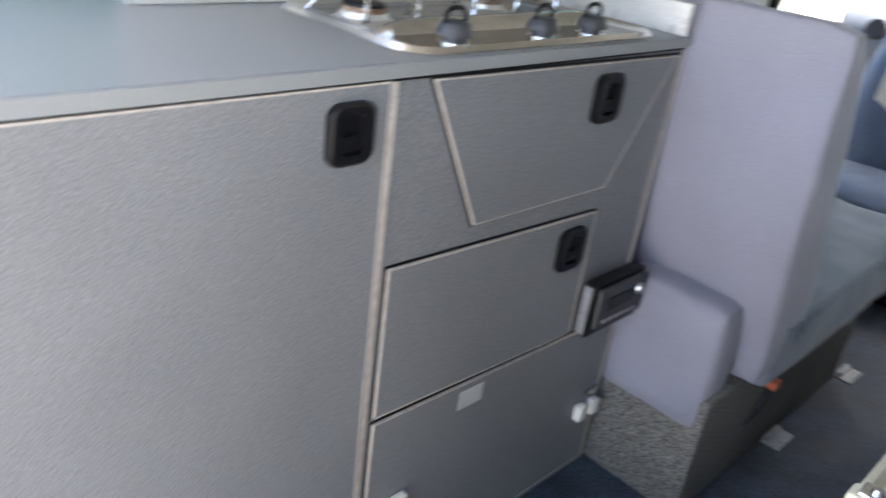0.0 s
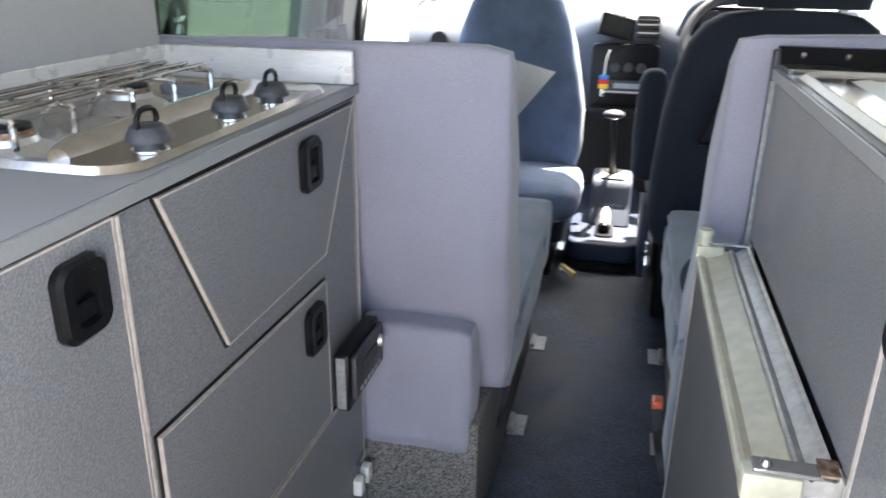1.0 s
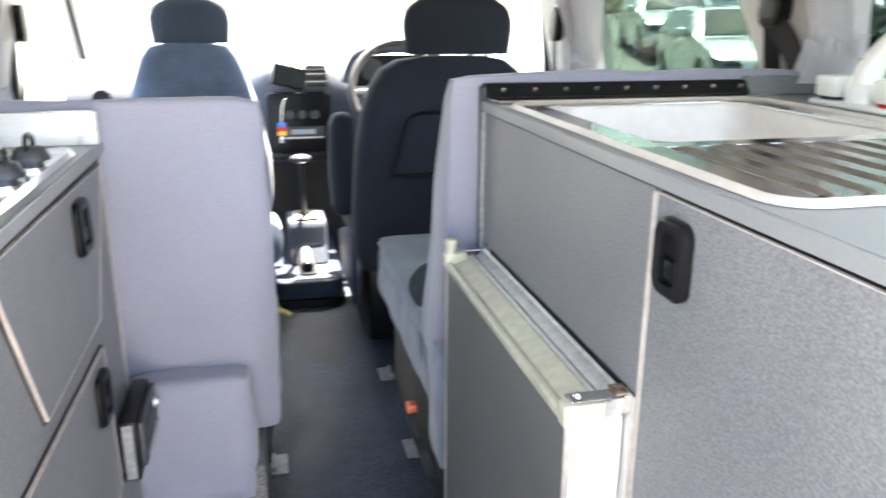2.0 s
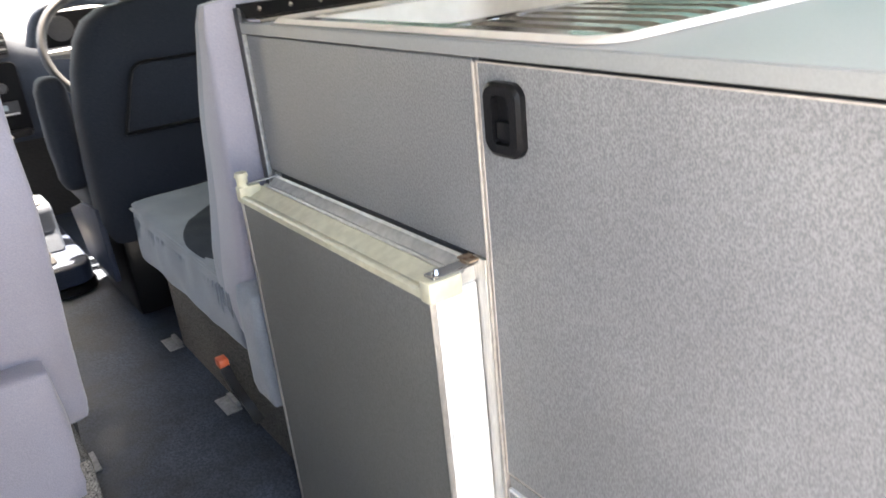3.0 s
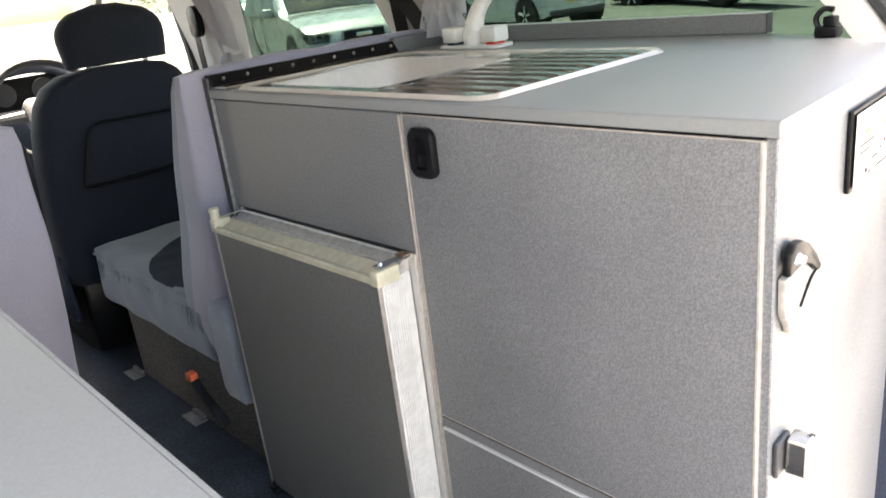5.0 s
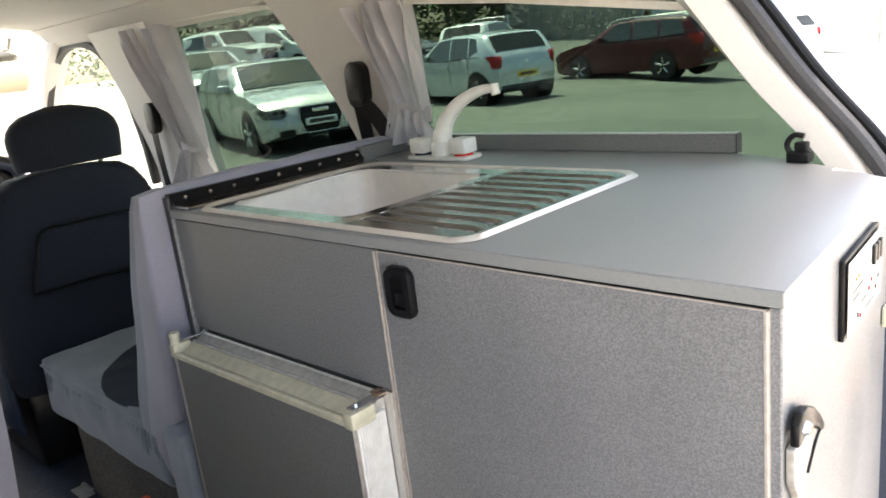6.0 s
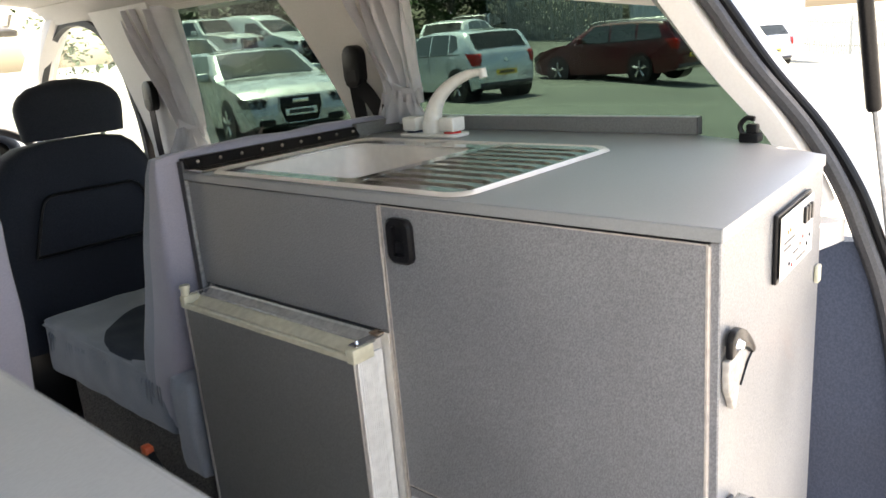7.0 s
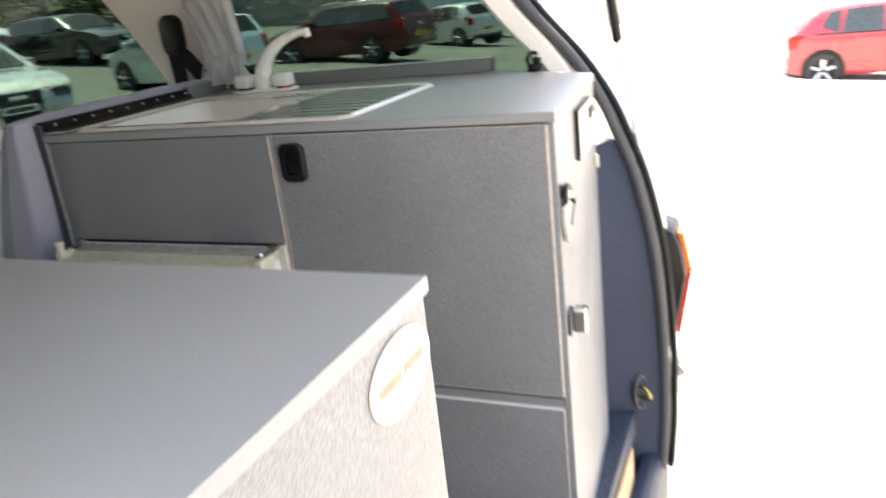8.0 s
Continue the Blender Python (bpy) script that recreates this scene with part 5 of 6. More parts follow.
part("side_cover", prism(B(), [(1.80, 0.16), (2.10, 0.16), (2.20, 0.28), (2.00, 0.34), (1.82, 0.36)], "x", 0.118, 0.135, 0.005), M_BTRIM, DS, "slate-blue plastic side cover")
part("armrest", cushion(0.078, 0.150, 1.905, 1.990, 0.395, 0.686, 0.028, 0.003, 0.003, 9, 4), M_DRIVER, DS, "folded-up armrest", smooth=60)
DS.location += Vector((0, 0.18, 0.012))

PS = thing("passenger_seat", (-0.29, 2.05, FL), "blue velour passenger seat, turned to face backwards", "seat")
slab_seat_back(PS, "backrest", -0.322, [(0.30, 0.225), (0.36, 0.240), (0.50, 0.238), (0.60, 0.222), (0.70, 0.198), (0.78, 0.172), (0.83, 0.152), (0.864, 0.126), (0.878, 0.06)], 2.18, 0.13, M_BLUE, "blue velour back, sunlit at its edge", -0.06)
headrest(PS, -0.312, 2.255, 0.877, 1.020, 0.124, 0.09, mat("slate_blue_velour", (0.040, 0.058, 0.092), (0.066, 0.088, 0.130), 420, 0.95, bump=0.2, stain=0.25, sscale=9, sheen=0.15, spec=0.2), "dark slate-blue headrest")
part("seat_cushion", cushion(-0.56, -0.074, 1.885, 2.26, 0.205, 0.318, 0.045, 0.012, 0.004, 9, 6), M_BLUE, PS, "blue velour cushion", smooth=60)
part("valance", prism(B(), rrect(-0.52, -0.105, 1.92, 2.22, 0.06), "z", 0.13, 0.215, 0.01), M_NAVY, PS)
part("swivel_base", box(B(), -0.49, -0.13, 1.90, 2.18, FL, 0.14, 0.015), M_BLACK, PS)
part("lever", tube(B(), [(-0.10, 1.90, 0.075), (-0.055, 1.865, 0.06)], 0.008, 8), mat("worn_yellow_paint", (0.45, 0.36, 0.12), (0.6, 0.5, 0.22), 90, 0.5), PS, "worn yellow lever")
PS.location.y += 0.36
b = prism(B(), [(-0.450, 0.700), (-0.175, 0.632), (-0.285, 0.492), (-0.352, 0.475), (-0.46, 0.53)], "y", 2.150, 2.153)
for v in b.verts:
    v.co.y += 0.33 + 0.04 * (v.co.z - 0.48)
solo("paper_sheet", b, M_PAPER, "large white paper sheet leaning on the seat back", "paper")

# ---- dashboard ----
DB = thing("dashboard", (0.02, 2.6, 0.4), "dark blue-black dashboard with centre vents and radio", "dashboard")
b, rings = B(), []
for i in range(33):
    x = mx(0.84) + (0.84 - mx(0.84)) * i / 32
    hump = math.exp(-((x - 0.385) / 0.21) ** 4) * 0.055
    mid = math.exp(-((x - 0.03) / 0.16) ** 4)
    y = 2.50 - 0.035 * mid - 0.05 * math.exp(-((x - 0.385) / 0.24) ** 4)
    rings.append([(x, y + 0.10, 0.38), (x, y + 0.03, 0.44), (x, y + 0.012, 0.56), (x, y, 0.61 + 0.05 * mid), (x, y + 0.005 + 0.05 * (1 - mid), 0.69 + 0.045 * mid + hump * 0.6), (x, y + 0.04 + 0.10 * (1 - mid), 0.745 + 0.02 * mid + hump), (x, y + 0.16 + 0.10 * (1 - mid), 0.775 + hump), (x, 2.88, 0.745), (x, 3.02, 0.70), (x, 3.02, 0.38)])
loft(b, rings)
part("moulding", b, M_DASH, DB, smooth=50)
stack = part("centre_panel", prism(B(), rrect(-0.085, 0.150, 0.415, 0.665, 0.02), "y", 2.43, 2.52, 0.006), M_BLACK, DB, "black centre panel")
for x0, x1 in ((-0.045, 0.03), (0.060, 0.142)):
    vt = part("vent", prism(B(), rrect(x0, x1, 0.680, 0.765, 0.012), "y", 2.425, 2.47, 0.004), M_DKGREY, DB, "air vent with slats")
    for k in range(5):
        part("slat", box(B(), x0 + 0.006, x1 - 0.006, 2.419, 2.4245, 0.690 + k * 0.014, 0.695 + k * 0.014, 0.0008, 1), M_ALU if k % 2 else M_BLACK, vt)
for x in (0.0, 0.045, 0.09):
    part("dial", disc(B(), (x, 2.4295, 0.585), (0, -1, 0), 0.018, 0.014, 16, 0.014), M_DKGREY, stack)
rd = part("radio_face", box(B(), -0.035, 0.125, 2.421, 2.4295, 0.492, 0.540, 0.002), M_DKGREY, stack)
part("display", box(B(), 0.0, 0.09, 2.4195, 2.4208, 0.512, 0.530), mat("grey_blue_display", (0.25, 0.30, 0.33), (0.3, 0.35, 0.38), 40, 0.3), rd)
part("slot_trim", box(B(), -0.03, 0.12, 2.4195, 2.4208, 0.496, 0.502), M_ALU, rd)
part("shelf", prism(B(), rrect(-0.075, 0.14, 2.385, 2.44, 0.015), "z", 0.425, 0.445, 0.003), M_BLACK, DB)
part("round_vent", tube(B(), [(-0.665, 2.58, 0.62), (-0.665, 2.497, 0.648), (-0.665, 2.495, 0.649), (-0.665, 2.503, 0.646)], [0.034, 0.034, 0.028, 0.024], 22), M_BLACK, DB, "round end vent")
part("instrument_hood", tube(B(), smooth_path([(0.215, 2.44, 0.70), (0.245, 2.42, 0.785), (0.32, 2.405, 0.822), (0.45, 2.405, 0.825), (0.54, 2.42, 0.785), (0.56, 2.44, 0.70)], 5), 0.020, 10), M_DASH, DB, smooth=60)
cl = part("instrument_panel", box(B(), 0.245, 0.535, 2.435, 2.455, 0.685, 0.80, 0.006), M_BLACK, DB)
for x in (0.315, 0.455):
    part("gauge", tube(B(), [(x, 2.4345, 0.745), (x, 2.428, 0.745), (x, 2.4275, 0.745)], [0.042, 0.042, 0.036], 22), M_DKGREY, cl, "round gauge")
DB.location += Vector((0, 0.45, 0.02))
SW = thing("steering_wheel", (0.385, 2.30, 0.5), "dark-rimmed steering wheel with a broad pale grey hub", "steering wheel")
tilt = pose(0.385, 2.275, 0.645, -27, 0, 0)
M_WHEEL = mat("grey_leather", (0.17, 0.175, 0.18), (0.23, 0.235, 0.24), 200, 0.45, bump=0.2)
ringpts = [tilt @ Vector((0.188 * math.cos(a), 0, 0.188 * math.sin(a))) for a in [2 * math.pi * i / 40 for i in range(41)]]
part("rim", tube(B(), ringpts, 0.0145, 10, caps=False), M_DKGREY, SW, "dark grey rim", smooth=60)
hb = prism(B(), rrect(-0.085, 0.085, -0.06, 0.055, 0.03), "y", -0.012, 0.035, 0.01)
hb.transform(tilt)
part("hub", hb, M_WHEEL, SW)
for a in (0, 180, 250, 290):
    r = radians(a)
    part("spoke", tube(B(), [tilt @ Vector((0.06 * math.cos(r), 0.012, 0.06 * math.sin(r))), tilt @ Vector((0.18 * math.cos(r), 0.004, 0.18 * math.sin(r)))], [0.022, 0.013], 8), M_WHEEL, SW)
part("column", tube(B(), [tilt @ Vector((0, 0.03, 0)), tilt @ Vector((0, 0.20, -0.02))], 0.045, 14), M_BLACK, SW)
SW.location += Vector((0.012, 0.38, 0.060))
NV = thing("satnav", (-0.01, 2.40, 0.62), "black satnav screen on a windscreen arm, tilted", "satnav")
tl = pose(-0.005, 2.385, 0.708, -12, 14, 14)
b = prism(B(), rrect(-0.058, 0.058, -0.037, 0.037, 0.007), "y", -0.009, 0.009, 0.002, 1)
b.transform(tl)
cs = part("case", b, M_BLACK, NV)
b = prism(B(), rrect(-0.052, 0.052, -0.031, 0.031, 0.003), "y", -0.0105, -0.0092)
b.transform(tl)
part("screen", b, mat("dark_screen", (0.02, 0.021, 0.022), (0.026, 0.027, 0.028), 30, 0.12), cs, "dark glossy screen")
part("arm", tube(B(), smooth_path([tl @ Vector((0, 0.009, 0)), tl @ Vector((0.0, 0.05, -0.01)), Vector((-0.01, 2.47, 0.745))], 4), 0.008, 8), M_BLACK, NV)
NV.location += Vector((0, 0.38, 0.045))
LN = thing("lanyard", (-0.035, 2.40, 0.50), "key lanyard with blue, red and yellow stripes hanging from the dash", "lanyard")
for z, m in ((0.576, mat("blue_ribbon", (0.02, 0.16, 0.55), (0.03, 0.2, 0.62), 200, 0.7)), (0.560, mat("red_ribbon", (0.6, 0.02, 0.02), (0.68, 0.03, 0.03), 200, 0.7)), (0.544, mat("yellow_ribbon", (0.8, 0.5, 0.03), (0.85, 0.56, 0.05), 200, 0.7))):
    part("stripe", box(B(), -0.050, -0.018, 2.409, 2.4115, z - 0.0078, z + 0.0078, 0.001, 1), m, LN, "coloured ribbon stripe")
part("cord", tube(B(), smooth_path([(-0.034, 2.412, 0.582), (-0.030, 2.40, 0.64), (-0.02, 2.395, 0.672)], 4), 0.003, 6), M_WHITE, LN)
part("keys", box(B(), -0.044, -0.026, 2.407, 2.4135, 0.508, 0.535, 0.003), M_STEEL, LN)
LN.location.y += 0.41

# ---- centre console ----
CC = thing("centre_console", (0.02, 2.3, FL), "slate-blue centre console with gear lever and handbrake", "console")
part("tunnel", prism(B(), rrect(-0.100, 0.135, 2.020, 2.72, 0.06), "z", 0.055, 0.118, 0.014, 3), M_BTRIM, CC, "slate-blue tunnel cover")
part("skirt", prism(B(), rrect(-0.106, 0.141, 2.012, 2.72, 0.063), "z", FL, 0.054, 0.003, 1), M_BLACK, CC, "black rubber skirt")
gt = part("gear_gate", prism(B(), [(2.20, 0.1185), (2.245, 0.175), (2.268, 0.245), (2.285, 0.262), (2.44, 0.262), (2.50, 0.1185)], "x", -0.038, 0.098, 0.012, 3), M_DASH, CC)
part("gate_plate", prism(B(), rrect(-0.015, 0.078, 2.285, 2.415, 0.015), "z", 0.2624, 0.2665, 0.001, 1), M_ALU, gt, "bright gate plate")
lv = part("gear_lever", tube(B(), [(0.026, 2.345, 0.262), (0.022, 2.30, 0.37), (0.016, 2.245, 0.478)], [0.012, 0.010, 0.011], 10), M_BLACK, CC)
kb = B()
bmesh.ops.create_uvsphere(kb, u_segments=16, v_segments=10, radius=1)
for v in kb.verts:
    v.co = Vector((0.015 + v.co.x * 0.036, 2.238 + v.co.y * 0.030, 0.492 + v.co.z * 0.016))
part("knob", kb, M_DKGREY, lv, "wide gear knob")
part("handbrake_slot", prism(B(), rrect(-0.012, 0.048, 2.085, 2.30, 0.02), "z", 0.1185, 0.124, 0.001, 1), M_BLACK, CC)
hbk = part("handbrake", tube(B(), smooth_path([(0.018, 2.13, 0.138), (0.018, 2.22, 0.150), (0.018, 2.33, 0.185), (0.018, 2.40, 0.205)], 4), [0.020, 0.020, 0.0195, 0.019, 0.0185, 0.018, 0.0175, 0.017, 0.016, 0.015, 0.014, 0.012, 0.010], 12), M_ALU, CC, "pale grey handbrake lever")
part("grip_end", tube(B(), [(0.018, 2.116, 0.137), (0.018, 2.13, 0.138)], [0.016, 0.021], 12), M_BLACK, hbk)
CC.location.y += 0.34

# ---- seals round the front door windows, sun visors ----
for side, tag in ((1, "right"), (-1, "left")):
    f = (lambda v: v) if side > 0 else mx
    pts = smooth_path([(f(0.835), 3.42, 0.74), (f(0.828), 3.25, 0.93), (f(0.815), 3.10, 1.065), (f(0.80), 2.92, 1.175), (f(0.79), 2.71, 1.218), (f(0.795), 2.52, 1.178), (f(0.808), 2.415, 1.05), (f(0.82), 2.385, 0.91), (f(0.825), 2.375, 0.83), (f(0.828), 2.37, 0.71)], 5)
    solo("window_frame_" + tag, sweep(B(), pts, [(-0.012, -0.014), (0.012, -0.014), (0.014, 0.010), (-0.014, 0.010)], (side, 0, 0)), M_RUBBER, "black rubber frame round the front door window", "window frame", kind="structure")
    SV = thing("sun_visor", (f(0.40), 2.75, 1.10), "cream padded sun visor folded up under the headlining", "sun visor", "sun visors")
    vb = prism(B(), rrect(min(f(0.16), f(0.585)), max(f(0.16), f(0.585)), 0, 0.15, 0.035), "z", -0.009, 0.009, 0.007, 3)
    vb.transform(pose(0, 2.66, 1.185, 10, 0, 0))
    part("pad", vb, M_TRIM, SV)
    part("pivot", tube(B(), [(f(0.56), 2.805, 1.215), (f(0.60), 2.81, 1.222), (f(0.615), 2.81, 1.26)], 0.007, 8), M_PILLAR, SV)


# ---- outside: sloping yard ----
def ground_z(x, y):
    """Yard height fitted to the camera's view: falls behind the van's right flank, climbs towards the trees."""
    return -0.36 - 0.055 * max(0.0, min(24.0, x - 1.6 * y)) + 0.070 * max(0.0, min(15.0, y - 12.0))


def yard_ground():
    """Dark patched tarmac, its colour brightened behind the van to stand in for glare."""
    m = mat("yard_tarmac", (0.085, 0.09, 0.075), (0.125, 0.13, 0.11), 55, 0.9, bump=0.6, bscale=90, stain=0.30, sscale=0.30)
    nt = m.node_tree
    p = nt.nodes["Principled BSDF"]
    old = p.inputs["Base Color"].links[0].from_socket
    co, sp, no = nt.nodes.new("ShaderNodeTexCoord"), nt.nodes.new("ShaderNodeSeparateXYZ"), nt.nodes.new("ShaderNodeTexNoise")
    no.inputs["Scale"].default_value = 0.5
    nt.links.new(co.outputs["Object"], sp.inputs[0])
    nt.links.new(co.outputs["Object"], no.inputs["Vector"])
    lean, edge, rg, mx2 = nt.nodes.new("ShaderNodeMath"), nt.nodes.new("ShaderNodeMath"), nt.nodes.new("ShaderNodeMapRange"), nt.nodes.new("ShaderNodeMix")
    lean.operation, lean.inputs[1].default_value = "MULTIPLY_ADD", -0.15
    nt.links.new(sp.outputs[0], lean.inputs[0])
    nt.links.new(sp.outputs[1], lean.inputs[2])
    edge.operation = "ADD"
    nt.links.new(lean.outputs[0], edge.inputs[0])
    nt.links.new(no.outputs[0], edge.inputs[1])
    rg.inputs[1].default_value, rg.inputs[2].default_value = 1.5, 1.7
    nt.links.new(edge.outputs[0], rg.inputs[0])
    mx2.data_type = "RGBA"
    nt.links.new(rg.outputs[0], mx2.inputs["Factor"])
    # paler colour put in for brightness behind the van; also bounces light inside
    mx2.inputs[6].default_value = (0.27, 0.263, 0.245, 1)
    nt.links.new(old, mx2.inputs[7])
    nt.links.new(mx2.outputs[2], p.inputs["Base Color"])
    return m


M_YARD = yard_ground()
b = B()
xs = [-400, -120, -50, -25, -12, -6] + [-2 + 1.5 * i for i in range(36)] + [80, 160, 400]
gv = [[b.verts.new((x, y, ground_z(x, y))) for y in [-400, -120, -50, -25, -15, -8] + [-3 + 1.5 * i for i in range(24)] + [50, 120, 400]] for x in xs]
for i in range(len(gv) - 1):
    for j in range(len(gv[0]) - 1):
        b.faces.new((gv[i][j], gv[i + 1][j], gv[i + 1][j + 1], gv[i][j + 1]))
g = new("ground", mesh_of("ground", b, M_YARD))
tagged(g, "patched dark tarmac yard, its colour brightened behind the van", "ground", kind="structure")

# ---- parked cars ----
M_TYRE = mat("tyre_rubber", (0.018, 0.018, 0.018), (0.03, 0.03, 0.03), 120, 0.8, bump=0.3)
M_RIM = mat("alloy_rim", (0.55, 0.55, 0.55), (0.62, 0.62, 0.62), 60, 0.3, 0.8)
M_CARGLASS = mat("dark_car_glass", (0.018, 0.024, 0.022), (0.030, 0.038, 0.034), 20, 0.06, spec=0.8)
M_LAMPGL = mat("headlamp_glass", (0.06, 0.065, 0.065), (0.34, 0.35, 0.35), 14, 0.15, 0.3, coat=0.5)
M_PLATE_W = mat("white_plate", (0.72, 0.72, 0.70), None, 40, 0.4)
M_PLATE_Y = mat("yellow_plate", (0.75, 0.50, 0.06), None, 40, 0.4)
PAINTS = {
    "silver": mat("car_silver", (0.46, 0.475, 0.475), (0.53, 0.545, 0.545), 900, 0.28, 0.35, coat=1.0, stain=0.03),
    "iceblue": mat("car_ice_blue", (0.50, 0.56, 0.58), (0.57, 0.63, 0.65), 900, 0.28, 0.35, coat=1.0, stain=0.03),
    "maroon": mat("car_maroon", (0.060, 0.003, 0.006), (0.075, 0.004, 0.007), 900, 0.25, 0.0, coat=0.25, stain=0.05, spec=0.3),
    "red": mat("car_red", (0.30, 0.008, 0.018), (0.36, 0.012, 0.024), 900, 0.25, 0.0, coat=1.0, stain=0.05),
    "white": mat("car_white", (0.74, 0.75, 0.74), (0.79, 0.80, 0.79), 900, 0.3, 0.0, coat=1.0, stain=0.04),
    "black": mat("car_black", (0.012, 0.013, 0.016), (0.018, 0.02, 0.024), 900, 0.2, 0.2, coat=1.0, stain=0.05),
}


def car(label, paint, wheel, which, heading, top, w, wb, glass_sides, screens, belt_z, plate=M_PLATE_Y, rails=False, r=0.315, grille=True, name="car"):
    """A parked car. top: (y, z) of its upper outline from tail to nose, y = 0 midway between the axles.
    wheel: where the wheel which = (side, end) stands; heading: the way its nose points."""
    hx, hy = Vector(heading).normalized()
    right = Vector((hy, -hx))
    fwd = Vector((hx, hy))
    c = Vector(wheel) - right * (which[0] * (w - 0.1)) - fwd * (which[1] * wb / 2)
    y0, y1 = top[0][0], top[-1][0]
    roof = max(z for _, z in top)
    PT = PAINTS[paint]
    T = thing(name, (0, 0, 0), label, "car", "parked cars")

    def half(z, y):
        t = max(0.0, (z - belt_z) / max(0.01, roof - belt_z))
        low = max(0.0, (belt_z * 0.62 - z)) / belt_z
        e = max(0.0, (abs(y - (y0 + y1) / 2) - ((y1 - y0) / 2 - 0.55)) / 0.55)
        return w * (1 - 0.20 * t ** 1.15 - 0.10 * low ** 2 * 4) * (1 - 0.17 * e ** 2.2)

    def topz(y):
        return interp(top, y)

    b, rings = B(), []
    ys = []
    for (ya, _), (yb, _) in zip(top, top[1:]):
        n = max(1, int((yb - ya) / 0.07))
        ys += [ya + (yb - ya) * k / n for k in range(n)]
    ys.append(y1)
    sill = 0.20
    for y in ys:
        zt = topz(y)
        e = max(0.0, (abs(y - (y0 + y1) / 2) - ((y1 - y0) / 2 - 0.35)) / 0.35)
        zs = sill + 0.10 * e
        ring = []
        for k in range(9):
            z = zs + (zt - 0.035 - zs) * k / 8
            ring.append((-half(z, y), y, z))
        hw = half(zt - 0.03, y)
        ring += [(hw * q, y, zt - 0.03 * abs(q) ** 3) for q in (-0.88, -0.6, -0.2, 0.2, 0.6, 0.88)]
        for k in range(8, -1, -1):
            z = zs + (zt - 0.035 - zs) * k / 8
            ring.append((half(z, y), y, z))
        rings.append(ring)
    loft(b, rings)
    body = part("body", b, PT, T, smooth=70)
    for s in (-1, 1):
        for poly in glass_sides:
            q = []
            for i in range(len(poly)):
                a, d = Vector(poly[i]), Vector(poly[(i + 1) % len(poly)])
                q += [a + (d - a) * k / 3 for k in range(3)]
            outer = [(s * (half(p[1], p[0]) + 0.007), p[0], p[1]) for p in q]
            inner = [(s * (half(p[1], p[0]) - 0.01), p[0], p[1]) for p in q]
            part("side_window", loft(B(), [inner, outer]), M_CARGLASS, body, "dark side window")
        for y in sorted({p[0] for poly in glass_sides for p in poly if p[1] <= belt_z + 0.05})[1:-1:2]:
            pts = [(s * (half(z, y) + 0.0035), y, z) for z in (0.32, 0.5, 0.7, belt_z)]
            part("door_gap", sweep(B(), pts, [(-0.004, -0.003), (0.004, -0.003), (0.004, 0.003), (-0.004, 0.003)], (s, 0, 0)), M_BLACK, body)
            hz = belt_z - 0.13
            part("door_handle", box(B(), s * half(hz, y + 0.12), s * (half(hz, y + 0.12) + 0.03), y + 0.05, y + 0.21, hz - 0.018, hz + 0.018, 0.008), PT, body)
        my = max(p[0] for poly in glass_sides for p in poly) - 0.12
        mz = belt_z + 0.07
        part("door_mirror", box(B(), s * (half(mz, my) + 0.01), s * (half(mz, my) + 0.20), my - 0.06, my + 0.07, mz - 0.06, mz + 0.08, 0.035, 3), PT, body)
        part("side_strip", sweep(B(), [(s * (half(0.42, y) + 0.004), y, 0.42) for y in (-wb / 2 + 0.42, 0, wb / 2 - 0.42)], [(-0.008, -0.02), (0.008, -0.02), (0.008, 0.02), (-0.008, 0.02)], (0, 0, 1)), PT, body)
        if rails:
            part("roof_rail", tube(B(), smooth_path([(s * (half(roof, y) - 0.02), y, topz(y) + dz) for y, dz in ((top[2][0] + 0.25, -0.01), (top[2][0] + 0.4, 0.03), (-0.2, 0.035), (0.25, 0.03), (0.4, -0.01))], 4), 0.016, 8), M_ALU, body, "bright roof rail")
        for e in (-1, 1):
            yw = e * wb / 2
            # flat black disc on the flank stands in for the arch's shaded hollow
            part("wheel_arch", disc(B(), (s * (w * 0.55), yw, r + 0.015), (s, 0, 0), r + 0.065, w * 0.45 + 0.006 - w * 0.0, 28), M_BLACK, body, "black disc in place of the shaded wheel arch")
            xo = s * (w + 0.012)
            tyre = part("wheel", tube(B(), [(xo - s * 0.20, yw, r), (xo - s * 0.19, yw, r), (xo - s * 0.02, yw, r), (xo, yw, r), (xo, yw, r), (xo - s * 0.02, yw, r)], [r * 0.9, r, r, r * 0.94, r * 0.70, r * 0.66], 28), M_TYRE, T)
            rim = B()
            disc(rim, (xo - s * 0.03, yw, r), (s, 0, 0), r * 0.20, 0.028, 16, r * 0.15)
            for k in range(5):
                a = 2 * math.pi * k / 5 + 0.3
                tube(rim, [(xo - s * 0.006, yw + r * 0.12 * math.cos(a), r + r * 0.12 * math.sin(a)), (xo - s * 0.012, yw + r * 0.66 * math.cos(a), r + r * 0.66 * math.sin(a))], [0.030, 0.040], 6)
            tube(rim, [(xo - s * 0.025, yw, r), (xo - s * 0.004, yw, r), (xo - s * 0.004, yw, r), (xo - s * 0.025, yw, r)], [r * 0.70, r * 0.70, r * 0.63, r * 0.62], 28, caps=False)
            part("rim", rim, M_RIM, tyre, "five-spoke alloy rim")
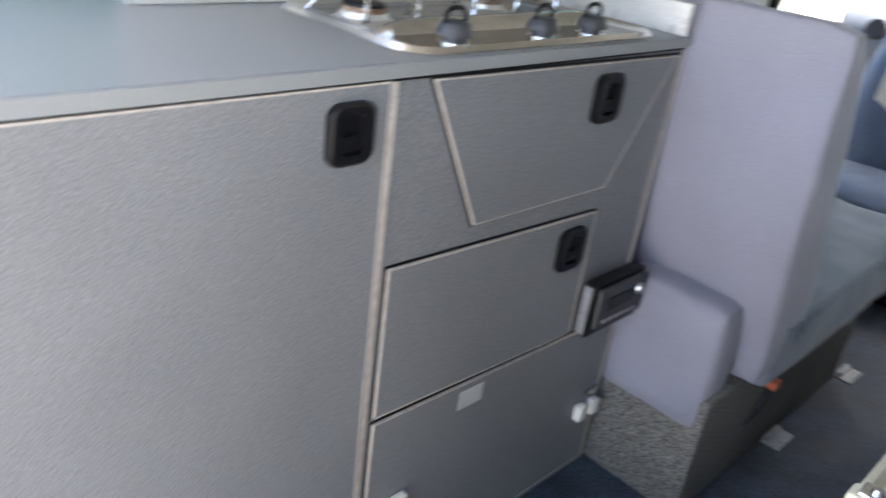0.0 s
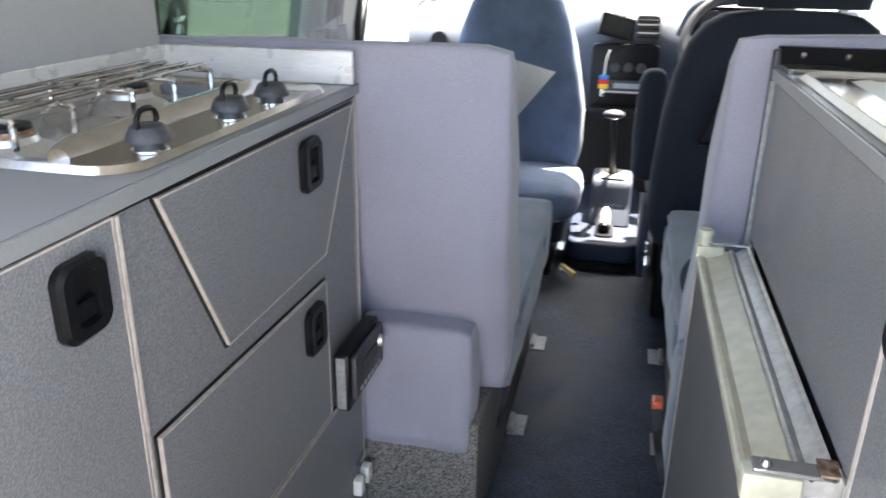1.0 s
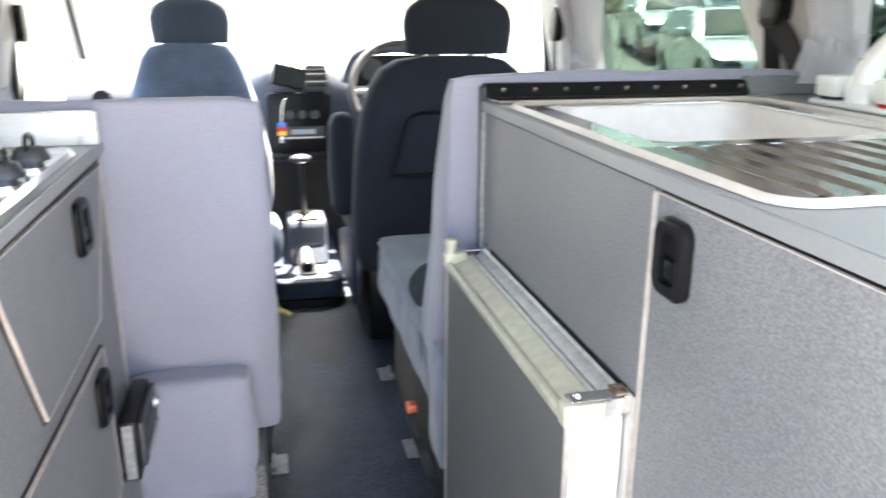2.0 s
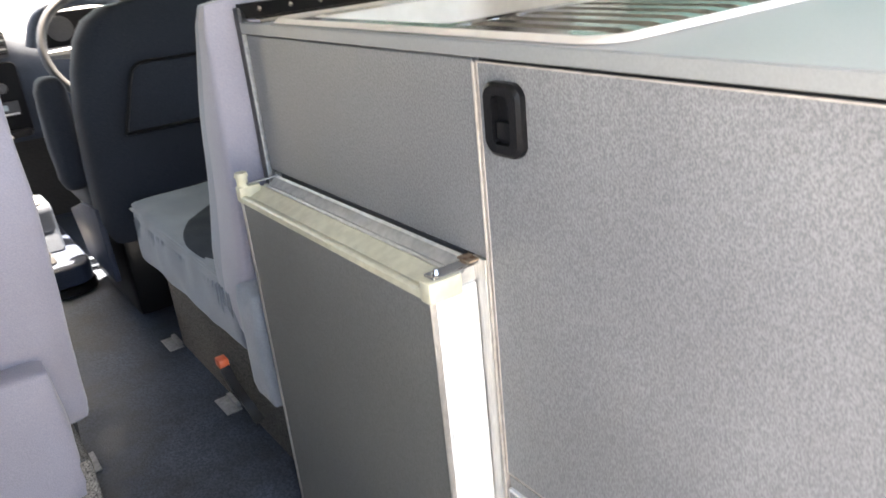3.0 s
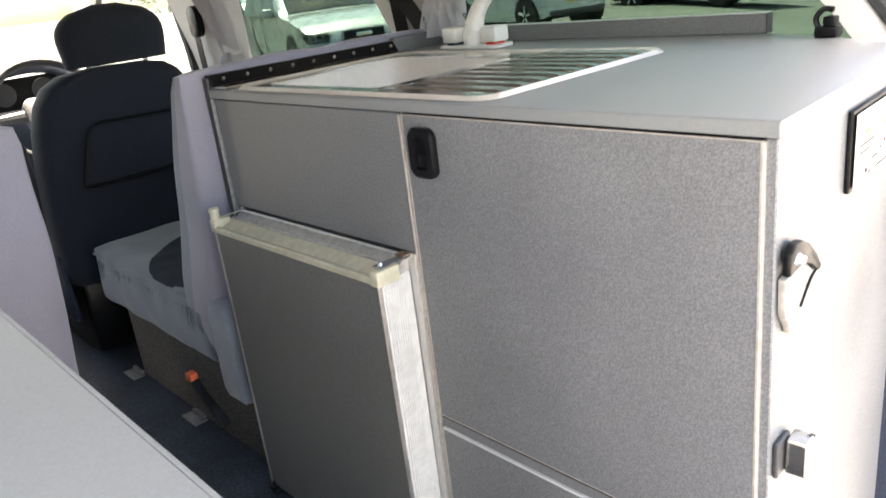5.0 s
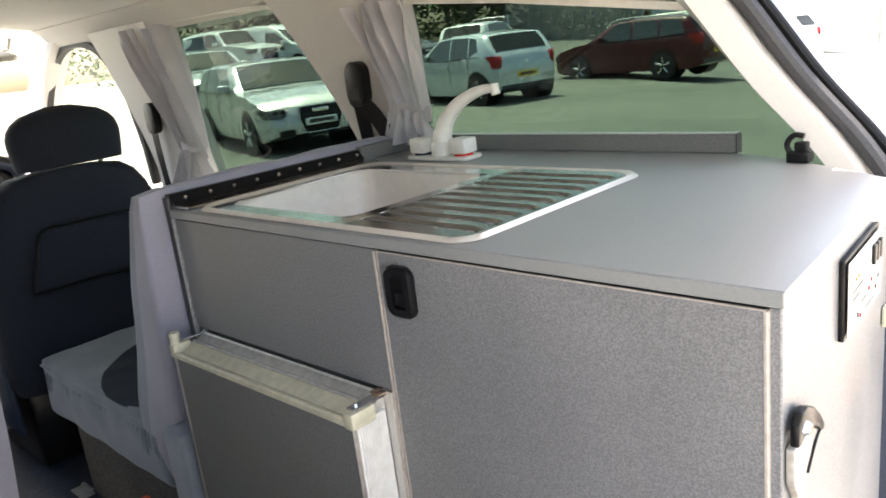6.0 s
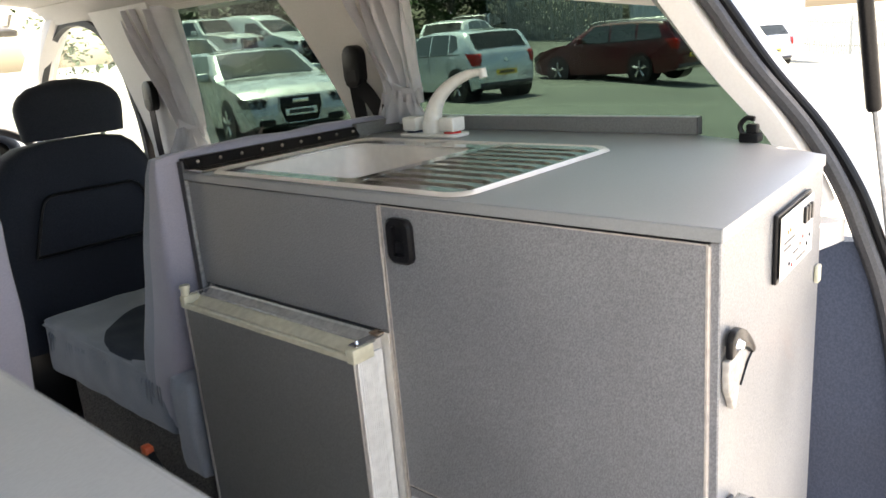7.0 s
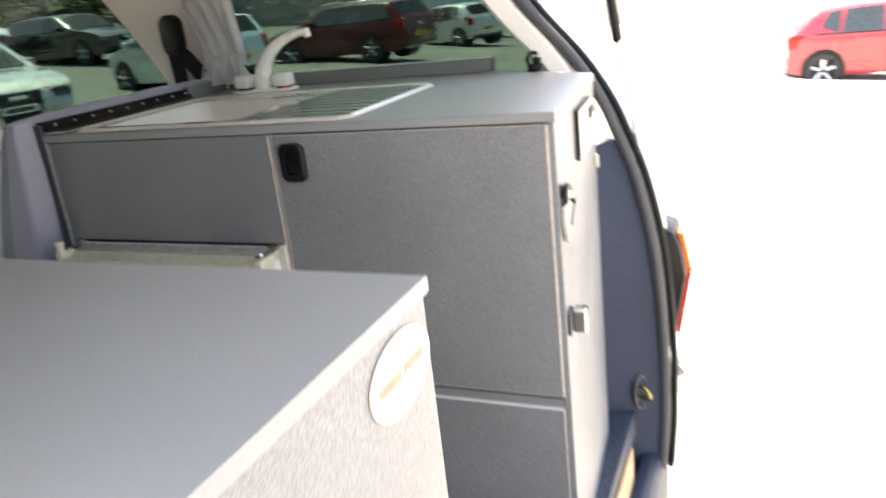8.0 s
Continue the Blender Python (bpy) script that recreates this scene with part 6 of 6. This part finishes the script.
    for ya, yb, fr, nm in screens:
        b = B()
        grid = []
        for i in range(7):
            y = ya + (yb - ya) * i / 6
            zt = topz(y)
            hw = half(zt - 0.03, y) * fr
            slope = (topz(yb) - topz(ya)) / (yb - ya)
            n = Vector((0, -slope, 1)).normalized() * 0.012
            grid.append([Vector((hw * q, y, zt - 0.03 * abs(q * fr) ** 3)) + n for q in (-1, -0.6, -0.2, 0.2, 0.6, 1)])
        vs = [[b.verts.new(p) for p in row] for row in grid]
        for i in range(6):
            for j in range(5):
                b.faces.new((vs[i][j], vs[i + 1][j], vs[i + 1][j + 1], vs[i][j + 1]))
        bmesh.ops.solidify(b, geom=b.faces[:], thickness=0.008)
        part(nm, b, M_CARGLASS, body, "dark glass screen", smooth=60)
    # nose and tail
    zn = topz(y1 - 0.25)
    front = list(reversed([(z, y) for y, z in top if y > y1 - 0.6]))
    rear = [(z, y) for y, z in top if y < y0 + 0.6]

    def nose_y(z):
        return interp(front, z) if z > front[0][0] else front[0][1]

    def tail_y(z):
        return interp(rear, z) if z > rear[0][0] else rear[0][1]

    def wrap(name, za, zb, end_y, sgn, s, run_side, run_end, material, label, parent, taper=0.35):
        """A lens that wraps a corner: along the flank, then across the end."""
        b, rows = B(), []
        for k in range(5):
            t = k / 4
            z = za + (zb - za) * t
            ye = end_y(z)
            side = run_side * (1 - taper * (1 - t))
            row = []
            for q in range(5):
                y = ye - sgn * side * (1 - q / 4)
                row.append((s * (half(z, y) + 0.010), y + sgn * 0.010 * q / 4, z))
            hx_ = half(z, ye)
            for q in (0.5, 1.0):
                row.append((s * (hx_ - run_end * q * (1 - taper * (1 - t))), ye + sgn * 0.014, z))
            rows.append(row)
        vs = [[b.verts.new(p) for p in row] for row in rows]
        for i in range(4):
            for j in range(6):
                b.faces.new((vs[i][j], vs[i][j + 1], vs[i + 1][j + 1], vs[i + 1][j]))
        bmesh.ops.solidify(b, geom=b.faces[:], thickness=0.02)
        return part(name, b, material, parent, label, smooth=60)

    for s in (-1, 1):
        hl = wrap("headlamp", zn - 0.23, zn - 0.085, nose_y, 1, s, 0.24, 0.34, M_LAMPGL, "clear headlamp", body)
        for q in (0.10, 0.22):
            zl = zn - 0.15
            part("reflector", disc(B(), (s * (half(zl, nose_y(zl)) - q), nose_y(zl) + 0.012, zl), (0, 1, 0), 0.045, 0.008, 14, 0.035), M_BLACK, hl)
        wrap("tail_light", belt_z - 0.22, belt_z + 0.03, tail_y, -1, s, 0.24, 0.13, M_RED, "red tail light", body, 0.5)
        fz = 0.33
        part("fog_intake", prism(B(), rrect(min(s * 0.44, s * 0.70), max(s * 0.44, s * 0.70), fz - 0.05, fz + 0.05, 0.03), "y", nose_y(fz) - 0.14, nose_y(fz) + 0.012, 0.004), M_BLACK, body, "dark fog lamp intake")
    yg = nose_y(0.5)
    gr = part("grille", prism(B(), [(-0.27, 0.30), (0.27, 0.30), (0.35, 0.52), (0.33, zn - 0.10), (-0.33, zn - 0.10), (-0.35, 0.52)], "y", yg - 0.16, yg + 0.016, 0.008), M_BLACK, body, "dark grille")
    rim_pts = [(x_, yg + 0.016, z_) for x_, z_ in ((-0.27, 0.30), (0.27, 0.30), (0.35, 0.52), (0.33, zn - 0.10), (-0.33, zn - 0.10), (-0.35, 0.52), (-0.27, 0.30))]
    part("surround", tube(B(), rim_pts, 0.011, 6), M_RIM, gr, "bright grille surround")
    for k in range(4):
        zs = 0.565 + k * 0.030
        if zs < zn - 0.19:
            part("slat", box(B(), -0.31, 0.31, yg + 0.0165, yg + 0.021, zs - 0.004, zs + 0.004), M_DKGREY, gr)
    part("badge", box(B(), -0.13, 0.13, yg + 0.022, yg + 0.028, zn - 0.20, zn - 0.14, 0.002), M_CHROME, gr, "bright badge shape")
    fp = part("number_plate", box(B(), -0.26, 0.26, yg + 0.018, yg + 0.028, 0.41, 0.52, 0.003), M_PLATE_W, body, "white number plate")
    part("print_bar", box(B(), -0.20, 0.20, yg + 0.0282, yg + 0.0295, 0.438, 0.494), M_DKGREY, body, "dark bar on the plate")
    yp = tail_y(0.60) - 0.004
    part("number_plate", box(B(), -0.26, 0.26, yp - 0.014, yp + 0.02, 0.52, 0.63, 0.003), plate, body, "yellow number plate")
    part("print_bar", box(B(), -0.20, 0.20, yp - 0.0155, yp - 0.0142, 0.548, 0.602), M_DKGREY, body, "dark bar on the plate")
    part("rear_badge", disc(B(), (0, tail_y(0.82) - 0.004, 0.82), (0, -1, 0.1), 0.045, 0.012, 16, 0.04), M_CHROME, body, "round badge shape")
    part("rear_bumper", box(B(), -w * 0.80, w * 0.80, y0 - 0.022, y0 + 0.12, 0.30, 0.38, 0.02), M_DKGREY, body, "dark bumper strip")
    for s in (-1, 1):
        # dark seals along roof edge and window line
        part("window_seal", sweep(B(), smooth_path([(s * (half(z, y) + 0.006), y, z) for y, z in ((top[3][0] + 0.02, belt_z + 0.03), ((y0 + y1) / 2 - 0.1, belt_z + 0.004), (max(p[0] for poly in glass_sides for p in poly), belt_z + 0.02))], 4), [(-0.006, -0.010), (0.006, -0.010), (0.006, 0.010), (-0.006, 0.010)], (0, 0, 1)), M_BLACK, body)
    T.matrix_world = pose(c.x, c.y, ground_z(c.x, c.y) + 0.0, 0, 0, math.degrees(math.atan2(-hx, hy)))
    return T


ESTATE = [(-2.30, 0.62), (-2.28, 0.95), (-2.20, 1.05), (-1.92, 1.42), (-1.2, 1.47), (-0.3, 1.475), (0.25, 1.43), (1.02, 1.00), (1.5, 0.95), (2.0, 0.84), (2.25, 0.70), (2.32, 0.48)]
EST_W = [[(0.62, 1.00), (0.14, 1.385), (-0.35, 1.40), (-0.38, 0.98)], [(-0.44, 0.98), (-0.41, 1.40), (-1.15, 1.395), (-1.2, 0.99)], [(-1.26, 0.99), (-1.21, 1.395), (-1.78, 1.35), (-1.95, 1.04)]]
HATCH = [(-1.86, 0.60), (-1.85, 0.92), (-1.78, 1.02), (-1.42, 1.43), (-0.9, 1.49), (-0.2, 1.49), (0.35, 1.42), (1.08, 1.02), (1.5, 0.93), (1.86, 0.78), (2.0, 0.62), (2.04, 0.44)]
HAT_W = [[(0.85, 1.01), (0.30, 1.385), (-0.18, 1.42), (-0.20, 0.98)], [(-0.26, 0.98), (-0.24, 1.42), (-0.88, 1.40), (-0.95, 1.0)], [(-1.01, 1.0), (-0.94, 1.40), (-1.18, 1.36), (-1.30, 1.12)]]
SCREEN_E = [(0.30, 0.98, 0.86, "windscreen_glass"), (-2.16, -1.95, 0.84, "rear_screen")]
SCREEN_H = [(0.40, 1.04, 0.86, "windscreen_glass"), (-1.73, -1.45, 0.84, "rear_screen")]
VAN = [(-1.75, 0.6), (-1.74, 1.6), (-1.65, 1.82), (-0.6, 1.85), (0.1, 1.80), (0.45, 1.62), (1.15, 1.10), (1.75, 0.92), (2.0, 0.72), (2.06, 0.46)]
VAN_W = [[(1.0, 1.08), (0.45, 1.5), (-0.05, 1.52), (-0.05, 1.05)]]
SCREEN_V = [(0.50, 1.10, 0.86, "windscreen_glass")]
SUV = [(-2.1, 0.65), (-2.08, 1.1), (-1.98, 1.25), (-1.85, 1.70), (-1.0, 1.76), (-0.2, 1.76), (0.25, 1.70), (0.75, 1.20), (1.5, 1.12), (2.0, 1.0), (2.1, 0.55)]
SUV_W = [[(0.5, 1.2), (0.15, 1.62), (-0.4, 1.64), (-0.4, 1.17)], [(-0.48, 1.17), (-0.46, 1.64), (-1.75, 1.6), (-1.8, 1.2)]]
SCREEN_S = [(0.28, 0.72, 0.88, "windscreen_glass"), (-1.97, -1.87, 0.85, "rear_screen")]

car("silver estate car facing the van, parked in the yard", "silver", (6.50, 10.65), (1, 1), (-0.30, -0.95), ESTATE, 0.925, 2.84, EST_W, SCREEN_E, 0.97)
car("pale ice-blue hatchback seen from behind", "iceblue", (12.10, 10.60), (-1, -1), (0.26, 0.966), HATCH, 0.87, 2.51, HAT_W, SCREEN_H, 0.96)
car("dark red estate car with bright roof rails", "maroon", (17.1, 9.03), (-1, -1), (0.14, 0.99), ESTATE, 0.90, 2.65, EST_W, SCREEN_E, 0.97, rails=True)
car("bright red hatchback in full sun", "red", (15.6, -1.20), (1, -1), (0.10, -0.99), HATCH, 0.87, 2.5, HAT_W, SCREEN_H, 0.96)
car("silver-green estate car behind another", "silver", (8.5, 16.6), (1, 1), (-0.30, -0.95), ESTATE, 0.90, 2.7, EST_W, SCREEN_E, 0.97)
car("white delivery van with a short nose", "white", (16.6, 22.9), (1, 1), (0.25, -0.97), VAN, 0.90, 2.7, VAN_W, SCREEN_V, 1.05, name="delivery_van")
car("white off-road car at the yard's edge", "white", (14.8, 24.0), (1, 1), (0.10, -0.99), SUV, 0.90, 2.6, SUV_W, SCREEN_S, 1.17)
car("black saloon in the shade of the trees", "black", (16.9, 18.5), (1, 1), (-0.1, -1.0), ESTATE, 0.90, 2.7, EST_W, SCREEN_E, 0.97)
car("white hatchback behind the ice-blue one", "white", (18.6, 17.6), (-1, -1), (0.95, 0.3), HATCH, 0.87, 2.5, HAT_W, SCREEN_H, 0.96)
car("dark blue-black car under the trees", "black", (24.6, 21.6), (-1, -1), (0.9, 0.4), HATCH, 0.87, 2.5, HAT_W, SCREEN_H, 0.96)
car("pale silver hatchback beyond the dark red estate", "silver", (25.6, 9.9), (-1, -1), (0.5, 0.86), HATCH, 0.88, 2.5, HAT_W, SCREEN_H, 0.96)
car("dark green car on the van's far side", "black", (-6.2, 8.2), (1, -1), (-0.2, 0.98), ESTATE, 0.90, 2.7, EST_W, SCREEN_E, 0.97)


# ---- fence, trees, container ----
M_FENCE = mat("grey_galvanised", (0.33, 0.34, 0.33), (0.42, 0.43, 0.42), 40, 0.5, 0.4, stain=0.15)
M_BARK = mat("bark", (0.05, 0.04, 0.03), (0.10, 0.08, 0.06), 30, 0.95, bump=1.0)
M_LEAF = mat("dark_leaves", (0.018, 0.032, 0.012), (0.045, 0.075, 0.025), 6, 0.8, stain=0.4, sscale=1.2, spec=0.08)
M_SHRUB = mat("pale_shrub", (0.24, 0.24, 0.18), (0.29, 0.285, 0.22), 8, 0.8, stain=0.3, sscale=1.0, spec=0.1)


def palisade(a, c, height, count, label):
    """A fence of upright pales on two rails between posts."""
    a, c = Vector(a), Vector(c)
    T = thing("fence", (a.x, a.y, ground_z(a.x, a.y)), label, "fence")
    d = (c - a).normalized()
    n = Vector((-d.y, d.x))
    def P(s, off, z):
        q = a + (c - a) * s + n * off
        return Vector((q.x, q.y, ground_z(q.x, q.y) + z))
    for z in (0.4, height - 0.4):
        part("rail", sweep(B(), [P(k / 8, 0.03, z) for k in range(9)], [(-0.02, -0.03), (0.02, -0.03), (0.02, 0.03), (-0.02, 0.03)], (0, 0, 1)), M_FENCE, T)
    for k in range(7):
        part("post", tube(B(), [P(k / 6, 0.08, 0), P(k / 6, 0.08, height)], 0.05, 6), M_FENCE, T)
    b = B()
    prism(b, [(-0.034, 0), (0.034, 0), (0.034, height - 0.08), (0, height), (-0.034, height - 0.08)], "y", -0.008, 0.008)
    me = mesh_of("pale", b, M_FENCE, 0)
    for k in range(count):
        o = new("pale", me)
        o.parent = T
        p = P((k + 0.5) / count, -0.01, 0) - T.location
        o.matrix_local = Matrix.Translation(p) @ pose(0, 0, 0, 0, 0, math.degrees(math.atan2(d.y, d.x)) + random.uniform(-2, 2))
    return T


palisade((31.4, 25.2), (33.2, 18.6), 2.6, 52, "grey galvanised palisade fence behind the yard")
palisade((46.0, 16.0), (37.5, -10.0), 2.0, 190, "long pale palisade fence at the far side of the yard")


def leaf_cluster(b, c, size, n, rnd):
    """Many small leaf blades about a centre."""
    for _ in range(n):
        d = Vector((rnd.gauss(0, 1), rnd.gauss(0, 1), rnd.gauss(0, 0.8)))
        p = Vector(c) + d * size * 0.5
        u = Vector((rnd.uniform(-1, 1), rnd.uniform(-1, 1), rnd.uniform(-0.6, 0.6))).normalized()
        w = u.cross(Vector((rnd.uniform(-1, 1), rnd.uniform(-1, 1), 1))).normalized()
        s = rnd.uniform(0.10, 0.24)
        vs = [b.verts.new(p + u * s), b.verts.new(p + w * s * 0.5), b.verts.new(p - u * s), b.verts.new(p - w * s * 0.5)]
        b.faces.new(vs)


def tree(x, y, height, spread, seed, label):
    rnd = random.Random(seed)
    z = ground_z(x, y)
    T = thing("tree", (x, y, z), label, "tree", "trees behind the yard")
    tr = B()
    trunk = smooth_path([(x, y, z), (x + rnd.uniform(-.1, .1), y, z + height * 0.3), (x + rnd.uniform(-.3, .3), y + rnd.uniform(-.3, .3), z + height * 0.7), (x + rnd.uniform(-.3, .3), y, z + height * 0.95)], 4)
    tube(tr, trunk, [0.24 * (1 - 0.85 * i / (len(trunk) - 1)) + 0.02 for i in range(len(trunk))], 8)
    cr = B()
    for k in range(26):
        t = rnd.uniform(0.10, 1.0)
        base = trunk[int(t * (len(trunk) - 1) * 0.95)]
        a = rnd.uniform(0, 6.28)
        ln = spread * (1.1 - 0.75 * t) * rnd.uniform(0.6, 1.1)
        tip = base + Vector((math.cos(a) * ln, math.sin(a) * ln, rnd.uniform(-0.1, 0.5)))
        tube(tr, [base, (base + tip) / 2 + Vector((0, 0, 0.1)), tip], [0.06, 0.04, 0.015], 5)
        for q in (0.45, 0.75, 1.0):
            leaf_cluster(cr, base + (tip - base) * q, 0.75 * (1.1 - 0.4 * t), 26, rnd)
    part("trunk", tr, M_BARK, T)
    part("crown", cr, M_LEAF, T, "dense dark leaves", smooth=0)
    return T


for i, (x, y, hh, sp) in enumerate(((20.0, 32, 8, 3.2), (22.4, 31.4, 7, 3.0), (26.0, 30.0, 8, 3.2), (29.4, 30.5, 7, 2.8), (21, 37, 9, 3.6), (28.5, 37, 9, 3.6), (30.2, 26.6, 8, 3.4), (33.6, 27.2, 8, 3.4), (36.8, 27.6, 8.5, 3.4), (40.0, 28.0, 8, 3.4), (34.5, 32, 9.5, 3.8))):
    tree(x, y, hh, sp, 40 + i, "dense dark green tree at the yard's edge")
b = B()
rnd = random.Random(9)
for i in range(150):
    t = rnd.random()
    leaf_cluster(b, (31.9 + 1.8 * t + rnd.uniform(0.3, 1.6), 25.2 - 6.4 * t, ground_z(35, 23) + rnd.uniform(0.1, 1.8)), 0.7, 16, rnd)
sh = new("shrubs", mesh_of("shrubs", b, M_SHRUB, 0))
tagged(sh, "pale tan shrubs behind the palisade fence", "shrubs", kind="stuff")
b = B()
for i in range(120):
    leaf_cluster(b, (rnd.uniform(14, 33), rnd.uniform(34.5, 38.5), ground_z(20, 36) + rnd.uniform(0.0, 3.0)), 1.0, 18, rnd)
sh = new("hedge", mesh_of("hedge", b, M_LEAF, 0))
tagged(sh, "dark hedge under the trees", "hedge", kind="stuff")
CT = thing("container", (37.5, 16.0, ground_z(37.5, 16)), "pale blue-white steel container beyond the dark red car", "container")
M_CONT = mat("container_paint", (0.50, 0.56, 0.60), (0.58, 0.64, 0.67), 20, 0.5, stain=0.12, sscale=0.8)
cz = ground_z(37.5, 16)
pts = []
for k in range(36):
    y = 13.2 + k * 0.2
    pts += [(37.0, y), (37.0, y + 0.08), (36.95, y + 0.11), (36.95, y + 0.17)]
pts += [(39.4, 20.4), (39.4, 13.2)]
part("shell", prism(B(), pts, "z", cz + 0.12, cz + 2.7), M_CONT, CT, smooth=15)
part("top_rail", box(B(), 36.93, 37.05, 13.15, 20.45, cz + 2.6, cz + 2.76, 0.01), M_CONT, CT)
part("bottom_rail", box(B(), 36.93, 37.05, 13.15, 20.45, cz, cz + 0.16, 0.01), M_DKGREY, CT)
CT.location += Vector((-3.0, -1.8, 0))
